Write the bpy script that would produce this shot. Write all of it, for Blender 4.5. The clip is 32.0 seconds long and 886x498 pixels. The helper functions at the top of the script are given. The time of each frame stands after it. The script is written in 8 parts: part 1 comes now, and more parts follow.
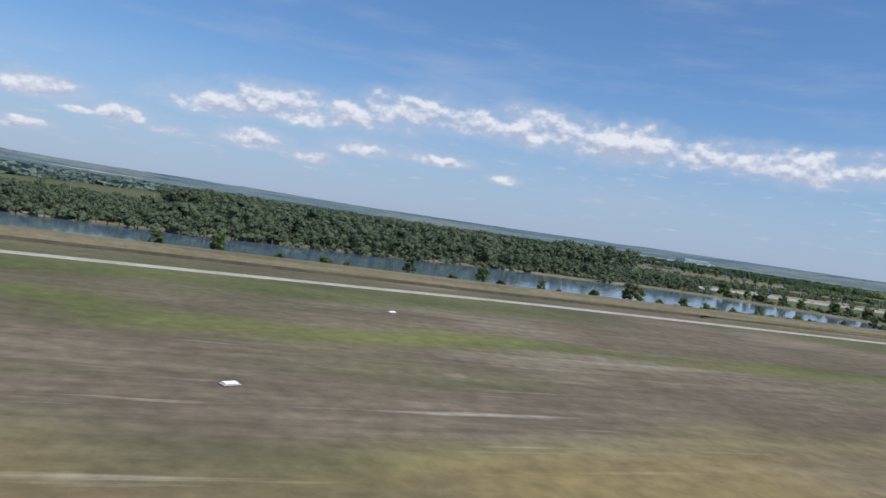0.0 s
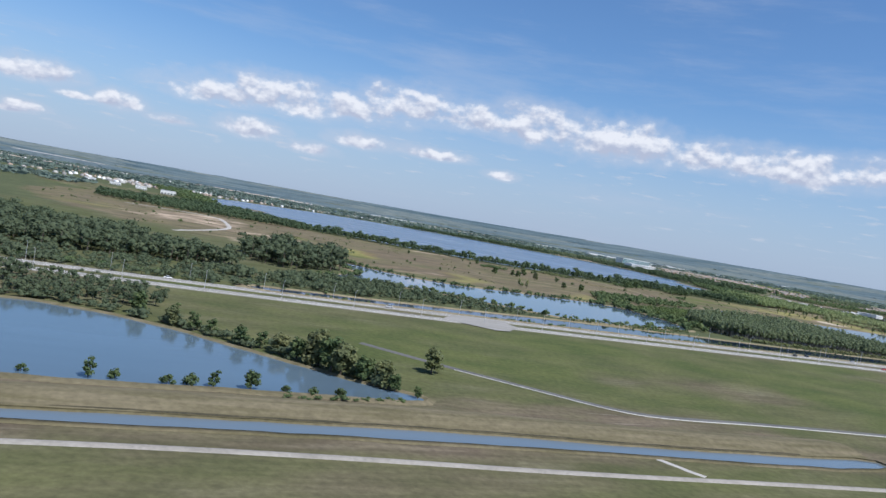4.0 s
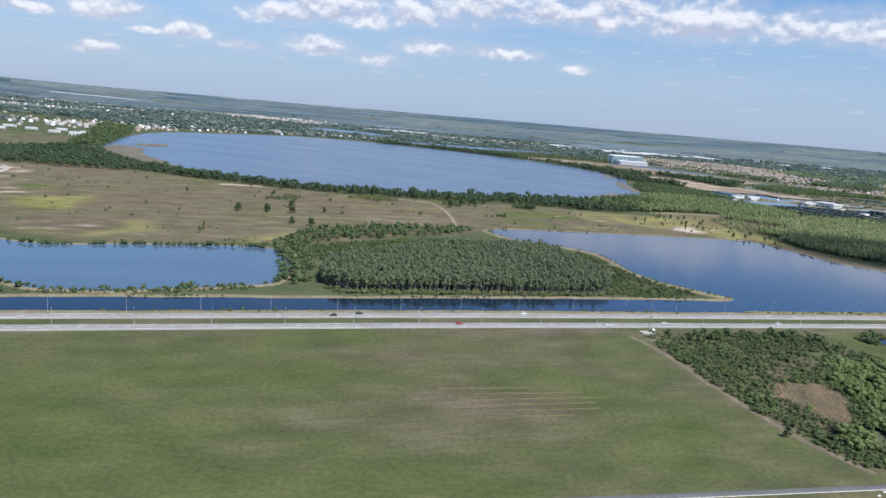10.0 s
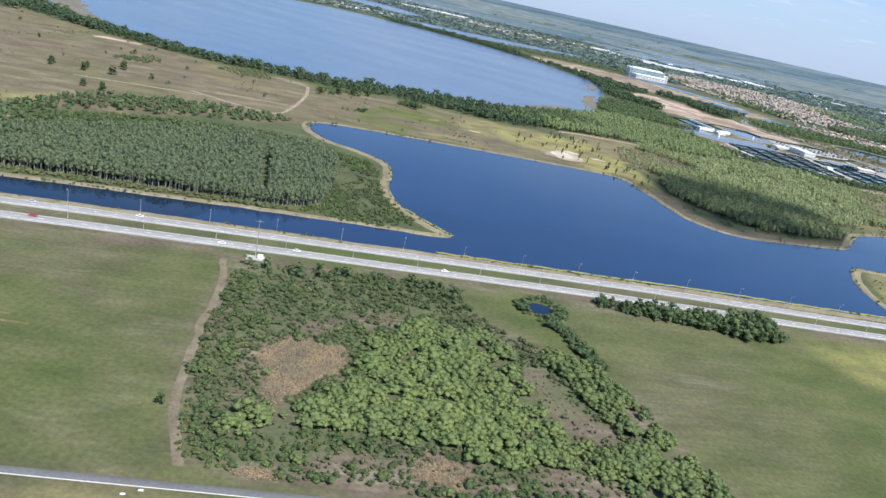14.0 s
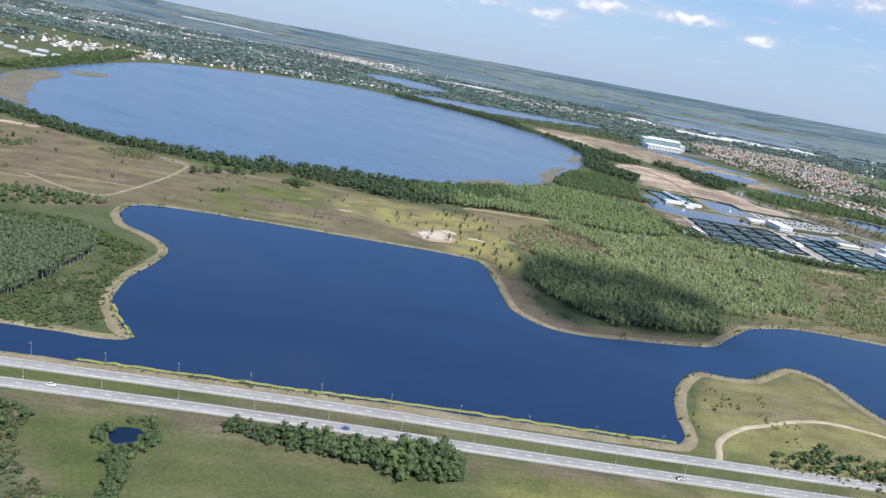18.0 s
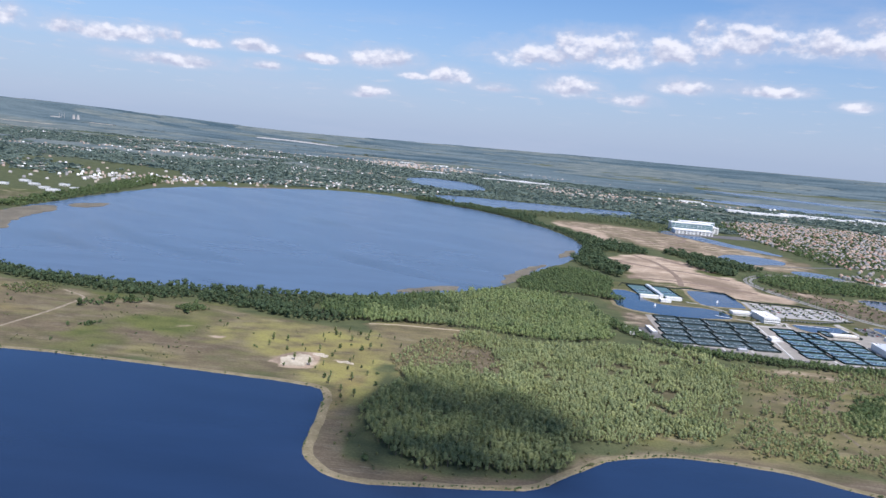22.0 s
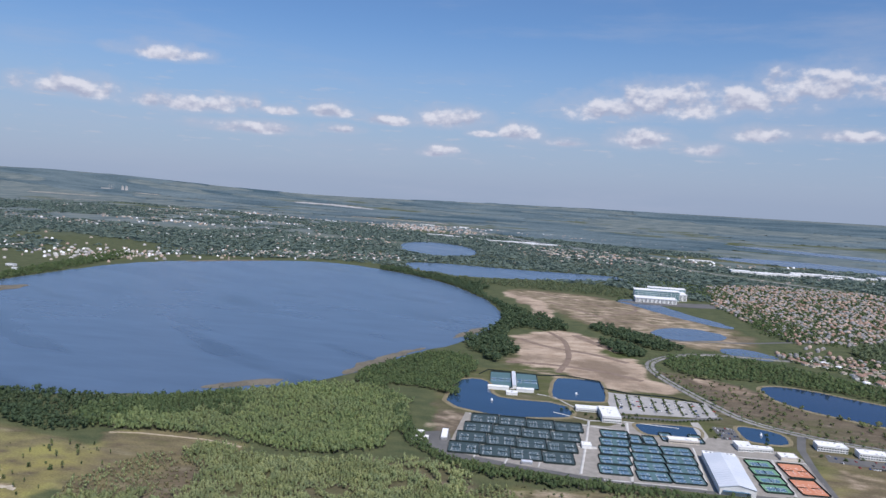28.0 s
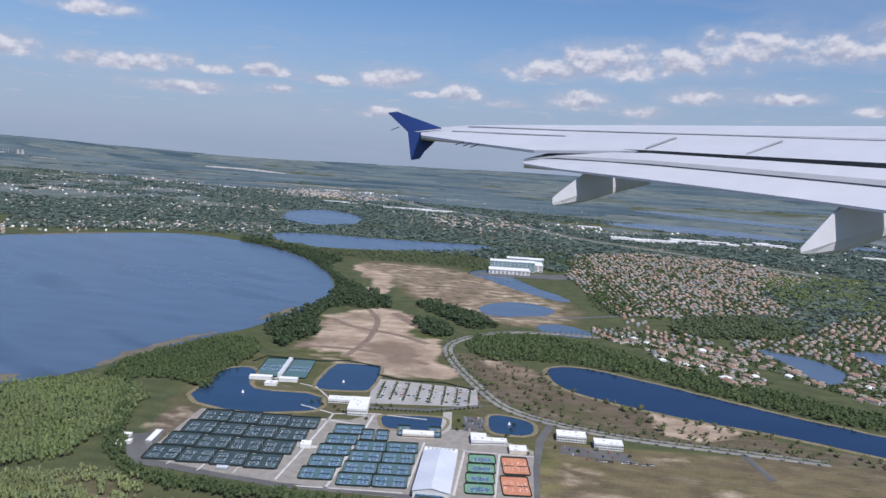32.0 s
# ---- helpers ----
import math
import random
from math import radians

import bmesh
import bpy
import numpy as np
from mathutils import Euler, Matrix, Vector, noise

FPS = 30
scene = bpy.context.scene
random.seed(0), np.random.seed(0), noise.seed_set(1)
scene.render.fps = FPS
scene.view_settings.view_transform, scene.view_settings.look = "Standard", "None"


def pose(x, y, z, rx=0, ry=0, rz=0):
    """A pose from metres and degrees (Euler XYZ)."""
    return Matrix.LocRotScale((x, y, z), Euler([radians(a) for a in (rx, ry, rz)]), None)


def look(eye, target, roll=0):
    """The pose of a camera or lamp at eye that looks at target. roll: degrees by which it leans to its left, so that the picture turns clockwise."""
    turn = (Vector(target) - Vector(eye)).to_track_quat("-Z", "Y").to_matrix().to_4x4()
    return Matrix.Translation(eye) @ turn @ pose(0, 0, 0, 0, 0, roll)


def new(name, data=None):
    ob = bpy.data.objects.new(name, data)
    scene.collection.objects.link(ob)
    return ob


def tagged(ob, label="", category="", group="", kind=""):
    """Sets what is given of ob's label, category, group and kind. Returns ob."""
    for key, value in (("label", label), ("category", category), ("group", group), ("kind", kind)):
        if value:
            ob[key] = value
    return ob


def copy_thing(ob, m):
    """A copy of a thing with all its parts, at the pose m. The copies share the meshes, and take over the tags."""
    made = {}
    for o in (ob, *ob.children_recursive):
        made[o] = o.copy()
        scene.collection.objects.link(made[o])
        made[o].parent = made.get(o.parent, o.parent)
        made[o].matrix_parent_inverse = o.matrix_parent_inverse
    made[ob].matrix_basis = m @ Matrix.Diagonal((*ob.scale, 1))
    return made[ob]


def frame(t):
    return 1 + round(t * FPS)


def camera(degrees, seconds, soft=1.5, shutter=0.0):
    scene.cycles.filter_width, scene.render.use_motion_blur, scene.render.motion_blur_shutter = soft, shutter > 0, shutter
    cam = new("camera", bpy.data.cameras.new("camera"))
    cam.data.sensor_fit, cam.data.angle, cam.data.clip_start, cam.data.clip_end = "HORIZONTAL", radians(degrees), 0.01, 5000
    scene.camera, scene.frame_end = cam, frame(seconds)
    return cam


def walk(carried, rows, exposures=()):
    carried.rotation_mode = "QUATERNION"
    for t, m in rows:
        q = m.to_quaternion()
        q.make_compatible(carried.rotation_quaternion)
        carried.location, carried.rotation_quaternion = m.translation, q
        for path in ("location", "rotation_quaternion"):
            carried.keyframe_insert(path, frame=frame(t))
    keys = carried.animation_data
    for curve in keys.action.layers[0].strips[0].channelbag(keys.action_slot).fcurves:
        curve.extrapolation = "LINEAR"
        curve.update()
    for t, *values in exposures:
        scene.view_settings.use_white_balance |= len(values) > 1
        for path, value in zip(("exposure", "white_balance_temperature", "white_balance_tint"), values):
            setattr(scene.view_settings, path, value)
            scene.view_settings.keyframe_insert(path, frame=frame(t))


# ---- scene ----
cam = camera(62.2, 32.0, soft=1.5)
ROWS = [
    (0.0, -224.29, -92.45, 8.72, 0.21, -1.88, -8.59),
    (0.5, -206.35, -84.85, 11.25, 0.71, -1.20, -8.94),
    (1.0, -188.41, -77.26, 13.80, 1.21, -0.19, -9.14),
    (1.5, -170.48, -69.69, 16.39, 1.60, 0.80, -9.49),
    (2.0, -152.62, -62.20, 19.03, 1.81, 1.24, -9.11),
    (2.5, -134.90, -54.82, 21.74, 1.87, 0.70, -9.05),
    (3.0, -117.38, -47.56, 24.50, 1.60, -0.56, -8.96),
    (3.5, -100.08, -40.37, 27.30, 0.87, -1.79, -9.40),
    (4.0, -82.97, -33.23, 30.14, -0.05, -2.28, -9.85),
    (4.5, -65.97, -26.15, 33.02, -0.42, -2.68, -9.94),
    (6.5, 0.00, 0.01, 45.49, 0.00, -3.79, -9.64),
    (7.0, 16.55, 5.31, 48.66, 0.04, -3.80, -9.88),
    (7.5, 33.20, 10.43, 51.80, 0.42, -3.69, -9.76),
    (8.0, 50.02, 15.45, 54.90, 0.86, -3.83, -9.75),
    (8.5, 67.04, 20.45, 57.92, 2.10, -4.16, -9.70),
    (9.0, 84.24, 25.49, 60.87, 4.81, -7.83, -10.26),
    (9.5, 101.55, 30.59, 63.74, 5.12, -9.78, -7.08),
    (10.0, 118.91, 35.81, 66.55, 5.71, -10.34, -4.75),
    (10.5, 136.22, 41.21, 69.32, 6.78, -12.13, -4.86),
    (11.0, 153.42, 46.86, 72.05, 7.87, -14.32, -5.53),
    (11.5, 170.46, 52.82, 74.72, 8.39, -16.36, -5.95),
    (12.0, 187.34, 59.15, 77.33, 9.08, -18.24, -6.72),
    (12.5, 204.03, 65.89, 79.87, 9.85, -19.67, -7.68),
    (13.0, 220.50, 73.09, 82.37, 10.83, -20.48, -8.92),
    (13.5, 236.71, 80.77, 84.84, 11.71, -20.49, -10.47),
    (14.0, 252.63, 88.88, 87.32, 12.43, -19.88, -11.79),
    (14.5, 268.31, 97.37, 89.84, 13.01, -18.79, -12.71),
    (15.0, 283.73, 106.13, 92.38, 13.43, -17.82, -12.75),
    (15.5, 298.91, 115.06, 94.93, 14.07, -17.00, -12.88),
    (17.5, 354.27, 153.75, 105.59, 16.96, -16.43, -10.83),
    (18.0, 367.80, 163.64, 108.33, 18.27, -15.44, -9.97),
    (18.5, 381.30, 173.58, 111.08, 19.67, -14.16, -8.90),
    (19.0, 394.75, 183.59, 113.81, 21.23, -12.94, -7.94),
    (19.5, 408.14, 193.67, 116.52, 22.88, -11.98, -7.01),
    (20.0, 421.45, 203.90, 119.19, 24.25, -11.18, -6.21),
    (20.5, 434.68, 214.31, 121.83, 25.03, -10.42, -5.54),
    (21.0, 447.84, 224.90, 124.46, 25.27, -9.73, -5.06),
    (21.5, 460.96, 235.63, 127.09, 25.06, -9.19, -4.93),
    (22.0, 474.06, 246.49, 129.73, 24.80, -8.92, -4.98),
    (22.5, 487.14, 257.46, 132.40, 24.81, -8.96, -5.34),
    (23.0, 500.21, 268.52, 135.08, 25.14, -9.28, -5.56),
    (23.5, 513.27, 279.65, 137.80, 25.78, -9.71, -5.65),
    (24.0, 526.31, 290.86, 140.55, 26.58, -9.99, -5.75),
    (24.5, 539.34, 302.15, 143.34, 27.46, -9.93, -5.82),
    (25.0, 552.37, 313.49, 146.15, 28.21, -9.49, -5.87),
    (25.5, 565.42, 324.85, 148.98, 28.90, -8.82, -5.87),
    (27.5, 618.20, 370.53, 160.61, 30.37, -5.37, -3.90),
    (28.0, 631.29, 382.47, 163.22, 30.26, -4.95, -3.25),
    (28.5, 644.37, 394.50, 165.79, 30.05, -4.95, -2.63),
    (29.0, 657.45, 406.63, 168.30, 29.72, -5.34, -2.14),
    (29.5, 670.58, 418.85, 170.75, 29.28, -5.82, -1.83),
    (30.0, 683.75, 431.16, 173.16, 28.71, -6.35, -1.95),
    (30.5, 696.98, 443.55, 175.52, 27.97, -6.79, -2.23),
    (31.0, 710.26, 456.01, 177.84, 27.11, -7.13, -2.73),
    (31.5, 723.57, 468.50, 180.15, 26.30, -7.39, -3.07),
    (32.0, 736.89, 481.02, 182.45, 25.70, -7.65, -3.28),
]
walk(cam, [(t, pose(x, y, z, 90 + p, r, w)) for t, x, y, z, w, p, r in ROWS],
     exposures=[(0, 0.1, 5960, 12), (4, 0.22, 5960, 12), (8.5, 0.08, 5960, 12), (11, 0.5, 5960, 12), (13, 0.68, 5960, 12), (15.5, 0.52, 5960, 12), (19, 0.44, 5960, 12), (22, 0.29, 5960, 17), (25, 0.21, 5960, 17), (28, -0.05, 5960, 17), (32, -0.09, 5960, 17)])

# ---- daylight ----
SUN_AZ, SUN_EL = 125.0, 55.0      # degrees clockwise from +y, and above the horizon
world = bpy.data.worlds.new("sky")
scene.world = world
world.use_nodes = True
wn, wl = world.node_tree.nodes, world.node_tree.links
wn.clear()


def wnode(kind, **kw):
    n = wn.new(kind)
    for k, v in kw.items():
        n.inputs[k].default_value = v
    return n


def wmath(op, a, b=0.0, c=0.0):
    n = wn.new("ShaderNodeMath")
    n.operation = op
    for i, v in enumerate((a, b, c)):
        if isinstance(v, (int, float)):
            n.inputs[i].default_value = v
        else:
            wl.new(v, n.inputs[i])
    return n.outputs[0]


sky = wn.new("ShaderNodeTexSky")
sky.sky_type, sky.sun_disc = "NISHITA", False
sky.sun_elevation, sky.sun_rotation = radians(SUN_EL), radians(SUN_AZ)
sky.air_density, sky.dust_density, sky.ozone_density, sky.altitude = 1.1, 0.6, 3.5, 100
wco = wn.new("ShaderNodeTexCoord")
wsep = wn.new("ShaderNodeSeparateXYZ")
wl.new(wco.outputs["Generated"], wsep.inputs[0])
# cumulus fields: noise over azimuth and height, flattened, in a band above the horizon
az = wmath("ARCTAN2", wsep.outputs[0], wsep.outputs[1])
el = wmath("ARCSINE", wsep.outputs[2])


def sky_noise(scale_az, scale_el, seed, detail, rough, lift=0.0):
    comb = wn.new("ShaderNodeCombineXYZ")
    wl.new(wmath("MULTIPLY", az, scale_az), comb.inputs[0])
    wl.new(wmath("MULTIPLY", wmath("ADD", el, lift), scale_el), comb.inputs[1])
    comb.inputs[2].default_value = seed
    nz = wn.new("ShaderNodeTexNoise")
    nz.inputs["Scale"].default_value, nz.inputs["Detail"].default_value, nz.inputs["Roughness"].default_value = 1.0, detail, rough
    wl.new(comb.outputs[0], nz.inputs["Vector"])
    return nz.outputs["Fac"]


def step(v, low, high, top=1.0):
    r = wn.new("ShaderNodeMapRange")
    r.interpolation_type = "SMOOTHSTEP"
    r.inputs["From Min"].default_value, r.inputs["From Max"].default_value, r.inputs["To Max"].default_value = low, high, top
    wl.new(v, r.inputs["Value"])
    return r.outputs[0]


# heaps of the cumulus bank: bearing, height, half width, half height, in degrees
HEAPS = ((-30, 5.3, 3.0, 0.8), (-24.7, 4.5, 1.8, 0.7), (-30.4, 2.8, 1.3, 0.35), (-18.0, 6.6, 4.2, 1.0), (-13.0, 7.3, 4.6, 1.35), (-8.0, 7.5, 4.4, 1.1), (-3.5, 8.4, 4.6, 1.3), (1.0, 8.3, 3.6, 1.1),
         (6.5, 8.5, 4.6, 1.5), (12.5, 8.2, 5.2, 1.6), (19.5, 7.9, 4.4, 1.1), (25.5, 7.8, 5.0, 1.3), (34, 8, 6, 1.4), (-21.2, 3.8, 1.3, 0.35), (-15.5, 4.4, 2.4, 0.75), (-11.0, 3.7, 1.8, 0.5),
         (-7.2, 4.9, 2.4, 0.6), (-1.6, 4.9, 2.6, 0.45), (3.9, 4.2, 1.2, 0.4), (-49.6, 5.0, 4.6, 0.62), (-46.6, 5.3, 2.4, 0.6), (-43.0, 5.0, 1.5, 0.42), (-39.2, 5.2, 2.1, 0.5), (-34.3, 4.8, 2.5, 0.42),
         (-38.3, 3.9, 1.8, 0.36), (-44.6, 3.6, 3.8, 0.5), (-50.9, 8.4, 3.0, 0.6), (-27.3, 4.2, 1.2, 0.32), (-31.0, 2.5, 1.3, 0.3), (-57, 5.4, 3.6, 0.8),
         (58, 8, 12, 2), (85, 9, 14, 2), (130, 9, 16, 2.5), (180, 8, 20, 2), (-95, 8, 16, 2), (-140, 9, 18, 2.5))
heap, heap_top = None, None
for a_, e_, w_, h_ in HEAPS:
    dx = wmath("DIVIDE", wmath("SUBTRACT", az, radians(a_)), radians(w_))
    dy = wmath("DIVIDE", wmath("SUBTRACT", el, radians(e_ - 0.25 * h_)), radians(h_ * 1.1))
    # flat bases: the lower half is cut off sooner than the upper
    dy = wmath("MULTIPLY", dy, wmath("ADD", 1.0, wmath("MULTIPLY", wmath("LESS_THAN", dy, 0.0), 0.45)))
    d_ = wmath("SUBTRACT", 1.0, wmath("ADD", wmath("MULTIPLY", dx, dx), wmath("MULTIPLY", dy, dy)))
    heap = d_ if heap is None else wmath("MAXIMUM", heap, d_)
    up_ = wmath("MULTIPLY", wmath("MAXIMUM", d_, 0.0), dy)
    heap_top = up_ if heap_top is None else wmath("ADD", heap_top, up_)
puff = sky_noise(38.0, 54.0, 3.7, 6.0, 0.52)
puff_above = sky_noise(38.0, 54.0, 3.7, 3.0, 0.52, 0.008)
body = wmath("ADD", wmath("MAXIMUM", heap, -2.2), wmath("MULTIPLY", wmath("SUBTRACT", puff, 0.5), 3.6))
cum = step(body, -0.1, 0.95)
skirt = step(body, -1.7, 0.6)
small = step(sky_noise(24.0, 150.0, 8.1, 6.0, 0.6), 0.56, 0.74)
low_band = step(el, 0.015, 0.05)
small = wmath("MULTIPLY", small, wmath("MULTIPLY", low_band, wmath("SUBTRACT", 1.0, step(el, 0.09, 0.16))))
veil = step(sky_noise(3.0, 18.0, 1.3, 6.0, 0.62), 0.46, 0.80)
lit = wmath("ADD", wmath("MULTIPLY", heap_top, 0.75), wmath("ADD", wmath("MULTIPLY", wmath("SUBTRACT", puff, puff_above), 3.0), 0.5))
tone = wn.new("ShaderNodeMapRange")
tone.inputs["From Min"].default_value, tone.inputs["From Max"].default_value = 0.1, 0.95
wl.new(lit, tone.inputs["Value"])
ccol = wn.new("ShaderNodeMix")
ccol.data_type = "RGBA"
ccol.inputs["A"].default_value, ccol.inputs["B"].default_value = (4.7, 5.0, 5.9, 1), (8.6, 8.5, 8.4, 1)
wl.new(tone.outputs[0], ccol.inputs["Factor"])


def over(base, top, fac):
    m = wn.new("ShaderNodeMix")
    m.data_type = "RGBA"
    wl.new(base, m.inputs["A"])
    if isinstance(top, tuple):
        m.inputs["B"].default_value = top
    else:
        wl.new(top, m.inputs["B"])
    wl.new(fac, m.inputs["Factor"])
    return m.outputs["Result"]


# pale haze low over the horizon
low_haze = wn.new("ShaderNodeMapRange")
low_haze.interpolation_type = "SMOOTHSTEP"
low_haze.inputs["From Min"].default_value, low_haze.inputs["From Max"].default_value = 0.0, 0.22
low_haze.inputs["To Min"].default_value, low_haze.inputs["To Max"].default_value = 0.75, 0.0
wl.new(el, low_haze.inputs["Value"])
tint = wn.new("ShaderNodeMix")
tint.data_type, tint.blend_type = "RGBA", "MULTIPLY"
tint.inputs["Factor"].default_value = 1.0
tint.inputs["B"].default_value = (0.80, 0.97, 1.12, 1)
wl.new(sky.outputs[0], tint.inputs["A"])
col = over(tint.outputs["Result"], (4.0, 4.8, 6.2, 1), low_haze.outputs[0])
col = over(col, (5.0, 5.4, 6.2, 1), wmath("MULTIPLY", veil, 0.38))
col = over(col, (5.9, 6.1, 6.5, 1), wmath("MULTIPLY", small, 0.6))
col = over(col, (5.5, 5.8, 6.5, 1), wmath("MULTIPLY", skirt, 0.4))
col = over(col, ccol.outputs["Result"], wmath("MULTIPLY", cum, 0.9))
bg = wnode("ShaderNodeBackground", Strength=0.09)
wl.new(col, bg.inputs["Color"])
wout = wn.new("ShaderNodeOutputWorld")
wl.new(bg.outputs[0], wout.inputs["Surface"])

sun_data = bpy.data.lights.new("sun", "SUN")
sun_data.energy, sun_data.angle, sun_data.color = 5.0, radians(0.5), (1.0, 0.94, 0.83)
sun = new("sun", sun_data)
sun.matrix_world = look((0, 0, 900), (-math.sin(radians(SUN_AZ)), -math.cos(radians(SUN_AZ)), 900 - math.tan(radians(SUN_EL))))

# ---- materials ----
def material(name, rough=0.8, spec=0.3, metal=0.0):
    m = bpy.data.materials.new(name)
    m.use_nodes = True
    b = m.node_tree.nodes["Principled BSDF"]
    b.inputs["Roughness"].default_value, b.inputs["Metallic"].default_value = rough, metal
    b.inputs["Specular IOR Level"].default_value = spec
    return m, m.node_tree.nodes, m.node_tree.links, b


def mixcol(n, l, fac, a, b, mode="MIX"):
    x = n.new("ShaderNodeMix")
    x.data_type, x.blend_type = "RGBA", mode
    for key, v in (("A", a), ("B", b)):
        if isinstance(v, tuple):
            x.inputs[key].default_value = (*v[:3], 1)
        else:
            l.new(v, x.inputs[key])
    if isinstance(fac, (int, float)):
        x.inputs["Factor"].default_value = fac
    else:
        l.new(fac, x.inputs["Factor"])
    return x.outputs["Result"]


def place_noise(n, l, scale, detail=4.0, rough=0.55, stretch=None, turn=0.0):
    geo = n.new("ShaderNodeNewGeometry")
    vec = geo.outputs["Position"]
    if stretch:
        mp = n.new("ShaderNodeMapping")
        mp.vector_type = "TEXTURE"
        mp.inputs["Scale"].default_value = [1 / k for k in stretch]
        mp.inputs["Rotation"].default_value = (0, 0, radians(-turn))
        l.new(vec, mp.inputs["Vector"])
        vec = mp.outputs[0]
    t = n.new("ShaderNodeTexNoise")
    t.inputs["Scale"].default_value, t.inputs["Detail"].default_value, t.inputs["Roughness"].default_value = scale, detail, rough
    l.new(vec, t.inputs["Vector"])
    return t.outputs["Fac"]


def ramp(n, l, v, a, b, to0=0.0, to1=1.0):
    r = n.new("ShaderNodeMapRange")
    r.inputs["From Min"].default_value, r.inputs["From Max"].default_value = a, b
    r.inputs["To Min"].default_value, r.inputs["To Max"].default_value = to0, to1
    l.new(v, r.inputs["Value"])
    return r.outputs[0]


def bump(n, l, b, height, strength, distance=0.2):
    x = n.new("ShaderNodeBump")
    x.inputs["Strength"].default_value, x.inputs["Distance"].default_value = strength, distance
    l.new(height, x.inputs["Height"])
    l.new(x.outputs[0], b.inputs["Normal"])


def mottled(name, a, b, scale, rough=0.8, spec=0.2, fine=None, amount=0.5, relief=0.0, metal=0.0, stretch=None, turn=0.0):
    """Two colours mixed by broad noise, darkened a little by fine noise."""
    m, n, l, p = material(name, rough, spec, metal)
    big = ramp(n, l, place_noise(n, l, scale, 5, 0.6, stretch, turn), 0.35, 0.65)
    c = mixcol(n, l, big, a, b)
    f = place_noise(n, l, fine or scale * 9, 3, 0.6)
    c = mixcol(n, l, amount, c, mixcol(n, l, ramp(n, l, f, 0.3, 0.7), (0.45, 0.45, 0.45), (1.35, 1.35, 1.35)), "MULTIPLY")
    l.new(c, p.inputs["Base Color"])
    if relief:
        bump(n, l, p, f, relief)
    return m


def foliage(name, a, b, c, scale=0.5, vary=1.0):
    """Leaf mass: colour per clump, per group of trees and over the stand; leaves let some light through."""
    m, n, l, p = material(name, 0.7, 0.15)
    geo = n.new("ShaderNodeNewGeometry")
    col = mixcol(n, l, geo.outputs["Random Per Island"], a, b)
    col = mixcol(n, l, ramp(n, l, place_noise(n, l, 0.02, 3), 0.4, 0.65), col, c)
    group = ramp(n, l, place_noise(n, l, 0.16, 3, 0.6), 0.34, 0.66)
    col = mixcol(n, l, 0.8 * vary, col, mixcol(n, l, group, (0.72, 0.78, 0.80), (1.25, 1.18, 1.05)), "MULTIPLY")
    f = place_noise(n, l, scale * 4, 3, 0.7)
    col = mixcol(n, l, 0.6 * vary, col, mixcol(n, l, ramp(n, l, f, 0.32, 0.68), (0.6, 0.62, 0.6), (1.35, 1.35, 1.3)), "MULTIPLY")
    l.new(col, p.inputs["Base Color"])
    bump(n, l, p, f, 0.6 * vary, 0.4)
    through_ = n.new("ShaderNodeBsdfTranslucent")
    l.new(col, through_.inputs["Color"])
    mix = n.new("ShaderNodeMixShader")
    mix.inputs[0].default_value = 0.38
    l.new(p.outputs[0], mix.inputs[1])
    l.new(through_.outputs[0], mix.inputs[2])
    l.new(mix.outputs[0], n["Material Output"].inputs["Surface"])
    return m


LEAF_LUSH = foliage("lush_leaves", (0.165, 0.222, 0.080), (0.225, 0.276, 0.108), (0.160, 0.205, 0.084), vary=0.8)
LEAF_OAK = foliage("oak_leaves", (0.085, 0.134, 0.060), (0.147, 0.190, 0.087), (0.105, 0.147, 0.070))
LEAF_PINE = foliage("pine_needles", (0.190, 0.240, 0.112), (0.290, 0.318, 0.155), (0.235, 0.270, 0.136))
LEAF_PINE_LIGHT = foliage("young_pine_needles", (0.255, 0.312, 0.150), (0.345, 0.378, 0.196), (0.285, 0.325, 0.172))
LEAF_DEAD = foliage("dead_brush_twigs", (0.204, 0.186, 0.108), (0.282, 0.252, 0.156), (0.228, 0.216, 0.126))
LEAF_SPIT = foliage("spit_wood_leaves", (0.128, 0.166, 0.092), (0.158, 0.196, 0.110), (0.140, 0.176, 0.104), vary=0.5)
LEAF_SCRUBDARK = foliage("mixed_scrub_leaves", (0.074, 0.112, 0.045), (0.150, 0.205, 0.075), (0.100, 0.130, 0.062))
LEAF_RUST = foliage("rust_brown_brush", (0.36, 0.285, 0.19), (0.46, 0.38, 0.27), (0.39, 0.31, 0.21))
LEAF_CYPRESS = foliage("cypress_leaves", (0.18, 0.245, 0.104), (0.25, 0.30, 0.14), (0.215, 0.262, 0.13))
LEAF_DARK = foliage("shaded_hardwood_leaves", (0.066, 0.103, 0.058), (0.103, 0.139, 0.078), (0.079, 0.119, 0.068))
LEAF_SCRUB = foliage("scrub_leaves", (0.129, 0.161, 0.073), (0.193, 0.217, 0.105), (0.169, 0.178, 0.097))
# far woods: horizon haze put into leaf and canopy colours, paler and bluer
LEAF_FAR = foliage("haze_tinted_leaves", (0.140, 0.190, 0.168), (0.190, 0.240, 0.208), (0.132, 0.180, 0.162), 0.05, 0.7)
FAR_CANOPY = mottled("haze_tinted_canopy", (0.056, 0.092, 0.112), (0.142, 0.182, 0.192), 0.004, 0.9, 0.05, fine=0.12, amount=0.75, stretch=(0.45, 1.3, 1), turn=-12)
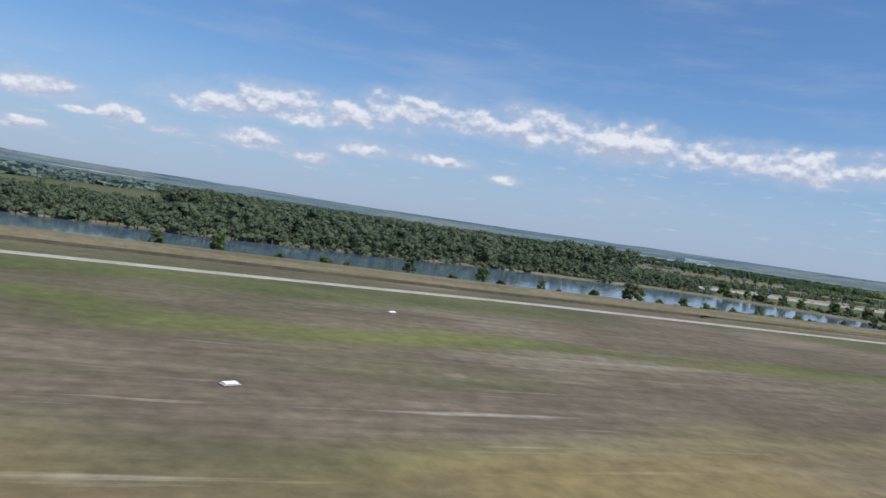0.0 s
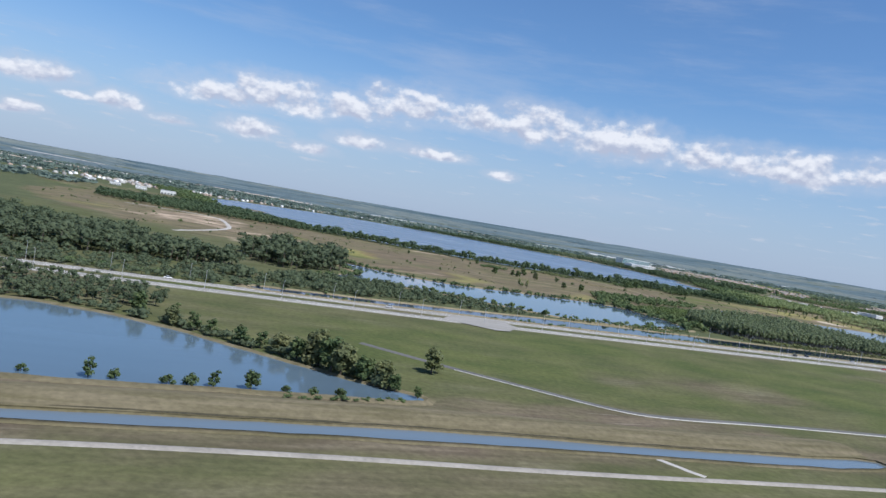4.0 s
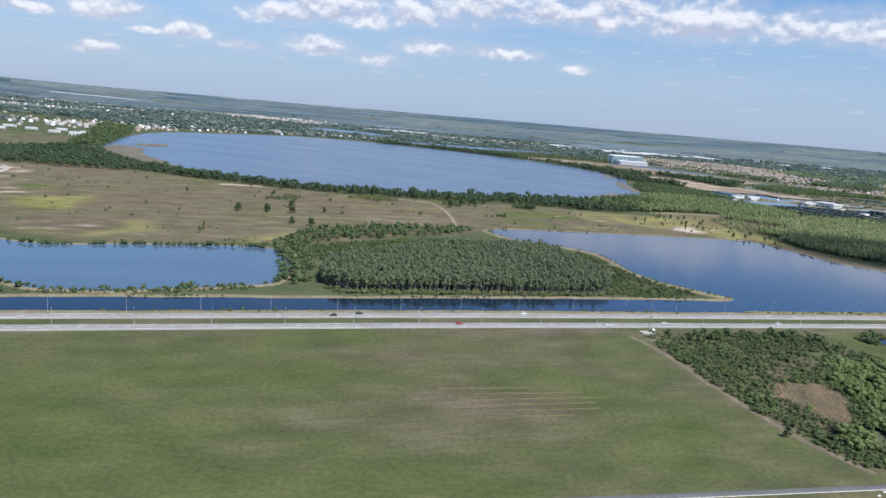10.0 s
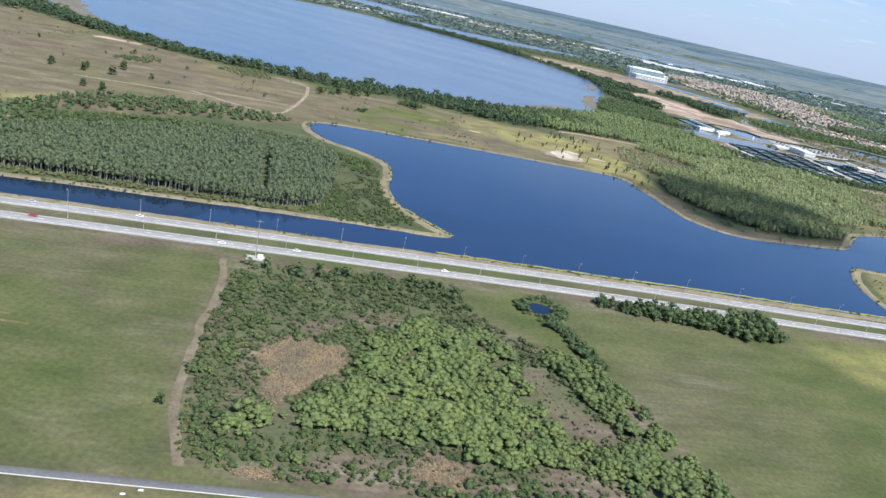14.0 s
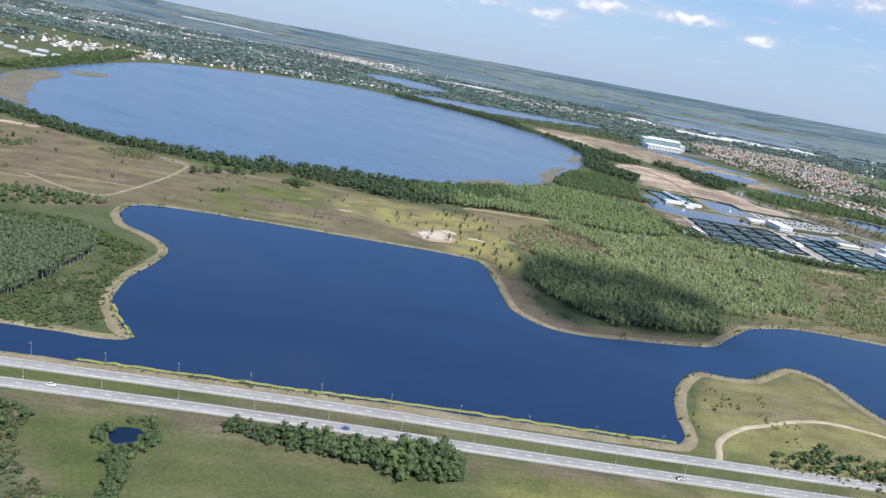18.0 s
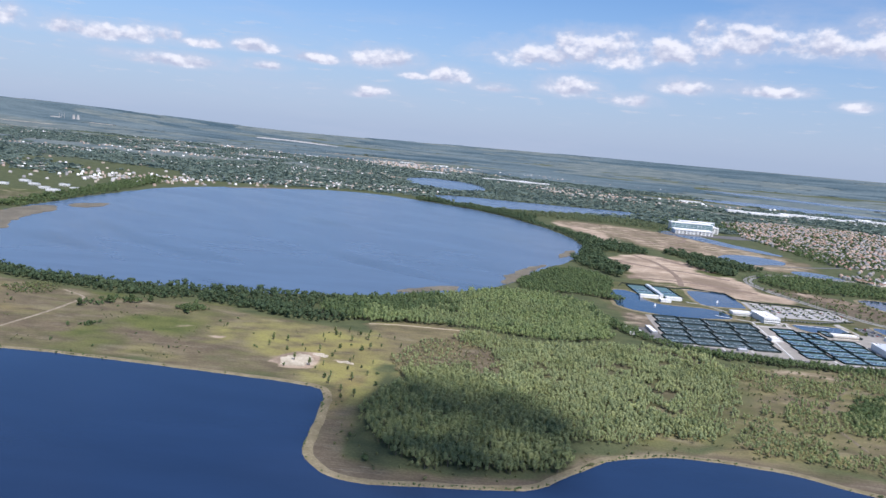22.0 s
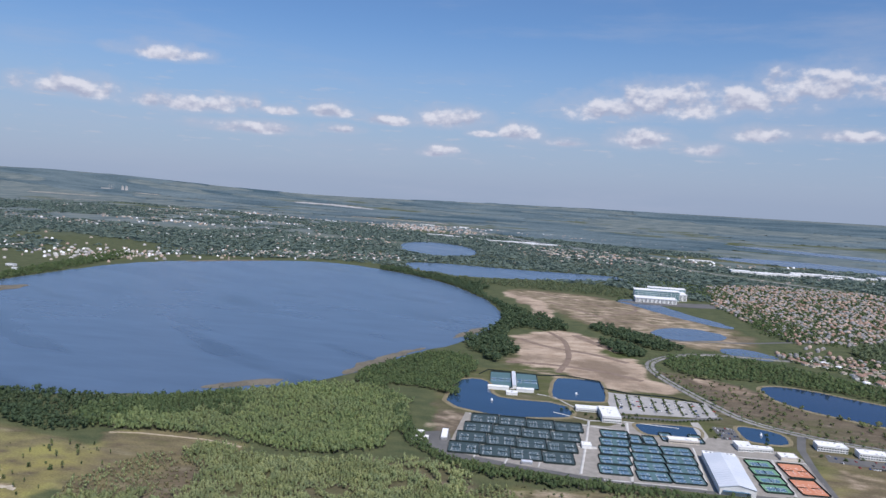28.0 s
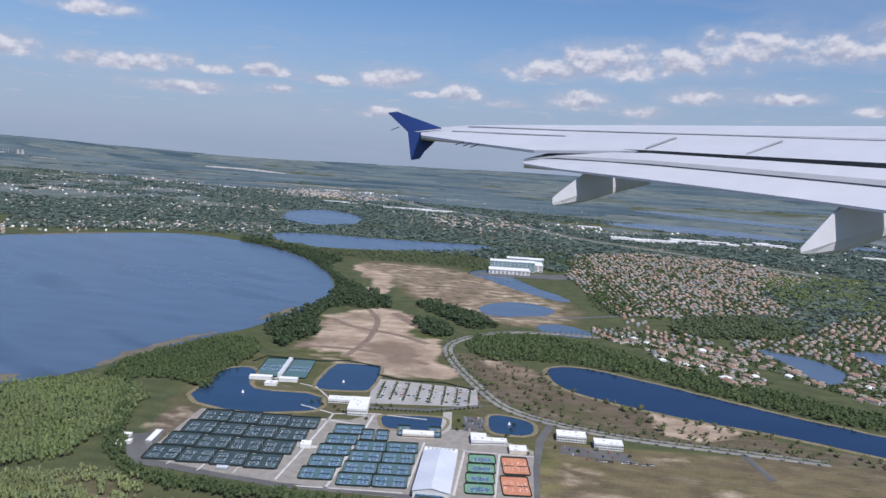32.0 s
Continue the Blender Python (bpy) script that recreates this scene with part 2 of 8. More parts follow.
LEAF_BANK = foliage("grey_green_hardwood_leaves", (0.080, 0.110, 0.066), (0.118, 0.148, 0.086), (0.096, 0.124, 0.076), vary=0.45)
BARK_PALE = mottled("pale_grey_bark", (0.22, 0.21, 0.195), (0.32, 0.31, 0.29), 0.8)
BARK = mottled("grey_brown_bark", (0.10, 0.08, 0.06), (0.16, 0.14, 0.12), 0.8)
ASPHALT = mottled("grey_asphalt", (0.10, 0.10, 0.10), (0.14, 0.14, 0.135), 0.05, 0.9, fine=2.0, amount=0.3)
CONCRETE = mottled("pale_concrete_carriageway", (0.235, 0.228, 0.212), (0.295, 0.286, 0.268), 0.06, 0.85, fine=1.5, amount=0.25, stretch=(1, 6, 1), turn=-20)
PATHWAY = mottled("pale_path_paving", (0.33, 0.32, 0.295), (0.42, 0.40, 0.375), 0.2, 0.85, amount=0.25)
SANDTRACK = mottled("tan_sandy_track", (0.32, 0.26, 0.17), (0.42, 0.36, 0.26), 0.15, 0.95, amount=0.4)
BANKGRASS = mottled("dry_bank_grass", (0.17, 0.145, 0.085), (0.24, 0.205, 0.13), 0.12, 0.95, amount=0.5, relief=0.3)
WHITEPAINT = mottled("white_paint", (0.74, 0.74, 0.72), (0.82, 0.82, 0.80), 0.2, 0.5, amount=0.12)
ROOFWHITE = mottled("white_membrane_roof", (0.70, 0.71, 0.72), (0.80, 0.80, 0.80), 0.08, 0.6, amount=0.15)
STEEL = mottled("galvanised_steel", (0.45, 0.46, 0.47), (0.55, 0.55, 0.56), 1.0, 0.45, 0.5, metal=0.6)


def water_material(name, deep, rough, wave, scale, streaks=0.0):
    m, n, l, p = material(name, rough, 0.5)
    p.inputs["IOR"].default_value = 1.33
    big = place_noise(n, l, 0.012, 4, 0.6, (1, 3.5, 1), -20)
    c = mixcol(n, l, ramp(n, l, big, 0.35, 0.7), deep, tuple(v * 1.18 for v in deep))
    if streaks:
        # bands where the wind roughens the water
        band = place_noise(n, l, 0.0045, 2, 0.5, (1, 4.0, 1), 12)
        c = mixcol(n, l, ramp(n, l, band, 0.56, 0.70, 0.0, streaks), c, tuple(v * 0.45 for v in deep))
        l.new(ramp(n, l, band, 0.40, 0.70, rough * 1.08, rough * 0.85), p.inputs["Roughness"])
    l.new(c, p.inputs["Base Color"])
    if wave:
        bump(n, l, p, place_noise(n, l, scale, 3, 0.6, (1, 2.2, 1), -20), wave, 0.3)
    return m


WATER_CALM = water_material("calm_lake_water", (0.070, 0.105, 0.150), 0.03, 0.02, 0.8)
WATER_LAKE = water_material("deep_blue_lake_water", (0.0125, 0.0280, 0.068), 0.07, 0.04, 0.6)
WATER_LAGOON = water_material("teal_blue_pond_water", (0.022, 0.050, 0.098), 0.10, 0.08, 0.6)
WATER_BIG = water_material("wind_ruffled_lake_water", (0.072, 0.108, 0.165), 0.25, 0.0, 0.05, 0.5)
WATER_POND = water_material("still_pond_water", (0.078, 0.116, 0.152), 0.08, 0.03, 0.9)
WATER_CANAL = water_material("dark_canal_water", (0.0075, 0.017, 0.038), 0.03, 0.006, 0.6)
WATER_DITCH = water_material("shallow_ditch_water", (0.105, 0.135, 0.162), 0.12, 0.04, 0.9)
LEVEEGRASS = mottled("mown_levee_grass", (0.108, 0.096, 0.052), (0.165, 0.142, 0.090), 0.10, 0.95, amount=0.4, relief=0.2, stretch=(0.5, 5, 1), turn=-21.5)
TURFPATH = mottled("worn_grey_paving", (0.24, 0.225, 0.20), (0.31, 0.29, 0.26), 0.2, 0.9, amount=0.3)
ROADGREY = mottled("weathered_grey_asphalt", (0.20, 0.195, 0.19), (0.27, 0.262, 0.25), 0.05, 0.9, fine=2.0, amount=0.25)
# greyed white and cream for far buildings: haze put into the colour
FARROOF = mottled("hazed_pale_roof", (0.34, 0.33, 0.32), (0.44, 0.43, 0.41), 0.02, 0.8, amount=0.3)
FARWALL = mottled("hazed_cream_stucco", (0.32, 0.28, 0.23), (0.42, 0.38, 0.32), 0.02, 0.8, amount=0.3)
PALEWALK = mottled("pale_concrete_walk", (0.44, 0.43, 0.41), (0.54, 0.53, 0.50), 0.2, 0.85, amount=0.25)
# paler, less red terracotta for the far roofs
FARTERRA = mottled("muted_terracotta_roof", (0.33, 0.245, 0.195), (0.41, 0.32, 0.265), 0.02, 0.8, amount=0.3)
DIRTPATH = mottled("worn_dirt_path", (0.118, 0.098, 0.062), (0.185, 0.156, 0.106), 0.2, 0.95, amount=0.5)

from mathutils.geometry import tessellate_polygon

# ---- plan of the place: outlines in metres ----
def pts(text):
    return [tuple(float(v) for v in w.split(",")) for w in text.split()]


def smooth(outline, closed=True, rounds=2):
    p = np.array(outline, float)
    for _ in range(rounds):
        q = np.roll(p, -1, 0) if closed else p[1:]
        a = p if closed else p[:-1]
        cut = np.stack([a * 0.75 + q * 0.25, a * 0.25 + q * 0.75], 1).reshape(-1, 2)
        p = cut if closed else np.concatenate([p[:1], cut, p[-1:]])
    return p


def densify(p, step, closed=True):
    out = []
    q = np.roll(p, -1, 0) if closed else p[1:]
    for a, b in zip(p if closed else p[:-1], q):
        k = max(1, int(np.hypot(*(b - a)) / step))
        out += [a + (b - a) * i / k for i in range(k)]
    if not closed:
        out.append(p[-1])
    return np.array(out)


def ragged(p, amount, scale, closed=True):
    """Push an outline in and out by smooth noise."""
    t = np.roll(p, -1, 0) - np.roll(p, 1, 0) if closed else np.gradient(p, axis=0)
    t /= np.linalg.norm(t, axis=1)[:, None] + 1e-9
    nrm = np.stack([t[:, 1], -t[:, 0]], 1)
    k = np.array([noise.noise((x * scale, y * scale, 7.0)) + 0.5 * noise.noise((x * scale * 3, y * scale * 3, 2.0)) for x, y in p])
    return p + nrm * (k * amount)[:, None]


def inside(poly, x, y):
    """Even-odd test for arrays of points."""
    r = np.zeros(x.shape, bool)
    for (ax, ay), (bx, by) in zip(poly, np.roll(poly, -1, 0)):
        c = ((ay > y) != (by > y)) & (x < (bx - ax) * (y - ay) / (by - ay + 1e-12) + ax)
        r ^= c
    return r


def edge_distance(poly, x, y, closed=True):
    d = np.full(x.shape, 1e9)
    q = np.roll(poly, -1, 0) if closed else poly[1:]
    for a, b in zip(poly if closed else poly[:-1], q):
        v = b - a
        t = np.clip(((x - a[0]) * v[0] + (y - a[1]) * v[1]) / (v @ v + 1e-9), 0, 1)
        d = np.minimum(d, np.hypot(x - a[0] - t * v[0], y - a[1] - t * v[1]))
    return d


LAKE_MAIN = smooth(pts("213,326 280,351 332,371 386,390 397,396 389,425 396,465 410,466 424,474 436,502 454,499 470,465 500,440 560,450 600,520 "
                       "570,578 513,577 496,580 451,569 426,547 414,520 408,501 380,485 347,467 331,468 316,478 307,500 289,537 279,545 "
                       "205,521 135,498 104,482 120,451 156,441 172,429 181,382 203,358 219,350 214,345 198,339.5 160,325 102,300.5 64,283.5 26,268.5 -34,243 -75,220 -115,202 -140,191 "
                       "-135,186 -111,195 -72,210.5 -25,229 31,253 67,268 103,283 150,301.5 198,319"), True, 2)
LAKE_LEFT = smooth(pts("-132,249 -102,266 -74,268 -42,257 -20,256 0,267 32,291 37,297 32,340 14,362 -15,350 -43,338 -64,322 -93,318 -134,344 "
                       "-150,345 -128,318 -113,294 -118,278 -129,262"), True, 2)
POND = smooth(pts("-330,-26 -290,-8 -244,13 -226,21 -200,33 -175,46 -156,55 -138,63 -118,71 -98,79 -82,86 -81,89 -96,93 -107,98 -119,104 -133,110 "
                  "-152,114 -167,113 -183,99 -205,91 -225,78 -247,60 -275,40 -330,14"), True, 2)
DITCH = smooth(pts("-186,24.2 -165,32.2 -128,46.6 -76,66.6 -41,78.4 -15,86.5 4,95 2,100 -14,93 -39,83.5 -77,71.6 -130,50.4 -150,41.5 -166,33.6"), True, 1)
LAKE_BIG = smooth(pts("-71,622 -8,621 37,634 75,651 111,672 159,704 212,752 245,800 266,862 262,960 270,1060 265,1130 255,1190 205,1290 110,1385 "
                      "10,1460 -75,1490 -150,1512 -240,1525 -318,1495 -400,1380 -455,1270 -460,1160 -430,1050 -390,940 -330,800 -270,720 -205,668 -150,642 -110,632"), True, 2)
TINY_POND = smooth(pts("251,302 250,304 252.5,306.5 257,307.5 259.5,305 259.5,302 257,299 254,299"), True, 1)
LAGOON = smooth(pts("368,854 354,890 342,920 352,938 368,932 380,906 396,896 440,917 458,890 446,876 414,854"), True, 1)
LAGOON_B = smooth(pts("405,984 413,992 436,1002 444,998 464,946 460,938 432,924 424,928"), True, 1)
POND_C = smooth(pts("498,902 503,908 534,924 541,920 545,902 540,897 515,886 508,888"), True, 1)
POND_D = smooth(pts("560,946 568,952 588,952 596,942 598,926 578,917 570,922"), True, 1)
LAKE_LONG = smooth(pts("556,1083 580,1103 606,1102 669,1091 753,1072 830,1066 900,1040 880,1015 753,1028 678,1021 614,1027 580,1040"), True, 2)
LAKE_ISLE = smooth(pts("-280,1794 -470,2040 -465,2183 -301,2159 -152,1919"), True, 2)
LAKE_CHAIN = smooth(pts("-190,1625 -181,1704 29,1756 212,1847 240,1760 32,1555 -90,1555"), True, 2)
FAR_LAKE = smooth(pts("60,3330 500,3760 1080,3800 1700,3600 2400,3000 2300,2650 1700,2800 1450,2980 1020,3080 560,3020"), True, 2)
FAR_LAKE_B = smooth(pts("180,2570 434,2760 760,2660 1000,2560 960,2480 740,2560 466,2500"), True, 2)
EAST_POND = smooth(pts("712,1280 751,1282 800,1252 790,1180 764,1196 745,1240"), True, 2)
EAST_POND_B = smooth(pts("800,1340 850,1350 900,1320 880,1280 820,1290"), True, 2)
BASIN_A = smooth(pts("408,1290 440,1345 492,1330 500,1290 455,1245 425,1250"), True, 2)
BASIN_B = smooth(pts("497,1232 520,1258 560,1240 560,1205 515,1205"), True, 2)
BASIN_C = smooth(pts("290,1500 330,1560 420,1450 470,1420 500,1380 470,1380 400,1420 340,1470"), True, 2)

# road lines, centre to centre 11.5 m
NEAR_LANES = smooth(pts("-420,72 -300,114 -205,146 -117,177 -58,197 25,232 98,262.5 168,290 210,306 294,338 352,357 449,392 620,456 900,560"), False, 2)
tan_ = np.gradient(NEAR_LANES, axis=0)
tan_ /= np.linalg.norm(tan_, axis=1)[:, None]
FAR_LANES = NEAR_LANES + np.stack([-tan_[:, 1], tan_[:, 0]], 1) * 11.5
PERIMETER = smooth(pts("-420,-98 -330,-55 -264,-23 -232,-6 -213,4.5 -187,15.5 -155,28.5 -121,42.5 -105,48.5 -84,55.5 -59,63 -19,77 40,96 120,122 260,165"), False, 2)
FENCE_ROAD = smooth(pts("-96,129 -77,119 -59,111.5 -44,105 -34,106 -10,116 30,129 66,140 118,155 166,171 217,188 278,208 400,246 560,300"), False, 2)

# ---- ground: one sheet out to the horizon, finer along the flight line ----
AX = np.array([0.93, 0.367])     # along the highway
AY = np.array([-0.367, 0.93])    # away from it


def spaced(stops):
    out = []
    for a, b, step in stops:
        out += list(np.arange(a, b, step))
    return np.array(out + [stops[-1][1]])


gu = spaced([(-4600, -1200, 100), (-1200, -450, 30), (-450, -120, 2.4), (-120, 900, 4.0), (900, 1600, 16), (1600, 4600, 100)])
gv = spaced([(-1500, -200, 100), (-200, -20, 12), (-20, 110, 1.6), (110, 420, 3.4), (420, 800, 5.5), (800, 1700, 11), (1700, 2700, 20), (2700, 5800, 60)])
U, V = np.meshgrid(gu, gv, indexing="ij")
GX, GY = U * AX[0] + V * AY[0], U * AX[1] + V * AY[1]


def vnoise(x, y, s, seed):
    """Cheap smooth value noise on arrays."""
    x, y = x * s + seed * 17.3, y * s - seed * 9.1
    xi, yi = np.floor(x).astype(np.int64), np.floor(y).astype(np.int64)
    fx, fy = x - xi, y - yi
    fx, fy = fx * fx * (3 - 2 * fx), fy * fy * (3 - 2 * fy)

    def h(a, b):
        k = (a * 374761393 + b * 668265263 + seed * 974634777) & 0x7FFFFFFF
        k = ((k ^ (k >> 13)) * 1274126177) & 0x7FFFFFFF
        return (k % 100003) / 100003.0
    return (h(xi, yi) * (1 - fx) + h(xi + 1, yi) * fx) * (1 - fy) + (h(xi, yi + 1) * (1 - fx) + h(xi + 1, yi + 1) * fx) * fy


def cover_mask(outline, feather, wobble=None):
    """1 inside an outline, 0 outside, with a wavering soft edge."""
    x, y = GX, GY
    w = wobble if wobble is not None else feather
    x = x + (vnoise(GX, GY, 0.9 / max(w, 1) / 2, 5) - 0.5) * 2 * w
    y = y + (vnoise(GX, GY, 0.9 / max(w, 1) / 2, 6) - 0.5) * 2 * w
    lo, hi = np.min(outline, 0) - 3 * feather, np.max(outline, 0) + 3 * feather
    near = (x > lo[0]) & (x < hi[0]) & (y > lo[1]) & (y < hi[1])
    m = np.zeros(x.shape)
    xs, ys = x[near], y[near]
    d = edge_distance(np.array(outline), xs, ys)
    d = np.where(inside(np.array(outline), xs, ys), d, -d)
    m[near] = np.clip(d / feather * 0.5 + 0.5, 0, 1)
    return m


# land cover, as shares of: dry brown grass, bare pinkish sand, woodland floor (past 1: haze tint), yellow-green flush
dry = np.full(GX.shape, 0.35)
sand = np.zeros(GX.shape)
wood = np.zeros(GX.shape)
flush = np.zeros(GX.shape)


def lay(layer, outline, value, feather, wobble=None):
    m = cover_mask(outline, feather, wobble)
    layer += (value - layer) * m


ROAD_SIDE = FAR_LANES[(FAR_LANES[:, 0] > -400) & (FAR_LANES[:, 0] < 900)]
BEYOND = np.concatenate([ROAD_SIDE + AY * 9, [(4500, 1500), (4500, 5000), (-4500, 5000), (-4500, -1500)]])
lay(wood, BEYOND, 0.9, 4)
HEATH = smooth(pts("-330,420 -190,350 -130,350 -60,330 20,365 100,470 135,500 205,525 280,548 310,500 335,475 400,505 420,548 450,575 500,590 480,640 380,640 300,650 "
                   "200,640 140,640 83,618 19,602 -60,596 -150,612 -240,640 -330,720 -450,800 -430,560"), True, 2)
lay(wood, HEATH, 0.06, 10)
lay(dry, HEATH, 0.85, 10)
lay(flush, HEATH, 0.15, 10)
NORTH_HEATH = smooth(pts("-330,160 -200,170 -130,215 -120,250 -150,330 -250,400 -420,420 -480,250"), True, 1)
heath_r = random.Random(12)
for k in range(60):
    cx, cy = heath_r.uniform(-330, 320), heath_r.uniform(350, 660)
    if not inside(HEATH, np.array([cx]), np.array([cy]))[0]:
        continue
    w, h = heath_r.uniform(10, 34), heath_r.uniform(5, 14)
    spot = [(cx + math.cos(q) * w, cy + math.sin(q) * h) for q in np.arange(0, 6.28, 0.6)]
    lay((dry, flush, dry, sand, wood)[k % 5], spot, (1.1, 0.5, 0.1, 0.22, 0.45)[k % 5], h * 0.8, h * 0.7)
for layer, value, outline in ((flush, 0.75, "-161,432 -133,465 -119,431 -124,399"), (flush, 0.6, "-83,392 -60,392 -54,374 -67,360"), (flush, 0.95, "-6,384 12,402 16,388 -1,364"), (sand, 0.36, "-200,425 -218,477 -181,459 -168,406 -174,383"),
                              (sand, 0.36, "-265,575 -237,575 -231,528 -255,540"), (dry, 1.15, "-117,364 -85,410 -74,367 -100,346"), (dry, 1.1, "-143,477 -82,532 -84,455 -113,429"), (dry, 0.0, "-163,430 -135,435 -120,402 -135,390"),
                              (sand, 0.40, "-213,451 -208,495 -180,467 -167,408 -190,411"), (sand, 0.38, "-204,379 -199,410 -177,365 -180,340"), (flush, 0.9, "-156,421 -153,452 -125,443 -119,416 -139,401"), (sand, 0.36, "-112,350 -99,382 -81,383 -80,359 -100,331"), (flush, 0.8, "-74,356 -63,381 -59,353 -68,339"),
                              (flush, 0.9, "181,569 176,603 185,624 197,576"), (flush, 0.95, "205,576 197,626 215,615 232,570"), (flush, 0.5, "20,520 60,540 75,560 30,545"), (flush, 0.6, "150,590 200,600 220,640 170,620"), (dry, 1.1, "60,500 110,520 120,560 80,540"), (dry, 0.0, "110,560 160,560 170,590 120,600")):
    lay(layer, smooth(pts(outline), True, 1), value, 7, 9)
lay(wood, NORTH_HEATH, 0.45, 15)
# mown strip beside the runway, and the levee
STRIP = pts("-700,-330 -420,-100 -263,-34 -187,4 -115,37 -59,58 -19,71 60,97 300,170 700,300 700,-200 -400,-800")
lay(dry, STRIP, 0.66, 6)
LEVEE = pts("-420,-75 -263,-14 -205,14 -165,31 -128,46 -76,66 -15,86 20,104 -30,112 -80,92 -118,75 -175,50 -244,16 -330,-20 -420,-60")
lay(dry, LEVEE, 0.8, 3)
SOUTH_FIELD = pts("-100,128 -60,114 -34,109 60,140 170,174 175,230 162,276 90,246 20,220 -50,186 -110,165")
lay(dry, SOUTH_FIELD, 0.22, 5)
lay(dry, pts("105,204 117,210 139,215 143,204 130,196 116,194"), 0.75, 6)
lay(dry, pts("84,178 118,186 126,194 96,190"), 0.45, 8)
lay(dry, pts("-40,130 -10,140 20,150 10,160 -30,148"), 0.7, 8)
lay(dry, pts("60,215 110,232 140,240 100,240"), 0.65, 8)
WOOD_BLOCK = smooth(pts("168,277 195,289 226,303 238,284 268,274 285,262 291,246 306,233 300,222 284,213 240,201 213,191 201,189 193,201 184,223 175,250"), True, 1)
lay(wood, WOOD_BLOCK, 0.62, 4)
lay(dry, WOOD_BLOCK, 1.1, 4)
BARE = smooth(pts("192,236 199,246 214,242 214,226 208,212 201,213 200,226"), True, 2)
lay(wood, BARE, 0.0, 3, 6)
lay(dry, BARE, 1.1, 3, 6)
lay(sand, BARE, 0.3, 4, 6)
for outline in ("204,263 212,271 221,270 222,262 212,258", "203,210 208,217 211,214 207,209", "220,203 226,207 233,208 229,200 222,198", "190,240 196,249 204,252 206,247 198,247", "253,258 259,267 264,254 271,247 280,244 279,236 271,236 265,241 260,248"):
    lay(wood, pts(outline), 0.35, 2)
    lay(dry, pts(outline), 0.9, 2)
for outline in ("239,211 242,215 249,214 250,206 241,204", "263,220 272,222 284,220 276,216 267,215", "208,192 215,195 219,193 212,190", "222,197 240,201 262,207 262,211 240,205 222,201"):
    lay(wood, pts(outline), 0.0, 2)
    lay(dry, pts(outline), 1.1, 2)
    lay(sand, pts(outline), 0.25, 2)
verge = NEAR_LANES[(NEAR_LANES[:, 0] > 120) & (NEAR_LANES[:, 0] < 460)]
lay(dry, np.concatenate([verge - AY * 4.5, (verge - AY * 10.5)[::-1]]), 0.95, 2.5, 4)
EAST_FIELD = pts("232,290 262,278 292,250 320,232 420,262 520,300 520,410 420,372 330,340 262,316 228,304")
lay(dry, EAST_FIELD, 0.24, 5)
lay(wood, EAST_FIELD, 0.0, 5)
lay(flush, pts("345,330 400,300 450,320 460,372 400,362"), 0.8, 12)
# sunny clearing by the lake with a white sand patch
lay(flush, smooth(pts("205,570 228,640 268,660 300,600 312,540 300,515 283,552"), True, 2), 0.95, 8)
lay(dry, smooth(pts("225,570 240,630 270,640 290,600 285,565"), True, 1), 0.9, 12)
lay(sand, smooth(pts("234,570 240,587 254,584 261,564 250,557 241,560"), True, 2), 1.9, 3)
lay(sand, smooth(pts("181,577 188,584 190,576 185,571"), True, 1), 0.7, 2)
lay(sand, pts("-106,582 -102,592 -76,598 -69,589 -89,582"), 0.9, 3)
lay(dry, smooth(pts("-67,548 -54,568 -3,571 66,565 82,508 40,486 25,483 -20,470"), True, 1), 0.95, 12)
lay(sand, smooth(pts("145,572 158,594 168,584 155,563"), True, 1), 0.38, 5)
lay(sand, smooth(pts("264,590 275,588 276,583 262,583"), True, 2), 0.6, 2)
lay(dry, smooth(pts("310,500 400,515 425,560 480,590 560,600 540,575 450,562 418,520 405,497 345,464 318,474"), True, 2), 0.9, 5)
SHORE_LAND = smooth(pts("288,552 300,560 306,590 298,600 292,580 280,556 300,512 318,474 345,464 405,497 418,520 450,562 540,578 560,598 480,592 425,562 416,533 400,506 364,490 332,503 314,525"), True, 1)
lay(wood, SHORE_LAND, 0.0, 3)
lay(dry, SHORE_LAND, 0.95, 3)
lay(flush, smooth(pts("262,560 284,552 300,575 296,606 280,640 266,640"), True, 1), 0.9, 6)
POINT = smooth(pts("404,392 394,425 401,460 412,462 427,470 440,497 453,494 466,464 498,438 560,448 640,470 640,466 560,436 470,404"), True, 1)
lay(wood, POINT, 0.15, 5)
lay(dry, POINT, 0.55, 5)
lay(flush, POINT, 0.55, 5)
lay(flush, smooth(pts("398,440 410,458 440,480 450,465 425,440 408,425"), True, 1), 0.35, 6)
# pine country
PINES = smooth(pts("268,648 290,600 305,540 318,500 345,480 405,512 420,552 455,580 510,592 600,600 640,700 600,760 500,720 430,760 400,830 350,900 300,1000 270,960 "
                   "280,860 240,790 200,730 150,690 100,655 75,640 140,640 200,640"), True, 1)
lay(wood, PINES, 0.8, 6)
lay(dry, PINES, 0.4, 6)
OPEN_PINES = smooth(pts("468,592 510,600 600,612 640,640 660,805 603,798 545,783 499,762 458,745 470,690 476,640"), True, 1)
lay(wood, OPEN_PINES, 0.12, 10)
lay(dry, OPEN_PINES, 0.75, 10)
for outline, value in ((pts("470,735 520,765 560,780 545,755 500,735 480,722"), 0.42), (pts("480,690 500,705 515,700 505,675"), 0.35), (pts("545,765 600,785 640,790 600,775"), 0.45)):
    lay(sand, outline, value + 0.1, 8)
lay(flush, OPEN_PINES, 0.3, 10)
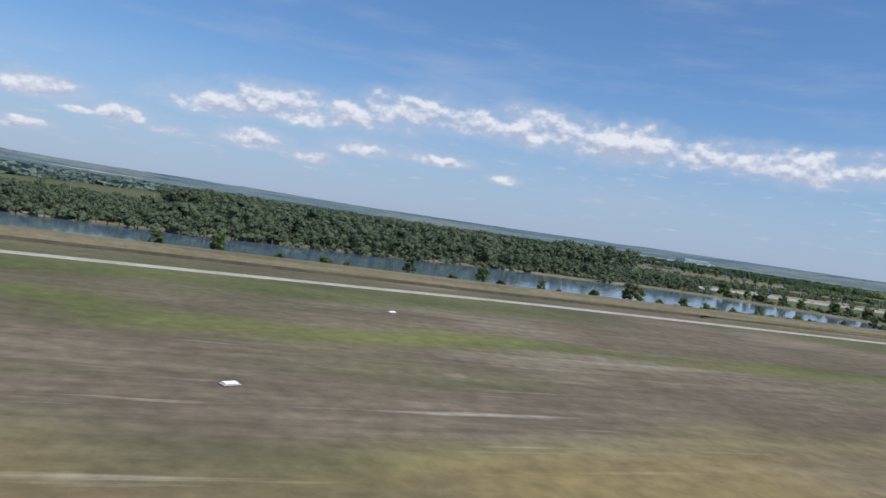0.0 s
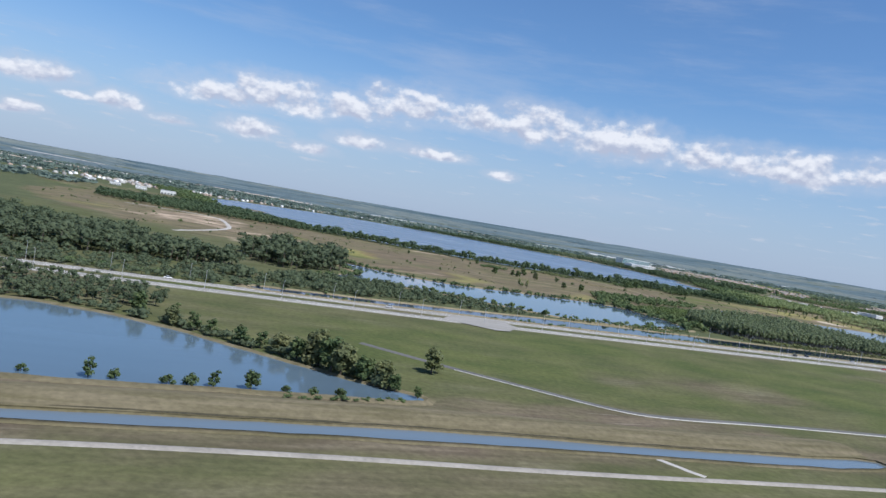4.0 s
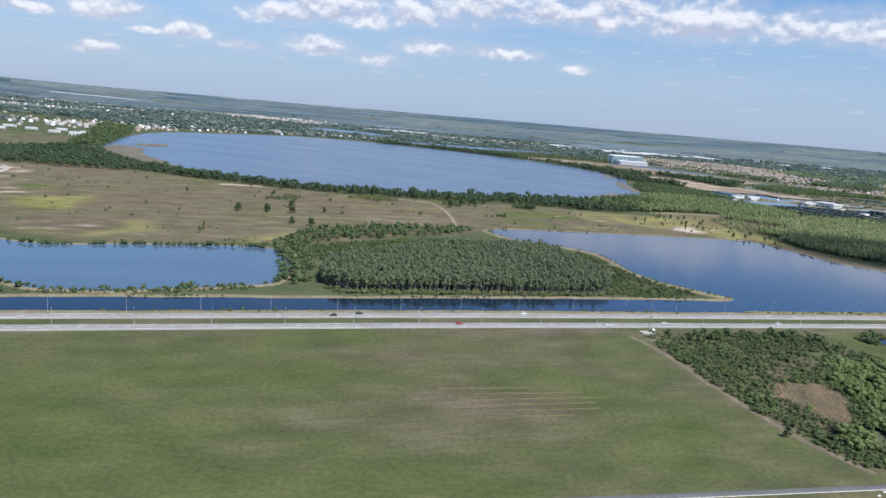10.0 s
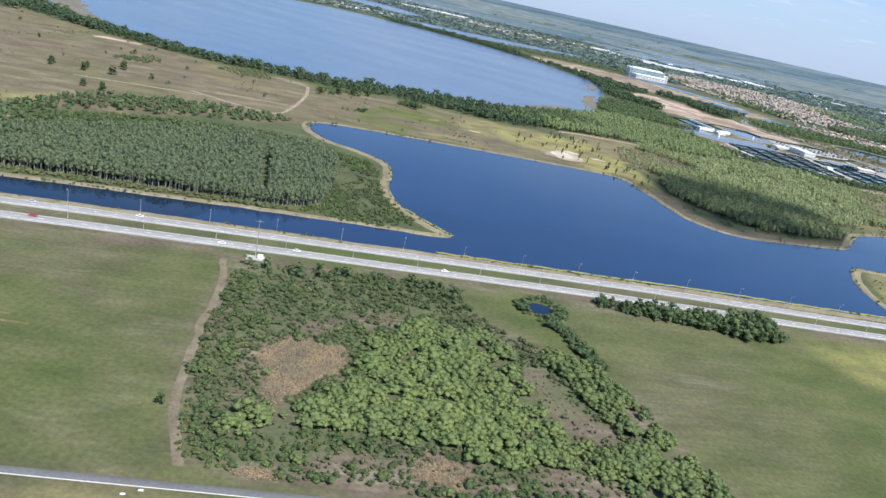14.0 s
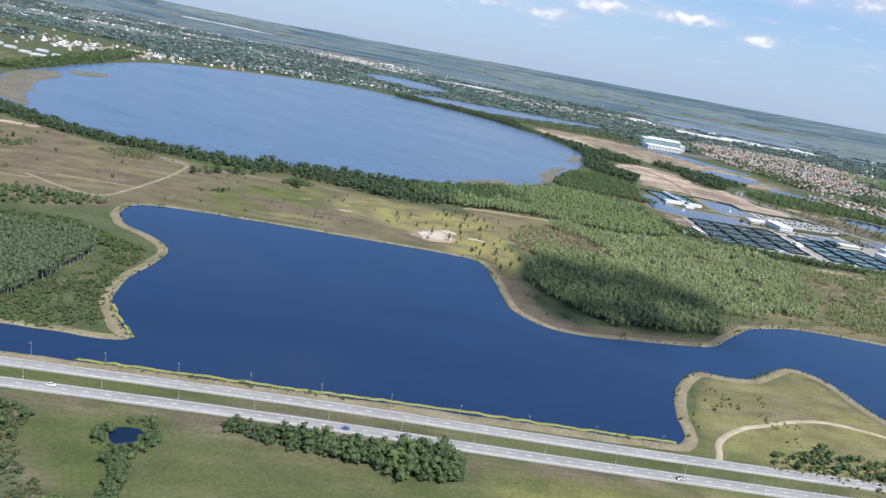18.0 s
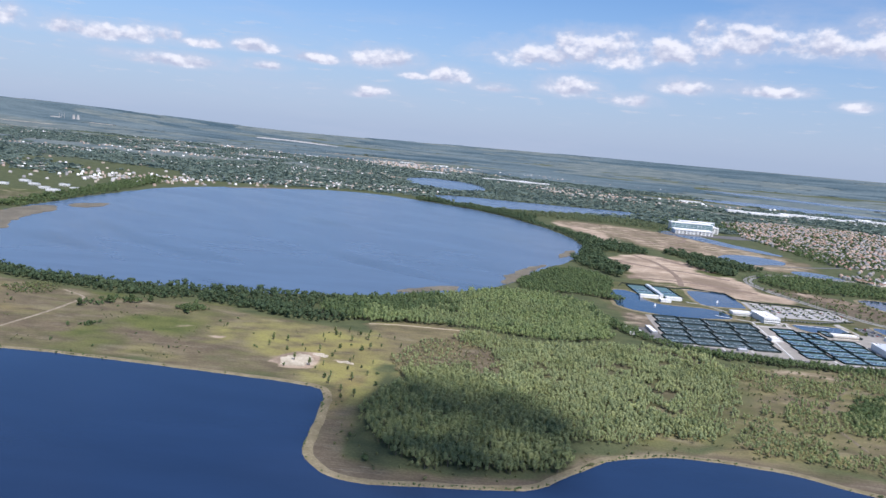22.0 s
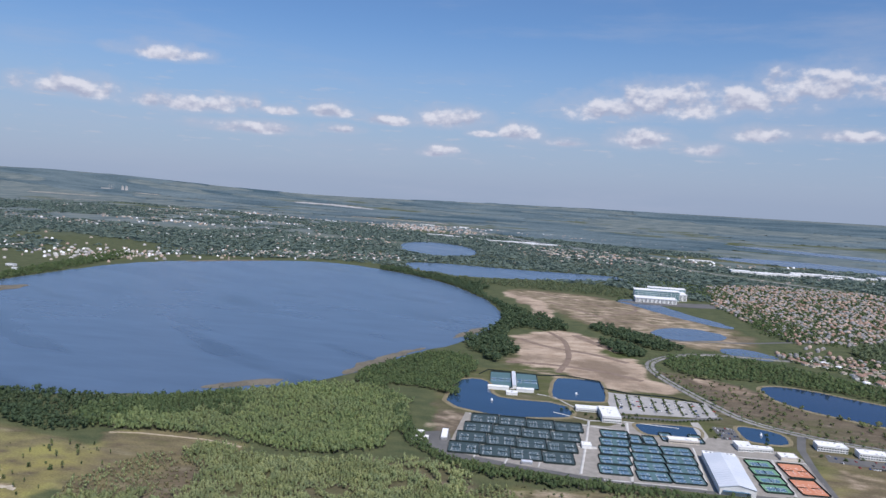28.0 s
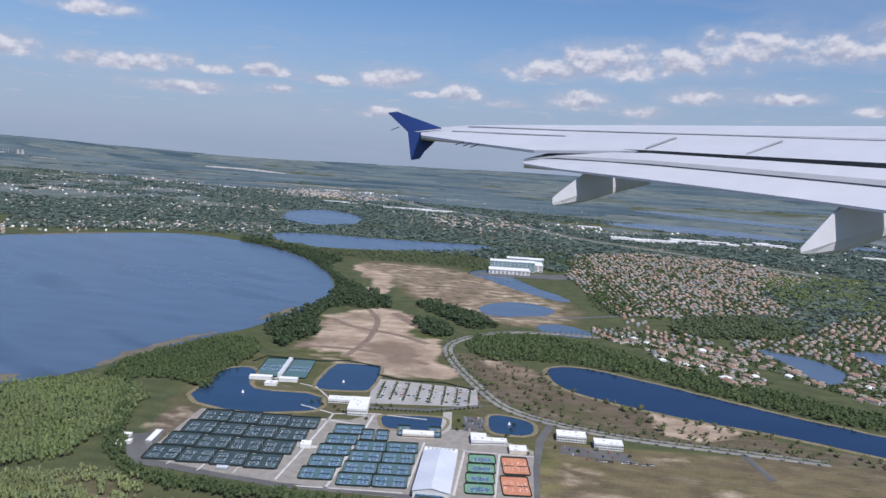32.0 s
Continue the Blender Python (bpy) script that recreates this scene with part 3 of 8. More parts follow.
YOUNG_PINES = smooth(pts("292,664 340,655 350,605 379,572 427,561 463,588 474,632 470,699 455,745 427,757 395,740 358,702 302,692"), True, 1)
lay(wood, YOUNG_PINES, 0.3, 6)
lay(dry, YOUNG_PINES, 0.55, 6)
lay(wood, smooth(pts("285,608 283,650 292,668 345,657 356,605 328,622 307,580"), True, 1), 0.0, 5)
lay(dry, smooth(pts("285,608 283,650 292,668 345,657 356,605 328,622 307,580"), True, 1), 0.95, 5)
lay(wood, pts("235,660 250,670 302,692 321,694 321,699 302,699 250,680"), 0.0, 3)
lay(flush, pts("235,660 250,670 302,692 321,694 321,699 302,699 250,680"), 0.5, 3)
lay(dry, pts("235,660 250,670 302,692 321,694 321,699 302,699 250,680"), 0.8, 3)
lay(flush, smooth(pts("425,572 460,592 520,606 520,618 455,606"), True, 1), 0.6, 8)
BRUSH_LAND = smooth(pts("238,664 261,692 315,701 325,691 317,657 322,627 310,600 298,591 285,608"), True, 1)
lay(wood, BRUSH_LAND, 0.0, 5)
lay(dry, BRUSH_LAND, 0.9, 5)
lay(flush, BRUSH_LAND, 0.35, 8)
# sports campus, cleared building land, suburbs
CAMPUS = smooth(pts("372,830 425,765 500,785 570,808 640,835 665,900 620,965 540,1000 480,1010 400,1000 335,985 330,910"), True, 1)
lay(wood, CAMPUS, 0.05, 6)
lay(dry, CAMPUS, 0.45, 6)
BROWN_FIELD = pts("628,842 612,915 640,935 760,985 900,1010 900,850 760,800 660,800")
lay(wood, BROWN_FIELD, 0.05, 6)
lay(dry, BROWN_FIELD, 0.95, 6)
lay(sand, BROWN_FIELD, 0.08, 10)
lay(flush, BROWN_FIELD, 0.3, 12)
for outline, value in ((pts("626,893 653,891 658,882 638,865"), 0.5), (pts("672,938 695,958 696,928 673,923"), 0.42), (pts("630,850 690,876 732,900 740,890 700,860 640,838"), 0.62), (pts("702,906 731,920 732,908 704,890"), 0.6)):
    lay(sand, outline, value, 8)
lay(flush, pts("605,926 614,926 639,850 631,845"), 0.6, 3)
lay(sand, smooth(pts("376,806 374,850 396,845 408,799 400,785"), True, 1), 0.34, 4)
lay(dry, smooth(pts("376,806 374,850 396,845 408,799 400,785"), True, 1), 1.0, 4)
CLEARED = smooth(pts("332,1000 345,1060 300,1110 300,1160 330,1200 375,1190 420,1140 445,1110 465,1060 520,1005 455,988 409,986"), True, 2)
lay(wood, CLEARED, 0.0, 6)
lay(sand, CLEARED, 0.85, 8)
lay(sand, smooth(pts("395,1150 420,1135 440,1110 425,1095 395,1120"), True, 1), 0.1, 8)
lay(sand, smooth(pts("320,1015 350,1020 400,1010 440,1000 400,992 340,998"), True, 1), 0.25, 6)
CLEARED_B = smooth(pts("100,1475 226,1520 300,1500 427,1451 530,1330 540,1250 500,1200 440,1215 340,1255 265,1330"), True, 2)
lay(wood, CLEARED_B, 0.02, 8)
lay(dry, CLEARED_B, 0.9, 8)
lay(sand, CLEARED_B, 0.44, 15)
lay(flush, CLEARED_B, 0.25, 15)
lay(sand, smooth(pts("130,1450 215,1400 262,1330 300,1260 285,1240 235,1320 170,1400"), True, 1), 0.9, 8)
SCRUBLAND = smooth(pts("462,1068 500,1085 560,1080 585,1035 614,1025 678,1019 753,1026 900,1000 760,990 651,958 599,962 564,966 534,998 500,1040"), True, 1)
lay(wood, SCRUBLAND, 0.25, 8)
lay(dry, SCRUBLAND, 0.9, 8)
lay(sand, smooth(pts("659,1020 673,1034 699,1026 725,1022 708,985 668,980"), True, 1), 1.0, 5)
lay(sand, smooth(pts("516,1048 554,1078 583,1028 588,999 569,986"), True, 1), 0.34, 8)
lay(sand, smooth(pts("500,1075 545,1085 565,1050 540,1040 510,1050"), True, 1), 0.6, 8)
for outline, value in ((pts("-620,930 -440,960 -350,740 -480,700"), 0.3), (pts("-290,565 -276,600 -228,506 -205,430 -300,450"), 0.5)):
    lay(sand, outline, value, 12)
    lay(wood, outline, 0.1, 12)
lay(sand, pts("-470,2300 -150,2380 120,2330 100,2270 -200,2290"), 0.5, 20)
lay(sand, pts("-160,2140 140,1950 330,1900 330,1935 150,2010 -120,2200"), 0.55, 14)
lay(wood, smooth(pts("-190,1625 -60,1520 100,1480 230,1525 300,1500 300,1560 230,1640 100,1600"), True, 1), 0.6, 10)
# wood rises past 1 with distance: haze tint in the ground colour
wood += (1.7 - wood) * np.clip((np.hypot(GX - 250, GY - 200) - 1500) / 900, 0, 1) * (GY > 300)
# fields of the country farther off
for k in range(110):
    r = random.Random(k)
    cx, cy = r.uniform(-2600, 2400), r.uniform(2100, 4200)
    w, h = r.uniform(50, 260), r.uniform(12, 46)
    box = [(cx - w, cy - h), (cx + w, cy - h * r.uniform(0.6, 1.2)), (cx + w * r.uniform(0.7, 1), cy + h), (cx - w, cy + h)]
    lay(dry, box, r.uniform(0.3, 1.1), 20)
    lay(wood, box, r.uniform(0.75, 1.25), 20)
    if r.random() < 0.3:
        lay(sand, box, 0.32, 20)

lay(dry, pts("60,136 118,153 166,169 217,186 278,206 282,196 220,172 166,156 118,140 60,124"), 0.8, 4)
lay(flush, pts("60,136 118,153 166,169 217,186 278,206 282,196 220,172 166,156 118,140 60,124"), 0.35, 4)
# bands of grass beside the runway, parallel to it
FLIGHT = np.array([-224.0, -92.0])
for near_, far_, layer, value in ((6, 25.5, flush, 0.85), (6, 26, dry, 1.05), (27.5, 37, dry, 1.15), (38.5, 41, sand, 0.16), (41, 49, dry, 0.85), (49.5, 55, dry, 0.12), (49.5, 54, flush, 0.3), (56, 63, dry, 0.85), (65, 84, dry, 0.3), (88, 94, dry, 0.7)):
    lay(layer, [tuple(FLIGHT + AX * u + AY * v) for u, v in ((-220, near_), (500, near_), (500, far_), (-220, far_))], value, 2.5, 5)
lay(dry, [tuple(FLIGHT + AX * u + AY * v) for u, v in ((85, 54), (300, 54), (300, 84), (95, 84))], 0.42, 5, 7)
for layer, value in ((dry, 0.95), (flush, 0.0)):
    lay(layer, [tuple(FLIGHT + AX * u + AY * v) for u, v in ((22, 59), (60, 55), (92, 58), (104, 66), (80, 80), (60, 80), (22, 65))], value, 4, 6)
for u, v, w in ((82, 63.5, 22), (-2, 24.5, 3), (6, 24.2, 4), (9, 39.5, 8), (21, 28.5, 4), (-6, 47, 6), (34, 44, 7), (60, 66, 9), (85, 58, 8)):
    c_ = FLIGHT + AX * u + AY * v
    lay(sand, [tuple(c_ + AX * a + AY * b) for a, b in ((-w, -0.6), (w, -0.9), (w * 1.2, 0.3), (-w * 0.8, 0.8))], 0.42, 1.6, 1.6)

# the land lifts towards the skyline; level within two and a half kilometres
def land_z(x, y):
    x, y = np.asarray(x, float) + 224, np.asarray(y, float) + 92
    reach, west = np.hypot(x, y), np.clip((np.degrees(np.arctan2(-x, y)) - 26) / 26, 0, 1)
    k = np.clip((reach - 2700) / 2300, 0, 1.07)
    return 50.0 * k ** 3 + 62.0 * west * west * (3 - 2 * west) * np.minimum(k, 1) ** 2


GZ = land_z(GX, GY)


def sheet_mesh(name, xs, ys, zs):
    nu, nv = xs.shape
    co = np.stack([xs, ys, zs], -1).reshape(-1, 3)
    a = np.arange(nu * nv).reshape(nu, nv)
    quads = np.stack([a[:-1, :-1], a[1:, :-1], a[1:, 1:], a[:-1, 1:]], -1).reshape(-1, 4)
    return raw_mesh(name, co, quads)


def raw_mesh(name, co, faces):
    """A mesh from arrays; all faces have the same number of corners."""
    me = bpy.data.meshes.new(name)
    k = faces.shape[1]
    me.vertices.add(len(co))
    me.vertices.foreach_set("co", np.ascontiguousarray(co, np.float32).ravel())
    me.loops.add(faces.size)
    me.loops.foreach_set("vertex_index", np.ascontiguousarray(faces, np.int32).ravel())
    me.polygons.add(len(faces))
    me.polygons.foreach_set("loop_start", np.arange(0, faces.size, k, dtype=np.int32))
    me.update(calc_edges=True)
    return me


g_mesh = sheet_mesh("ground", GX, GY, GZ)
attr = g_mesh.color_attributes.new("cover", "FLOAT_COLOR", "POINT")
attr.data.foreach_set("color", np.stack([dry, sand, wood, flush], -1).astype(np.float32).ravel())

gm, gn, gl, gp = material("grassland_soil_and_woodland_floor", 0.95, 0.1)
at = gn.new("ShaderNodeAttribute")
at.attribute_name = "cover"
asep = gn.new("ShaderNodeSeparateColor")
gl.new(at.outputs["Color"], asep.inputs[0])
n_big = place_noise(gn, gl, 0.012, 6, 0.6)
n_mid = place_noise(gn, gl, 0.055, 5, 0.55, (1, 1.6, 1), -21.5)
n_fine = place_noise(gn, gl, 0.8, 4, 0.65)
n_streak = place_noise(gn, gl, 0.05, 4, 0.5, (0.8, 2.0, 1), -21.5)


def gmath(op, a, b):
    x = gn.new("ShaderNodeMath")
    x.operation, x.use_clamp = op, False
    for i, v in enumerate((a, b)):
        if isinstance(v, (int, float)):
            x.inputs[i].default_value = v
        else:
            gl.new(v, x.inputs[i])
    return x.outputs[0]


dryness = gmath("ADD", asep.outputs[0], gmath("ADD", gmath("MULTIPLY", gmath("SUBTRACT", n_big, 0.36), 2.0), gmath("MULTIPLY", gmath("MULTIPLY", gmath("SUBTRACT", n_streak, 0.38), gmath("ADD", asep.outputs[0], 0.05)), 1.8)))
dryness = gmath("SUBTRACT", dryness, 0.40)
green = mixcol(gn, gl, ramp(gn, gl, n_mid, 0.35, 0.65), (0.062, 0.080, 0.028), (0.093, 0.106, 0.039))
brown = mixcol(gn, gl, ramp(gn, gl, n_mid, 0.35, 0.62), (0.106, 0.085, 0.061), (0.156, 0.128, 0.092))
brown = mixcol(gn, gl, ramp(gn, gl, n_streak, 0.55, 0.72), brown, (0.205, 0.178, 0.13))
n_dead = place_noise(gn, gl, 0.55, 5, 0.6, (0.10, 1.3, 1), -21.5)
brown = mixcol(gn, gl, ramp(gn, gl, n_dead, 0.42, 0.60, 0.0, 0.55), brown, (0.078, 0.064, 0.047))
brown = mixcol(gn, gl, gmath("MULTIPLY", ramp(gn, gl, n_dead, 0.60, 0.72, 0.0, 0.8), ramp(gn, gl, asep.outputs[0], 0.6, 0.95)), brown, (0.30, 0.268, 0.215))
c_grass = mixcol(gn, gl, ramp(gn, gl, dryness, 0.0, 1.0), green, brown)
c_grass = mixcol(gn, gl, gmath("MULTIPLY", at.outputs["Alpha"], ramp(gn, gl, n_mid, 0.25, 0.6)), c_grass, mixcol(gn, gl, ramp(gn, gl, asep.outputs[0], 0.85, 1.0), (0.25, 0.235, 0.08), (0.205, 0.160, 0.066)))
floor_c = mixcol(gn, gl, ramp(gn, gl, n_mid, 0.35, 0.65), (0.060, 0.075, 0.038), (0.095, 0.105, 0.052))
wood_f = ramp(gn, gl, gmath("ADD", asep.outputs[2], gmath("MULTIPLY", gmath("SUBTRACT", n_mid, 0.5), 0.8)), 0.35, 0.65)
# past 1.05 the floor goes pale blue-grey: horizon haze put into the colour
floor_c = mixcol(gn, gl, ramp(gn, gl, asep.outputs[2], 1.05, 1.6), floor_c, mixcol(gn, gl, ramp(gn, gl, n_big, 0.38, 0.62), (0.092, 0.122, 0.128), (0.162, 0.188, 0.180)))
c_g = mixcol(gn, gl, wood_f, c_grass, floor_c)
sand_c = mixcol(gn, gl, ramp(gn, gl, n_mid, 0.3, 0.65), (0.28, 0.21, 0.150), (0.47, 0.38, 0.295))
sand_c = mixcol(gn, gl, ramp(gn, gl, n_big, 0.46, 0.60, 0.0, 0.85), sand_c, (0.175, 0.134, 0.098))
sand_f = ramp(gn, gl, gmath("ADD", asep.outputs[1], gmath("MULTIPLY", gmath("SUBTRACT", n_mid, 0.5), 0.9)), 0.30, 0.62)
c_g = mixcol(gn, gl, sand_f, c_g, sand_c)
c_g = mixcol(gn, gl, 0.55, c_g, mixcol(gn, gl, ramp(gn, gl, n_fine, 0.3, 0.7), (0.55, 0.55, 0.55), (1.35, 1.35, 1.3)), "MULTIPLY")
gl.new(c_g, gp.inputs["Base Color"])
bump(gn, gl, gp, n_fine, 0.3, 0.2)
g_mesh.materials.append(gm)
ground = tagged(new("ground", g_mesh), "flat Florida grassland, sandy clearings and woodland floor", "ground", kind="structure")


# ---- water sheets and their banks ----
def flat_polygon(name, outline, z, mat):
    ring = [Vector((float(x), float(y), 0.0)) for x, y in outline]
    tris = np.array(tessellate_polygon([ring]))
    o = np.asarray(outline, float)
    a, b, c = (o[tris[:, i]] for i in range(3))
    turned = (b - a)[:, 0] * (c - a)[:, 1] - (b - a)[:, 1] * (c - a)[:, 0] < 0
    tris[turned] = tris[turned][:, ::-1]
    me = raw_mesh(name, np.concatenate([o, np.full((len(o), 1), z)], 1), tris)
    me.materials.append(mat)
    return me


def ribbon(name, line, offsets, heights, mat, closed=False):
    """A strip along a line, with a cross profile."""
    p = np.asarray(line, float)
    t = np.roll(p, -1, 0) - np.roll(p, 1, 0) if closed else np.gradient(p, axis=0)
    t /= np.linalg.norm(t, axis=1)[:, None] + 1e-9
    nrm = np.stack([-t[:, 1], t[:, 0]], 1)
    k = len(offsets)
    co = np.concatenate([np.concatenate([p + nrm * o, np.full((len(p), 1), h)], 1)[:, None] for o, h in zip(offsets, heights)], 1)
    a = np.arange(len(p) * k).reshape(len(p), k)
    b = np.roll(a, -1, 0) if closed else a[1:]
    a = a if closed else a[:-1]
    quads = np.stack([a[:, :-1], b[:, :-1], b[:, 1:], a[:, 1:]], -1).reshape(-1, 4)
    me = raw_mesh(name, co.reshape(-1, 3), quads[:, ::-1])
    me.materials.append(mat)
    return me


def area(p):
    x, y = p[:, 0], p[:, 1]
    return 0.5 * np.sum(x * np.roll(y, -1) - y * np.roll(x, -1))


def water_body(outline, mat, label, step=4.0, rag=1.2, bank=None, z=0.10):
    p = ragged(densify(outline, step), rag, 0.08)
    if area(p) < 0:
        p = p[::-1]
    w = tagged(new("water", flat_polygon("water", p, z, mat)), label, "lake", kind="structure")
    if bank:
        width, bmat, blabel = bank
        me = ribbon("bank", p, [1.0, 0.0, -0.4, -width * 0.3, -width], [z - 0.25, z + 0.03, z + 0.22, z + 0.35, 0.02], bmat, True)
        b = new("bank", me)
        b.parent = w
        b["label"] = blabel
        if bmat is BANKGRASS and width > 5:
            e = new("waterline", ribbon("waterline", p, [0.35, -0.25], [z + 0.045, z + 0.16], PALESILT, True))
            e.parent = w
            e["label"] = "thin pale silt line at the water"
    return w


PALESAND = mottled("pale_cream_sand", (0.33, 0.285, 0.21), (0.54, 0.48, 0.375), 0.12, 0.95, fine=1.0, amount=0.5)
for outline in ("238,571 242,584 252,582 258,567 251,560 243,562", "246,588 251,592 258,588 254,584", "266,588 275,588 276,584 264,584"):
    shape_ = ragged(densify(smooth(pts(outline), True, 1), 1.0), 2.6, 0.35)
    tagged(new("sand_patch", flat_polygon("sand_patch", shape_, 0.03, PALESAND)), "bare cream sand worn through the heath", "sand", kind="structure")
PALESILT = mottled("pale_silt", (0.13, 0.115, 0.08), (0.34, 0.31, 0.25), 0.05, 0.9, amount=0.4)
SHORE = (4.2, BANKGRASS, "dry grassy bank with a mown shoreline track")
water_body(LAKE_MAIN, WATER_LAKE, "deep blue excavated lake and canal with a grassy shoreline track", 4, 0.9, SHORE)
CANAL = pts("-40,240 26,268.5 64,283.5 102,300.5 138,315.5 140,306 139,297.5 103,283 67,268 31,253 -30,227")
tagged(new("water", flat_polygon("water", densify(np.array(CANAL), 4.0), 0.125, WATER_CANAL)), "dark still canal beside the highway", "canal", kind="structure")
water_body(LAKE_LEFT, WATER_CALM, "calm blue borrow-pit lake behind the highway", 4, 1.6, (2.5, BANKGRASS, "low weedy bank"))
water_body(POND, WATER_POND, "still pond reflecting the trees on its banks", 3, 1.2, (2.0, LEVEEGRASS, "low grassy bank"))
water_body(DITCH, WATER_DITCH, "narrow blue drainage ditch along the levee", 3, 0.5, (0.8, LEVEEGRASS, "mown ditch edge"))
water_body(LAKE_BIG, WATER_BIG, "large round natural lake ruffled by wind", 12, 6.0, z=0.12)
water_body(TINY_POND, WATER_CANAL, "tiny dark pond ringed by shrubs", 1.5, 0.4)
water_body(LAGOON, WATER_LAGOON, "deep blue lagoon beside the tennis courts", 3, 0.6, (3.5, BANKGRASS, "sandy grass rim"))
water_body(LAGOON_B, WATER_LAGOON, "square blue retention pond", 3, 0.4, (3.0, BANKGRASS, "sandy grass rim"))
water_body(POND_C, WATER_LAGOON, "small blue pond by the car park", 2, 0.3, (3.0, BANKGRASS, "mown rim"))
water_body(POND_D, WATER_LAGOON, "small blue fountain pond by the entrance", 2, 0.3, (3.0, BANKGRASS, "mown rim"))
water_body(LAKE_LONG, WATER_LAKE, "long blue retention lake", 6, 1.5, (4.0, BANKGRASS, "dry grass rim"))
for outline, label in ((LAKE_ISLE, "far blue lake among woods"), (LAKE_CHAIN, "blue lake behind the round lake"), (FAR_LAKE, "broad lake near the skyline"),
                       (FAR_LAKE_B, "far pale lake"), (EAST_POND, "blue pond among the houses"), (EAST_POND_B, "blue pond among the houses"),
                       (BASIN_A, "shallow blue basin on cleared land"), (BASIN_B, "blue basin by the boulevard"), (BASIN_C, "winding shallow basin on cleared land")):
    water_body(outline, WATER_BIG, label, 12, 4.0, z=1.5 if outline is FAR_LAKE else (0.4 if outline is FAR_LAKE_B else 0.15))

# reedy shallows of the round lake
REEDS = mottled("marsh_reeds", (0.12, 0.11, 0.085), (0.18, 0.16, 0.12), 0.05, 0.9, amount=0.5)
for bed, outline in enumerate((pts("-330,800 -300,770 -262,722 -205,676 -160,652 -150,660 -190,690 -240,742 -282,800 -300,850 -340,880 -352,850"), pts("-350,905 -322,880 -300,900 -330,960"), pts("-250,735 -225,716 -212,724 -238,748"),
                pts("262,862 266,900 258,960 262,1010 252,1000 246,940 250,890"), pts("205,760 235,800 240,830 228,822 200,778"), pts("258,1050 262,1120 250,1150 246,1100"), pts("-430,1290 -400,1360 -350,1440 -365,1442 -415,1372 -440,1300"))):
    q = ragged(densify(smooth(outline, True, 2), 3), 5.0, 0.06)
    tagged(new("reed_bed", flat_polygon("reed_bed", q, 0.2 + 0.006 * bed, REEDS)), "pale reedy shallows along the lake shore", "reeds", kind="stuff")

# levee between ditch and pond
levee = smooth(pts("-420,-66 -330,-32 -262,0 -205,24.5 -165,41 -128,57.5 -98,70.5 -76,78.5 -40,89.5 0,105"), False, 2)
tagged(new("levee", ribbon("levee", densify(levee, 3, False), [6.0, 2.5, 1.2, -1.2, -3.0, -6.0], [0.0, 0.75, 0.95, 0.95, 0.6, 0.0], LEVEEGRASS)), "long low levee of dry mown grass", "levee", kind="structure")

CUT_SOIL = mottled("dark_cut_bank_soil", (0.040, 0.038, 0.024), (0.075, 0.066, 0.042), 0.4, 0.95, amount=0.5)
cut_line = ragged(densify(smooth(pts("-330,-41.5 -263,-6.5 -206,17.2 -184,26.9 -166,35.0 -150,42.9 -130,51.7 -77,72.5 -39,84.4 -14,93.8"), False, 1), 2, False), 0.35, 0.25, False)
tagged(new("bank", ribbon("bank", cut_line, [0.5, 0.25, -0.25, -0.4], [0.34, 0.30, 0.06, 0.0], CUT_SOIL)), "dark eroded bank along the ditch", "bank", kind="structure")

# ---- roads ----
def road(name, line, half, mat, label, z=0.16):
    p = densify(np.asarray(line), 3.0, False)
    me = ribbon(name, p, [half + 0.25, half, 0, -half, -half - 0.25], [0.0, z, z + 0.04, z, 0.0], mat)
    return tagged(new(name, me), label, "road", kind="structure")


road("road", NEAR_LANES, 2.6, CONCRETE, "pale concrete highway carriageway with two lanes")
road("road", FAR_LANES, 2.6, CONCRETE, "pale concrete highway carriageway with two lanes")
road("road", PERIMETER, 0.5, TURFPATH, "narrow pale perimeter road on the airfield")
road("road", FENCE_ROAD, 0.7, ASPHALT, "narrow grey perimeter road with a white kerb")

# ---- woods ----
def ico(sub):
    bm = bmesh.new()
    bmesh.ops.create_icosphere(bm, subdivisions=sub, radius=1.0)
    v = np.array([p.co[:] for p in bm.verts])
    f = np.array([[p.index for p in q.verts] for q in bm.faces])
    bm.free()
    return v, f


ICO = {1: ico(1), 2: ico(2)}
v_, f_ = ICO[1]
CAP = (v_, f_[v_[f_].mean(1)[:, 2] > -0.5])     # open underneath
rng = np.random.default_rng(4)


def blob(sub, rad, centre, jitter):
    v, f = CAP
    r = 1 + rng.uniform(-jitter, jitter, (len(v), 1))
    v = v * r * np.array(rad) + np.array(centre)
    return v, f


def join(parts):
    vs, fs, n = [], [], 0
    for v, f in parts:
        vs.append(v)
        fs.append(f + n)
        n += len(v)
    return np.concatenate(vs), np.concatenate(fs)


def stem(r, h, lean=0.0):
    a = np.arange(5) * 2 * math.pi / 5
    lo = np.stack([np.cos(a) * r, np.sin(a) * r, 0 * a], 1)
    hi = np.stack([np.cos(a) * r * 0.45 + lean, np.sin(a) * r * 0.45, 0 * a + h], 1)
    f = []
    for i in range(5):
        j = (i + 1) % 5
        f += [(i, j, j + 5), (i, j + 5, i + 5)]
    return np.concatenate([lo, hi]), np.array(f)


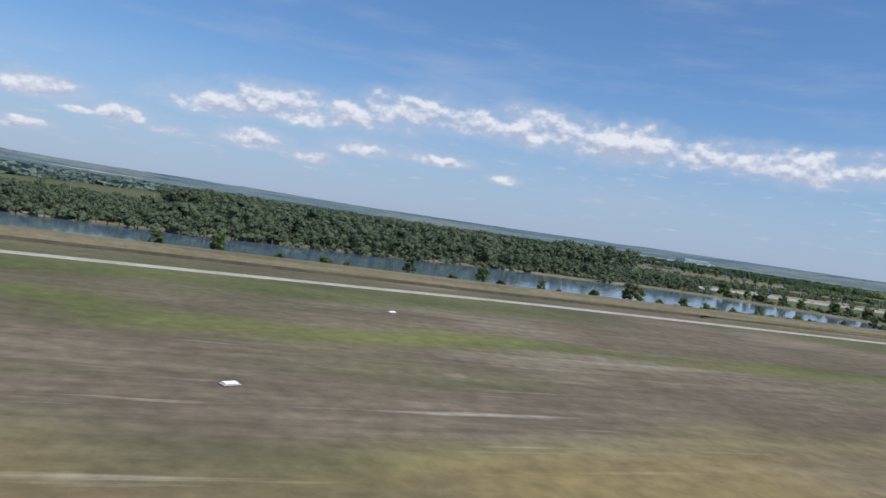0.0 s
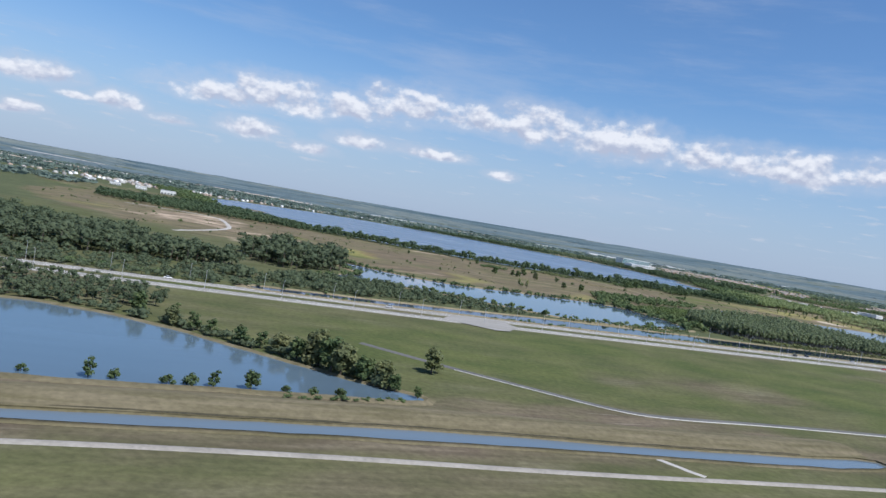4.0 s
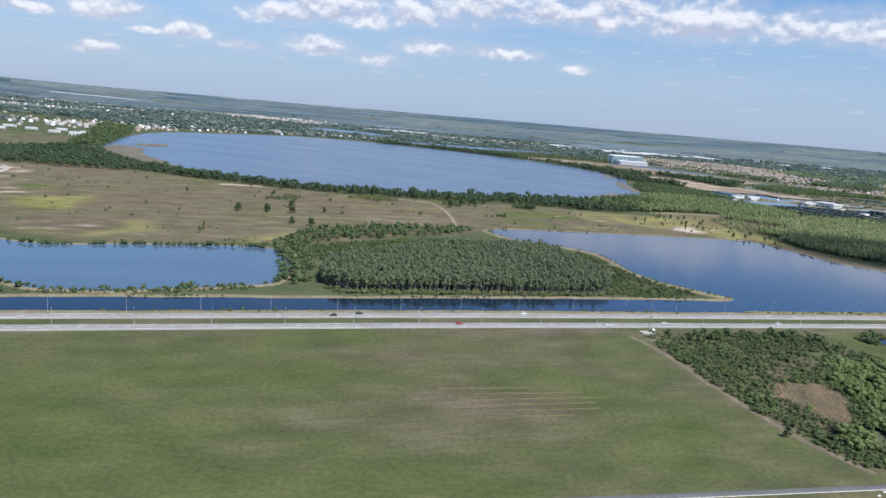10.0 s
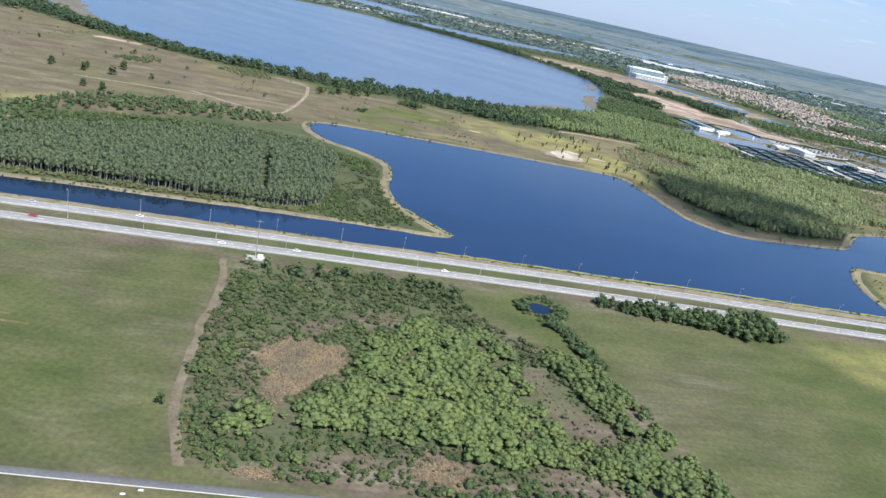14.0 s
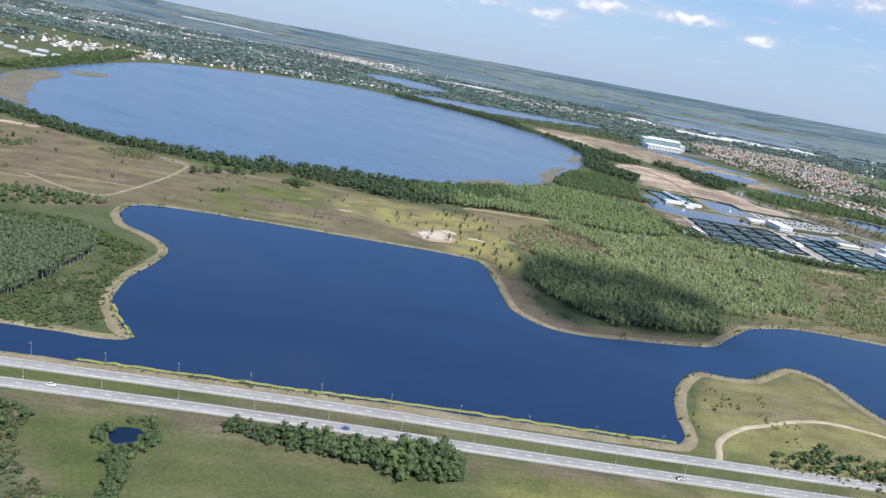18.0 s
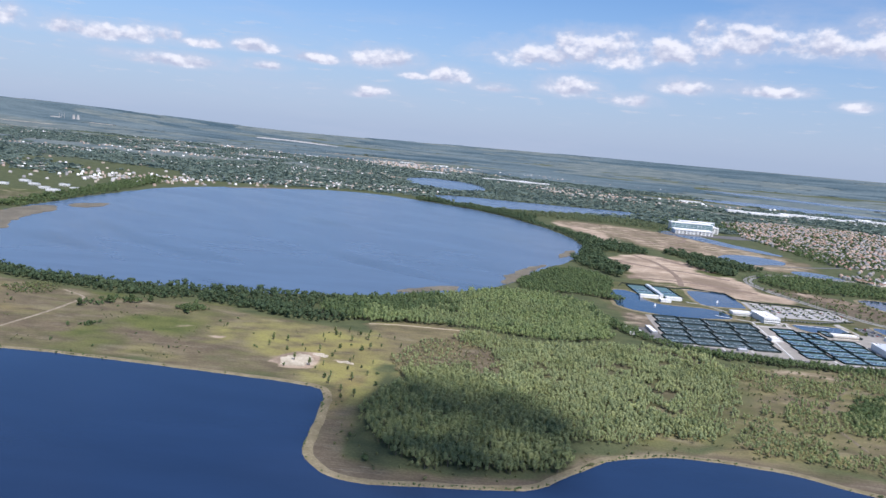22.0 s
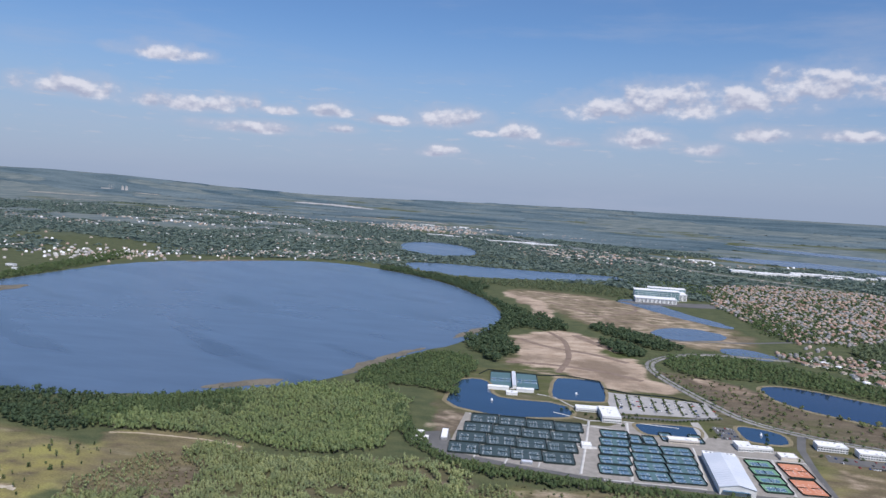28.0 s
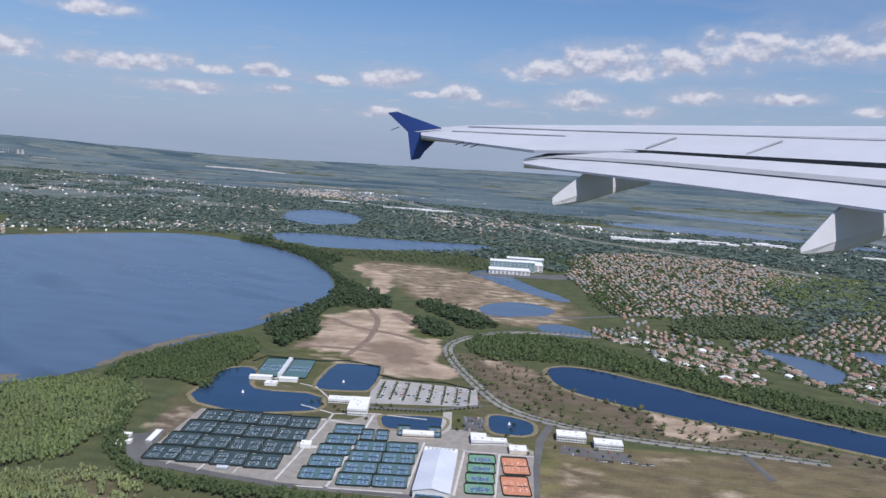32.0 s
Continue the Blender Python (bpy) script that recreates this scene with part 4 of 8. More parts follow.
def tufts(n, centre, rad, size):
    """Loose leaf groups over a lump: bent pairs of triangles."""
    d = rng.normal(0, 1, (n, 3))
    d[:, 2] = np.abs(d[:, 2]) * 0.9 - 0.25
    d /= np.linalg.norm(d, axis=1)[:, None]
    c = np.array(centre) + d * np.array(rad) * rng.uniform(0.85, 1.12, (n, 1))
    u = rng.normal(0, 1, (n, 3))
    u /= np.linalg.norm(u, axis=1)[:, None]
    w = np.cross(u, d)
    w /= np.linalg.norm(w, axis=1)[:, None] + 1e-6
    k = size * rng.uniform(0.6, 1.3, (n, 1))
    v = np.stack([c - u * k, c + w * k * 0.8, c + u * k, c - w * k * 0.6 + d * k * 0.5], 1).reshape(-1, 3)
    b = np.arange(n)[:, None] * 4
    return v, np.concatenate([b + [0, 1, 2], b + [0, 2, 3]])


def tree_form(kind, k):
    """Leaf mass and stem of one tree of unit height."""
    leaf = []
    if kind == "bush":
        for _ in range(3):
            c = (rng.normal(0, 0.22), rng.normal(0, 0.22), 0.30 + rng.uniform(0, 0.3))
            q = rng.uniform(0.26, 0.36)
            leaf += [blob(1, (q * 0.85, q * 0.85, q * 0.75), c, 0.3), tufts(14, c, (q * 1.05, q * 1.05, q * 0.95), 0.10)]
        return join(leaf), stem(0.04, 0.4)
    if kind == "low":
        for _ in range(2):
            c = (rng.normal(0, 0.26), rng.normal(0, 0.26), 0.28 + rng.uniform(0, 0.3))
            q = rng.uniform(0.30, 0.42)
            leaf += [blob(1, (q * 0.85, q * 0.85, q * 0.75), c, 0.3), tufts(9, c, (q, q, q * 0.9), 0.15)]
        return join(leaf), None
    if kind == "broad":
        for i in range(4):
            c = (rng.normal(0, 0.16), rng.normal(0, 0.16), 0.30 + 0.50 * i / 3)
            q = rng.uniform(0.19, 0.26)
            leaf += [blob(1, (q * 0.85, q * 0.85, q * 0.75), c, 0.28), tufts(14, c, (q * 1.1, q * 1.1, q * 0.95), 0.085)]
        return join(leaf), stem(0.035, 0.6)
    if kind == "wood":
        for i in range(2):
            c = (rng.normal(0, 0.13), rng.normal(0, 0.13), 0.40 + 0.32 * i + rng.uniform(-0.06, 0.06))
            q = rng.uniform(0.22, 0.30)
            leaf += [blob(1, (q * 0.8, q * 0.8, q * 0.8), c, 0.3), tufts(14, c, (q * 1.1, q * 1.1, q), 0.095)]
        return join(leaf), None
    if kind == "grove":
        for i in range(5):
            c = (rng.normal(0, 0.11), rng.normal(0, 0.11), 0.30 + 0.13 * i + rng.uniform(-0.05, 0.05))
            q = rng.uniform(0.11, 0.17)
            leaf += [blob(1, (q * 0.8, q * 0.8, q * 0.75), c, 0.35), tufts(15, c, (q * 1.2, q * 1.2, q), 0.05)]
        return join(leaf), stem(0.018, 0.75, rng.uniform(-0.05, 0.05))
    if kind == "willow":
        for i in range(7):
            a, q = i * 2.4, math.sqrt(i / 7.0) * 0.36
            c = (math.cos(a) * q, math.sin(a) * q, 0.66 - 0.9 * q + rng.uniform(-0.05, 0.05))
            q = rng.uniform(0.15, 0.21)
            leaf += [blob(1, (q * 0.9, q * 0.9, q * 0.85), c, 0.25), tufts(10, c, (q * 1.05, q * 1.05, q), 0.06)]
        return join(leaf), None
    if kind == "stalk":
        n = 14
        p = rng.normal(0, 0.32, (n, 2))
        lean, a = rng.normal(0, 0.55, (n, 2)), rng.uniform(0, 6.28, n)
        w = np.stack([np.cos(a), np.sin(a)], 1) * 0.07
        h = rng.uniform(0.25, 0.7, n)
        v = np.stack([np.c_[p - w, 0 * h], np.c_[p + w, 0 * h], np.c_[p + lean, h]], 1).reshape(-1, 3)
        return (v, np.arange(n * 3).reshape(-1, 3)), None
    if kind == "tall":
        for i in range(2):
            q = rng.uniform(0.085, 0.12) * (1.1 - 0.25 * i)
            c = (rng.normal(0, 0.035), rng.normal(0, 0.035), 0.50 + 0.24 * i)
            leaf += [blob(1, (q * 0.8, q * 0.8, 0.15), c, 0.4), tufts(17, c, (q * 1.35, q * 1.35, 0.20), 0.042)]
        return join(leaf), stem(0.016, 0.85, rng.uniform(-0.04, 0.04))
    if kind == "needle":
        q = rng.uniform(0.15, 0.20)
        c = (rng.normal(0, 0.05), rng.normal(0, 0.05), 0.55 + rng.uniform(-0.06, 0.06))
        leaf += [blob(1, (q * 0.8, q * 0.8, 0.30), c, 0.4), tufts(11, c, (q * 1.25, q * 1.25, 0.40), 0.078)]
        return join(leaf), stem(0.02, 0.7)
    return join([tufts(6, (0, 0, 0.42), (0.45, 0.45, 0.38), 0.42)]), None


FORMS = {kind: [tree_form(kind, k) for k in range(6)] for kind in ("bush", "low", "broad", "wood", "needle", "tall", "grove", "willow", "stalk", "far")}


def scatter(outline, spacing, seed, avoid=(), keep=1.0):
    o = np.array(outline, float)
    o = ragged(densify(o, 5.0), min(spacing, 6.0) * 0.9, 0.07)
    lo, hi = o.min(0), o.max(0)
    r = np.random.default_rng(seed)
    x, y = np.meshgrid(np.arange(lo[0], hi[0], spacing), np.arange(lo[1], hi[1], spacing))
    x = x.ravel() + r.uniform(-0.5, 0.5, x.size) * spacing
    y = y.ravel() + r.uniform(-0.5, 0.5, y.size) * spacing
    ok = inside(o, x, y)
    if keep < 1:
        ok &= r.random(x.size) < keep
    for a in avoid:
        ok &= ~inside(np.asarray(a), x, y)
    return np.stack([x[ok], y[ok]], 1)


def frayed(places, outline, depth, seed):
    """Thin a stand out towards its edge."""
    d = edge_distance(np.asarray(outline, float), places[:, 0], places[:, 1])
    r = np.random.default_rng(seed)
    return places[d / depth + 0.6 * vnoise(places[:, 0], places[:, 1], 1 / 14, seed) > 0.25 + 0.75 * r.random(len(places))]


def clumped(places, level, size=22.0):
    """Only where smooth noise is high: thickets with open ground between."""
    k = 0.7 * vnoise(places[:, 0], places[:, 1], 1 / size, 11) + 0.3 * vnoise(places[:, 0], places[:, 1], 3.5 / size, 12)
    return places[k > level]


def plant(name, label, places, sizes, kind, leaf_mat, stems=True, seed=0, spread=1.0, vary=0.24, bark=BARK):
    """All trees of a stand as one leaf mass, with their stems."""
    if len(places) == 0:
        return None
    r = np.random.default_rng(seed + 77)
    pick = r.integers(0, len(FORMS[kind]), len(places))
    turn = r.uniform(0, 2 * math.pi, len(places))
    sizes = np.broadcast_to(sizes, len(places)) * np.clip(r.lognormal(0, vary, len(places)), 0.5, 1 + 2.5 * vary)
    wide = spread * r.uniform(0.85, 1.2, len(places))
    out = {}
    for layer in (0, 1):
        vs, fs, n = [], [], 0
        for k in range(len(FORMS[kind])):
            form = FORMS[kind][k][layer]
            idx = np.where(pick == k)[0]
            if form is None or len(idx) == 0:
                continue
            v, f = form
            c, s = np.cos(turn[idx])[:, None], np.sin(turn[idx])[:, None]
            sc, wd = sizes[idx][:, None], wide[idx][:, None]
            x = (v[None, :, 0] * c - v[None, :, 1] * s) * sc * wd + places[idx, 0][:, None]
            y = (v[None, :, 0] * s + v[None, :, 1] * c) * sc * wd + places[idx, 1][:, None]
            z = v[None, :, 2] * sc
            vs.append(np.stack([x, y, z], -1).reshape(-1, 3))
            fs.append((f[None] + (np.arange(len(idx)) * len(v))[:, None, None] + n).reshape(-1, 3))
            n += len(idx) * len(v)
        out[layer] = (np.concatenate(vs), np.concatenate(fs)) if vs else None
    me = raw_mesh(name, *out[0])
    me.materials.append(leaf_mat)
    ob = tagged(new(name, me), label, "trees", kind="stuff")
    if stems and out[1] is not None:
        st = raw_mesh("stems", *out[1])
        st.materials.append(bark)
        so = new("stems", st)
        so.parent = ob
        tagged(so, "pale grey trunks" if bark is BARK_PALE else "grey-brown trunks", kind="stuff")
    return ob


LAKE_LAND_ = np.array(LAKE_BIG)
ISLAND = smooth(pts("47,306 63,294 92,307 130,321.5 160,333 165,345 163,360 156,388 148,412 136,419 112,410 80,388 46,342"), True, 1)
ISLAND_RIGHT = smooth(pts("160,330 185,335 208,347 190,368 176,388 166,424 150,425 148,412 156,388 163,360 165,345"), True, 1)
isl = scatter(ISLAND, 1.45, 1)
slot = np.abs((isl - (136, 360)) @ np.array((0.92, 0.392))) > 1.0 + 1.2 * vnoise(isl[:, 0], isl[:, 1], 1 / 7, 34)
isl = isl[slot | (isl[:, 1] < 336) | (isl[:, 1] > 384)]
grow = vnoise(isl[:, 0], isl[:, 1], 1 / 26, 33)
plant("woodland", "dense green pine and cypress wood on the spit", isl, 5.4 + 1.0 * grow, "tall", LEAF_SPIT, seed=1, spread=1.25, vary=0.14, bark=BARK_PALE)
plant("shrubs", "low scrub round the wood on the spit", scatter(smooth(pts("46,342 80,386 112,407 136,416 150,414 166,424 140,430 105,436 76,420 24,376 34,350"), True, 1), 2.2, 4, (), 0.85), 1.7, "bush", LEAF_SCRUBDARK, seed=4, spread=1.25)
plant("shrubs", "bright undergrowth at the foot of the wood", scatter(smooth(pts("50,299 64,289.5 92,302.5 130,317 160,329 164,335 130,322.5 92,308 64,295.5"), True, 1), 1.5, 41), 1.3, "bush", LEAF_SCRUB, seed=41, spread=1.2)
plant("shrubs", "mixed green and grey brush on the tip of the spit", clumped(scatter(ISLAND_RIGHT, 1.7, 2), 0.40, 10.0), 1.15, "low", LEAF_SCRUBDARK, seed=2, spread=1.3)
plant("shrubs", "grey-brown dead brush on the tip of the spit", scatter(ISLAND_RIGHT, 2.6, 44, (), 0.5), 0.8, "low", LEAF_DEAD, seed=44, spread=1.2)
plant("shrubs", "low scrub at the edge of the wooded spit", scatter(smooth(pts("20,386 100,460 104,474 60,470 0,400 36,300 44,292 50,300 36,340"), True, 1), 4.0, 3), 3.0, "low", LEAF_OAK, seed=3)
GAPS = [ragged(densify(smooth(pts(o), True, 1), 2), 1.6, 0.25) for o in ("194,231 199,244 206,243 213,246 216,232 211,229 210,220 207,213 202,217 203,223", "239,211 242,215 249,214 250,206 241,204", "263,220 272,222 284,220 276,216 267,215", "253,258 259,267 264,254 271,247 280,244 279,236 271,236 265,241 260,248", "208,192 215,195 219,193 212,190")]
block = scatter(WOOD_BLOCK, 1.6, 5, GAPS)
LUSH_SIDE = ragged(densify(np.array(pts("200,206 206,213 211,216 217,229 218,238 218,254 223,268 232,270 239,275 247,271 254,260 259,248 263,240 269,234 275,232 281,236 282,242 274,250 268,256 262,266 258,276 262,281 278,266 288,250 296,243 306,233 298,224 283,221 272,223 261,219 249,216 237,215 227,211 215,209 204,202")), 3), 2.0, 0.15)
MUD = [ragged(densify(np.array(pts(o)), 2), 1.5, 0.3) for o in ("204,263 212,271 221,270 222,262 212,258", "203,210 208,217 211,214 207,209", "220,203 226,207 233,208 229,200 222,198", "190,240 196,249 204,252 206,247 198,247")]
muddy = np.any([inside(g, block[:, 0], block[:, 1]) for g in MUD], axis=0) & (np.random.default_rng(52).random(len(block)) < 0.8)
block = block[~muddy]
west = ~inside(LUSH_SIDE, block[:, 0], block[:, 1])
tone = 0.6 * vnoise(block[:, 0], block[:, 1], 1 / 12, 41) + 0.4 * vnoise(block[:, 0], block[:, 1], 1 / 4, 42)
dark_side = west & (tone > 0.30)
lush = ~west & (tone > 0.2) & (np.random.default_rng(53).random(len(block)) < 0.5)
spots_w = west & (tone > 0.35) & (np.random.default_rng(54).random(len(block)) < 0.05)
plant("scrub_wood", "bright green willow thicket beside the highway", block[lush], 1.7 + 1.5 * tone[lush], "willow", LEAF_LUSH, seed=5, spread=1.65, vary=0.22)
plant("scrub_wood", "dark green scrub with brown gaps beside the highway", block[dark_side], 0.4 + 0.7 * tone[dark_side], "bush", LEAF_SCRUBDARK, seed=6, spread=1.7, vary=0.4)
plant("scrub_wood", "single bright bushes in the dark scrub", block[spots_w], 1.3, "willow", LEAF_LUSH, seed=51, spread=1.4, vary=0.3)
plant("scrub_wood", "low weedy scrub beside the dirt path", clumped(scatter(WOOD_BLOCK, 2.2, 7, (BARE,), 0.6), 0.4, 16.0), 0.9, "low", LEAF_SCRUB, seed=7)
plant("scrub_wood", "dark taller trees along the thicket edge", scatter(pts("168,277 195,289 226,303 238,286 232,280 222,293 196,281 172,270"), 3.2, 72, (), 0.6), 2.3, "broad", LEAF_OAK, seed=72, spread=1.3)
plant("shrubs", "dead brown brush on the bare patch", np.concatenate([scatter(GAPS[k], 0.5, 75 + 20 * k, (), 0.9) for k in (0, 1, 4)]), 0.75, "stalk", LEAF_RUST, seed=75)
plant("shrubs", "grey-brown dead twigs in gaps of the thicket", np.concatenate([scatter(g, 1.5, 76 + i, (), 0.5) for i, g in enumerate(GAPS[2:4] + MUD)]), 0.5, "low", LEAF_DEAD, seed=76)
plant("scrub_wood", "single round bushes round the dead brush", np.array(pts("201,242 204,245 208,245 217,234 221,231 201,224 192,228 215,250 206,213 202,215")), 1.9, "bush", LEAF_LUSH, seed=77, spread=1.2)
hedge = scatter(pts("271,319 283,320 298,323 312,324 327,328 336,331 334,343 324,341 308,333 288,327 272,323"), 1.5, 8)
plant("hedge", "dense dark green tree row along the highway", hedge, 1.9 + 1.6 * np.clip((hedge[:, 0] - 268) / 60, 0, 1), "broad", LEAF_OAK, seed=8, spread=1.15, vary=0.3)
ring_ = np.concatenate([scatter(pts(o), 1.5, 9 + i, (TINY_POND,)) for i, o in enumerate(("249,298 257,295 263,296 265,302 262,306 260,304 260,301 258,298 254,298 250.5,301 249,304 247,304", "251,308.5 254,312 262,309 264,304 260,307 255,308.5", "257,295 261,299 266,290 272,283 279,273 274,272 268,280 263,288"))])
plant("hedge", "shrubs round the tiny pond", ring_, 1.7, "bush", LEAF_OAK, seed=9, spread=1.1, vary=0.35)
POND_WOOD = smooth(pts("-330,20 -275,36 -247,54 -223,75 -205,93 -183,102 -167,117 -150,118 -140,135 -150,150 -205,140 -300,100 -420,60"), True, 1)
pw = scatter(POND_WOOD, 3.2, 10)
road_gap = edge_distance(NEAR_LANES, pw[:, 0], pw[:, 1], False)
tall = np.interp(pw[:, 0], (-330, -282, -268, -218, -203, -185, -145), (3.8, 4.2, 6.0, 6.6, 4.6, 3.9, 3.0)) * (0.7 + 0.5 * vnoise(pw[:, 0], pw[:, 1], 1 / 8, 45)) * np.clip(0.55 + 0.06 * edge_distance(np.array(POND), pw[:, 0], pw[:, 1]), 0.6, 1.0)
ok = road_gap > 8
plant("woodland", "ragged dark hardwoods behind the pond", pw[ok], tall[ok], "grove", LEAF_BANK, seed=10, spread=1.4, vary=0.12)
back = densify(np.array(pts("-330,14 -275,35 -247,53 -223,73 -205,91 -183,100 -167,116 -152,117 -133,113 -119,107 -107,101 -96,96 -86,92")), 1.5, False)
back = back + np.random.default_rng(3).normal(0, 1.0, back.shape) + (0.5, 1.6)
plant("shrubs", "tangled low brush along the pond bank", back, 1.9, "bush", LEAF_BANK, seed=101, spread=1.3)
fore = densify(np.array(pts("-330,-30 -290,-11 -244,10.5 -226,18.5 -200,30.5 -175,43.5 -156,52.5 -138,60.5 -118,68.5 -98,76.5 -84,84")), 0.9, False)
fore = fore + np.random.default_rng(4).normal(0, 0.35, fore.shape)
fk = vnoise(fore[:, 0], fore[:, 1], 1 / 7, 21)
plant("shrubs", "low weeds along the pond edge", fore[fk > 0.42], 0.4 + 0.9 * fk[fk > 0.42] ** 2, "bush", LEAF_OAK, seed=102, spread=1.3)
rough_v = densify(NEAR_LANES[(NEAR_LANES[:, 0] > -420) & (NEAR_LANES[:, 0] < 420)], 2.0, False) + np.random.default_rng(6).normal(0, 1.6, (1, 2))
rv = np.concatenate([rough_v + AY * 19.5, rough_v + AY * 22.5])
rv = rv + np.random.default_rng(7).normal(0, 1.0, rv.shape)
rv = rv[rv[:, 0] < -135]
plant("shrubs", "dark weedy brush behind the highway", rv[vnoise(rv[:, 0], rv[:, 1], 1 / 9, 22) > 0.45], 1.3, "low", LEAF_OAK, seed=103, spread=1.4)
NORTH_WOOD = smooth(pts("-335,190 -300,178 -215,202 -186,212 -160,226 -150,238 -180,256 -240,278 -330,300 -362,276"), True, 1)
nw = scatter(NORTH_WOOD, 4.0, 11)
plant("woodland", "dark hardwoods beyond the highway", nw, 5.6 + 2.2 * vnoise(nw[:, 0], nw[:, 1], 1 / 16, 46), "grove", LEAF_BANK, seed=11, spread=1.5, vary=0.12)
verge_brush = scatter(pts("-470,80 -312,134 -205,163 -150,179 -126,196 -150,236 -186,210 -215,200 -300,176 -340,192 -420,190 -500,140"), 3.2, 111, (), 0.7)
plant("shrubs", "low dark brush along the highway verge", verge_brush, 1.0 + 1.8 * vnoise(verge_brush[:, 0], verge_brush[:, 1], 1 / 12, 47), "bush", LEAF_BANK, seed=111, spread=1.3)
plant("woodland", "wooded peninsula in the borrow-pit lake", scatter(pts("-136,264 -124,292 -132,318 -150,330 -175,310 -160,270"), 4.2, 12), 7.5, "grove", LEAF_BANK, seed=12, spread=1.4)
sc = scatter(pts("-140,200 -115,208 -76,227 -40,245 -34,251 -45,254 -75,264 -102,262 -135,245"), 2.4, 13, (), 0.7)
plant("shrubs", "dark scrub between canal and lake", sc, np.clip(2.5 - 0.022 * (sc[:, 0] + 100), 0.9, 2.7), "bush", LEAF_BANK, seed=13, spread=1.1)
plant("shrubs", "low brush on the strip between canal and lake", scatter(pts("-36,248 0,263 32,284 30,288 0,268 -20,258"), 1.6, 131), 0.9, "low", LEAF_OAK, seed=131, spread=1.2)
plant("shrubs", "row of dark bushes on the heath", scatter(pts("-49,536 -29,540 -28,528 -46,522"), 2.4, 132), 1.8, "bush", LEAF_OAK, seed=132, spread=1.2)
plant("woodland", "dark trees along the heath edge", scatter(pts("-420,690 -377,707 -355,784 -320,770 -292,743 -220,670 -195,612 -236,601 -270,599 -299,583 -380,600"), 4.2, 133, (LAKE_LAND_,)), 4.6, "wood", LEAF_DARK, seed=133, spread=1.2)
plant("woodland", "green trees between town and lake", scatter(pts("-622,1306 -538,1267 -400,980 -337,836 -370,812 -400,860 -450,980 -540,1150"), 6.5, 134, (LAKE_LAND_,)), 5.0, "wood", LEAF_OAK, seed=134, spread=1.5)
TREELINE = smooth(pts("-330,740 -240,642 -150,612 -60,594 19,602 83,618 140,640 200,638 230,660 200,720 158,702 111,668 75,648 37,630 -8,617 -71,618 -110,628 -150,638 -205,664 -270,716 -310,770"), True, 1)
tl = scatter(TREELINE, 3.3, 14)
tk = 0.5 * vnoise(tl[:, 0], tl[:, 1], 1 / 22, 43) + 0.5 * vnoise(tl[:, 0], tl[:, 1], 1 / 7, 44)
plant("woodland", "dark line of trees along the lake shore", tl[tk > 0.22], 2.2 + 4.2 * tk[tk > 0.22], "wood", LEAF_DARK, seed=14, spread=1.0)
LAKE_LAND = np.array(LAKE_BIG)
DARK_STAND = ragged(densify(np.array(pts("314,525 307,548 311,578 300,590 318,612 328,622 345,606 359,594 372,580 381,572 396,577 414,562 409,545 416,533 400,506 384,503 364,490 345,500 332,503")), 4), 3.5, 0.09)
plant("woodland", "dense dark pine stand by the lake", frayed(scatter(DARK_STAND, 1.6, 15), DARK_STAND, 10, 15), 4.4, "needle", LEAF_PINE, seed=15, spread=1.1)
PINE_EAST = smooth(pts("470,590 510,598 600,610 640,640 640,800 603,798 545,783 499,762 458,748 470,699 476,632"), True, 1)
GROVE = smooth(pts("522,705 548,739 573,728 574,675 541,648 518,663"), True, 1)
plant("woodland", "thin scattered pines on brown open ground", clumped(scatter(PINE_EAST, 2.4, 16), 0.47, 30.0), 2.8, "needle", LEAF_PINE, seed=16, spread=1.3)
plant("shrubs", "dark green oak scrub beside the sandy track", frayed(scatter(GROVE, 1.9, 161), GROVE, 12, 161), 1.9, "bush", LEAF_OAK, seed=161, spread=1.3)
MID_STAND = smooth(pts("292,664 340,655 335,592 362,562 395,562 408,550 427,561 445,583 463,588 474,632 470,699 455,745 427,757 395,740 358,702 321,693 302,692"), True, 1)
mid = frayed(scatter(MID_STAND, 1.5, 17), MID_STAND, 16, 17)
grow = vnoise(mid[:, 0], mid[:, 1], 1 / 26, 31)
thick = 0.6 * vnoise(mid[:, 0], mid[:, 1], 1 / 16, 35) + 0.4 * vnoise(mid[:, 0], mid[:, 1], 1 / 5, 36)
for on, label, mat in (((thick > 0.27) & (thick <= 0.56), "light green young pine wood with grassy gaps", LEAF_PINE_LIGHT), (thick > 0.56, "darker green clumps in the young pine wood", LEAF_PINE)):
    plant("woodland", label, mid[on], 2.4 + 2.0 * grow[on], "needle", mat, seed=17, spread=1.05)
TAN_HEATH = smooth(pts("285,608 283,650 292,668 345,657 356,605 328,622 307,580"), True, 1)
plant("shrubs", "grey-brown dead brush among young pines", scatter(TAN_HEATH, 2.6, 171, (), 0.7), 1.1, "low", LEAF_DEAD, seed=171, spread=1.3)
plant("woodland", "scattered young pines on the tan heath", clumped(scatter(TAN_HEATH, 3.0, 172), 0.5, 18.0), 2.2, "needle", LEAF_PINE_LIGHT, seed=172, spread=1.3)
BACK_STAND = smooth(pts("200,728 180,690 205,658 235,664 250,677 272,688 302,701 321,700 358,709 390,745 378,769 372,800 345,850 280,862 240,785"), True, 1)
bk = frayed(scatter(BACK_STAND, 2.1, 173, (LAKE_LAND,)), BACK_STAND, 7, 173)
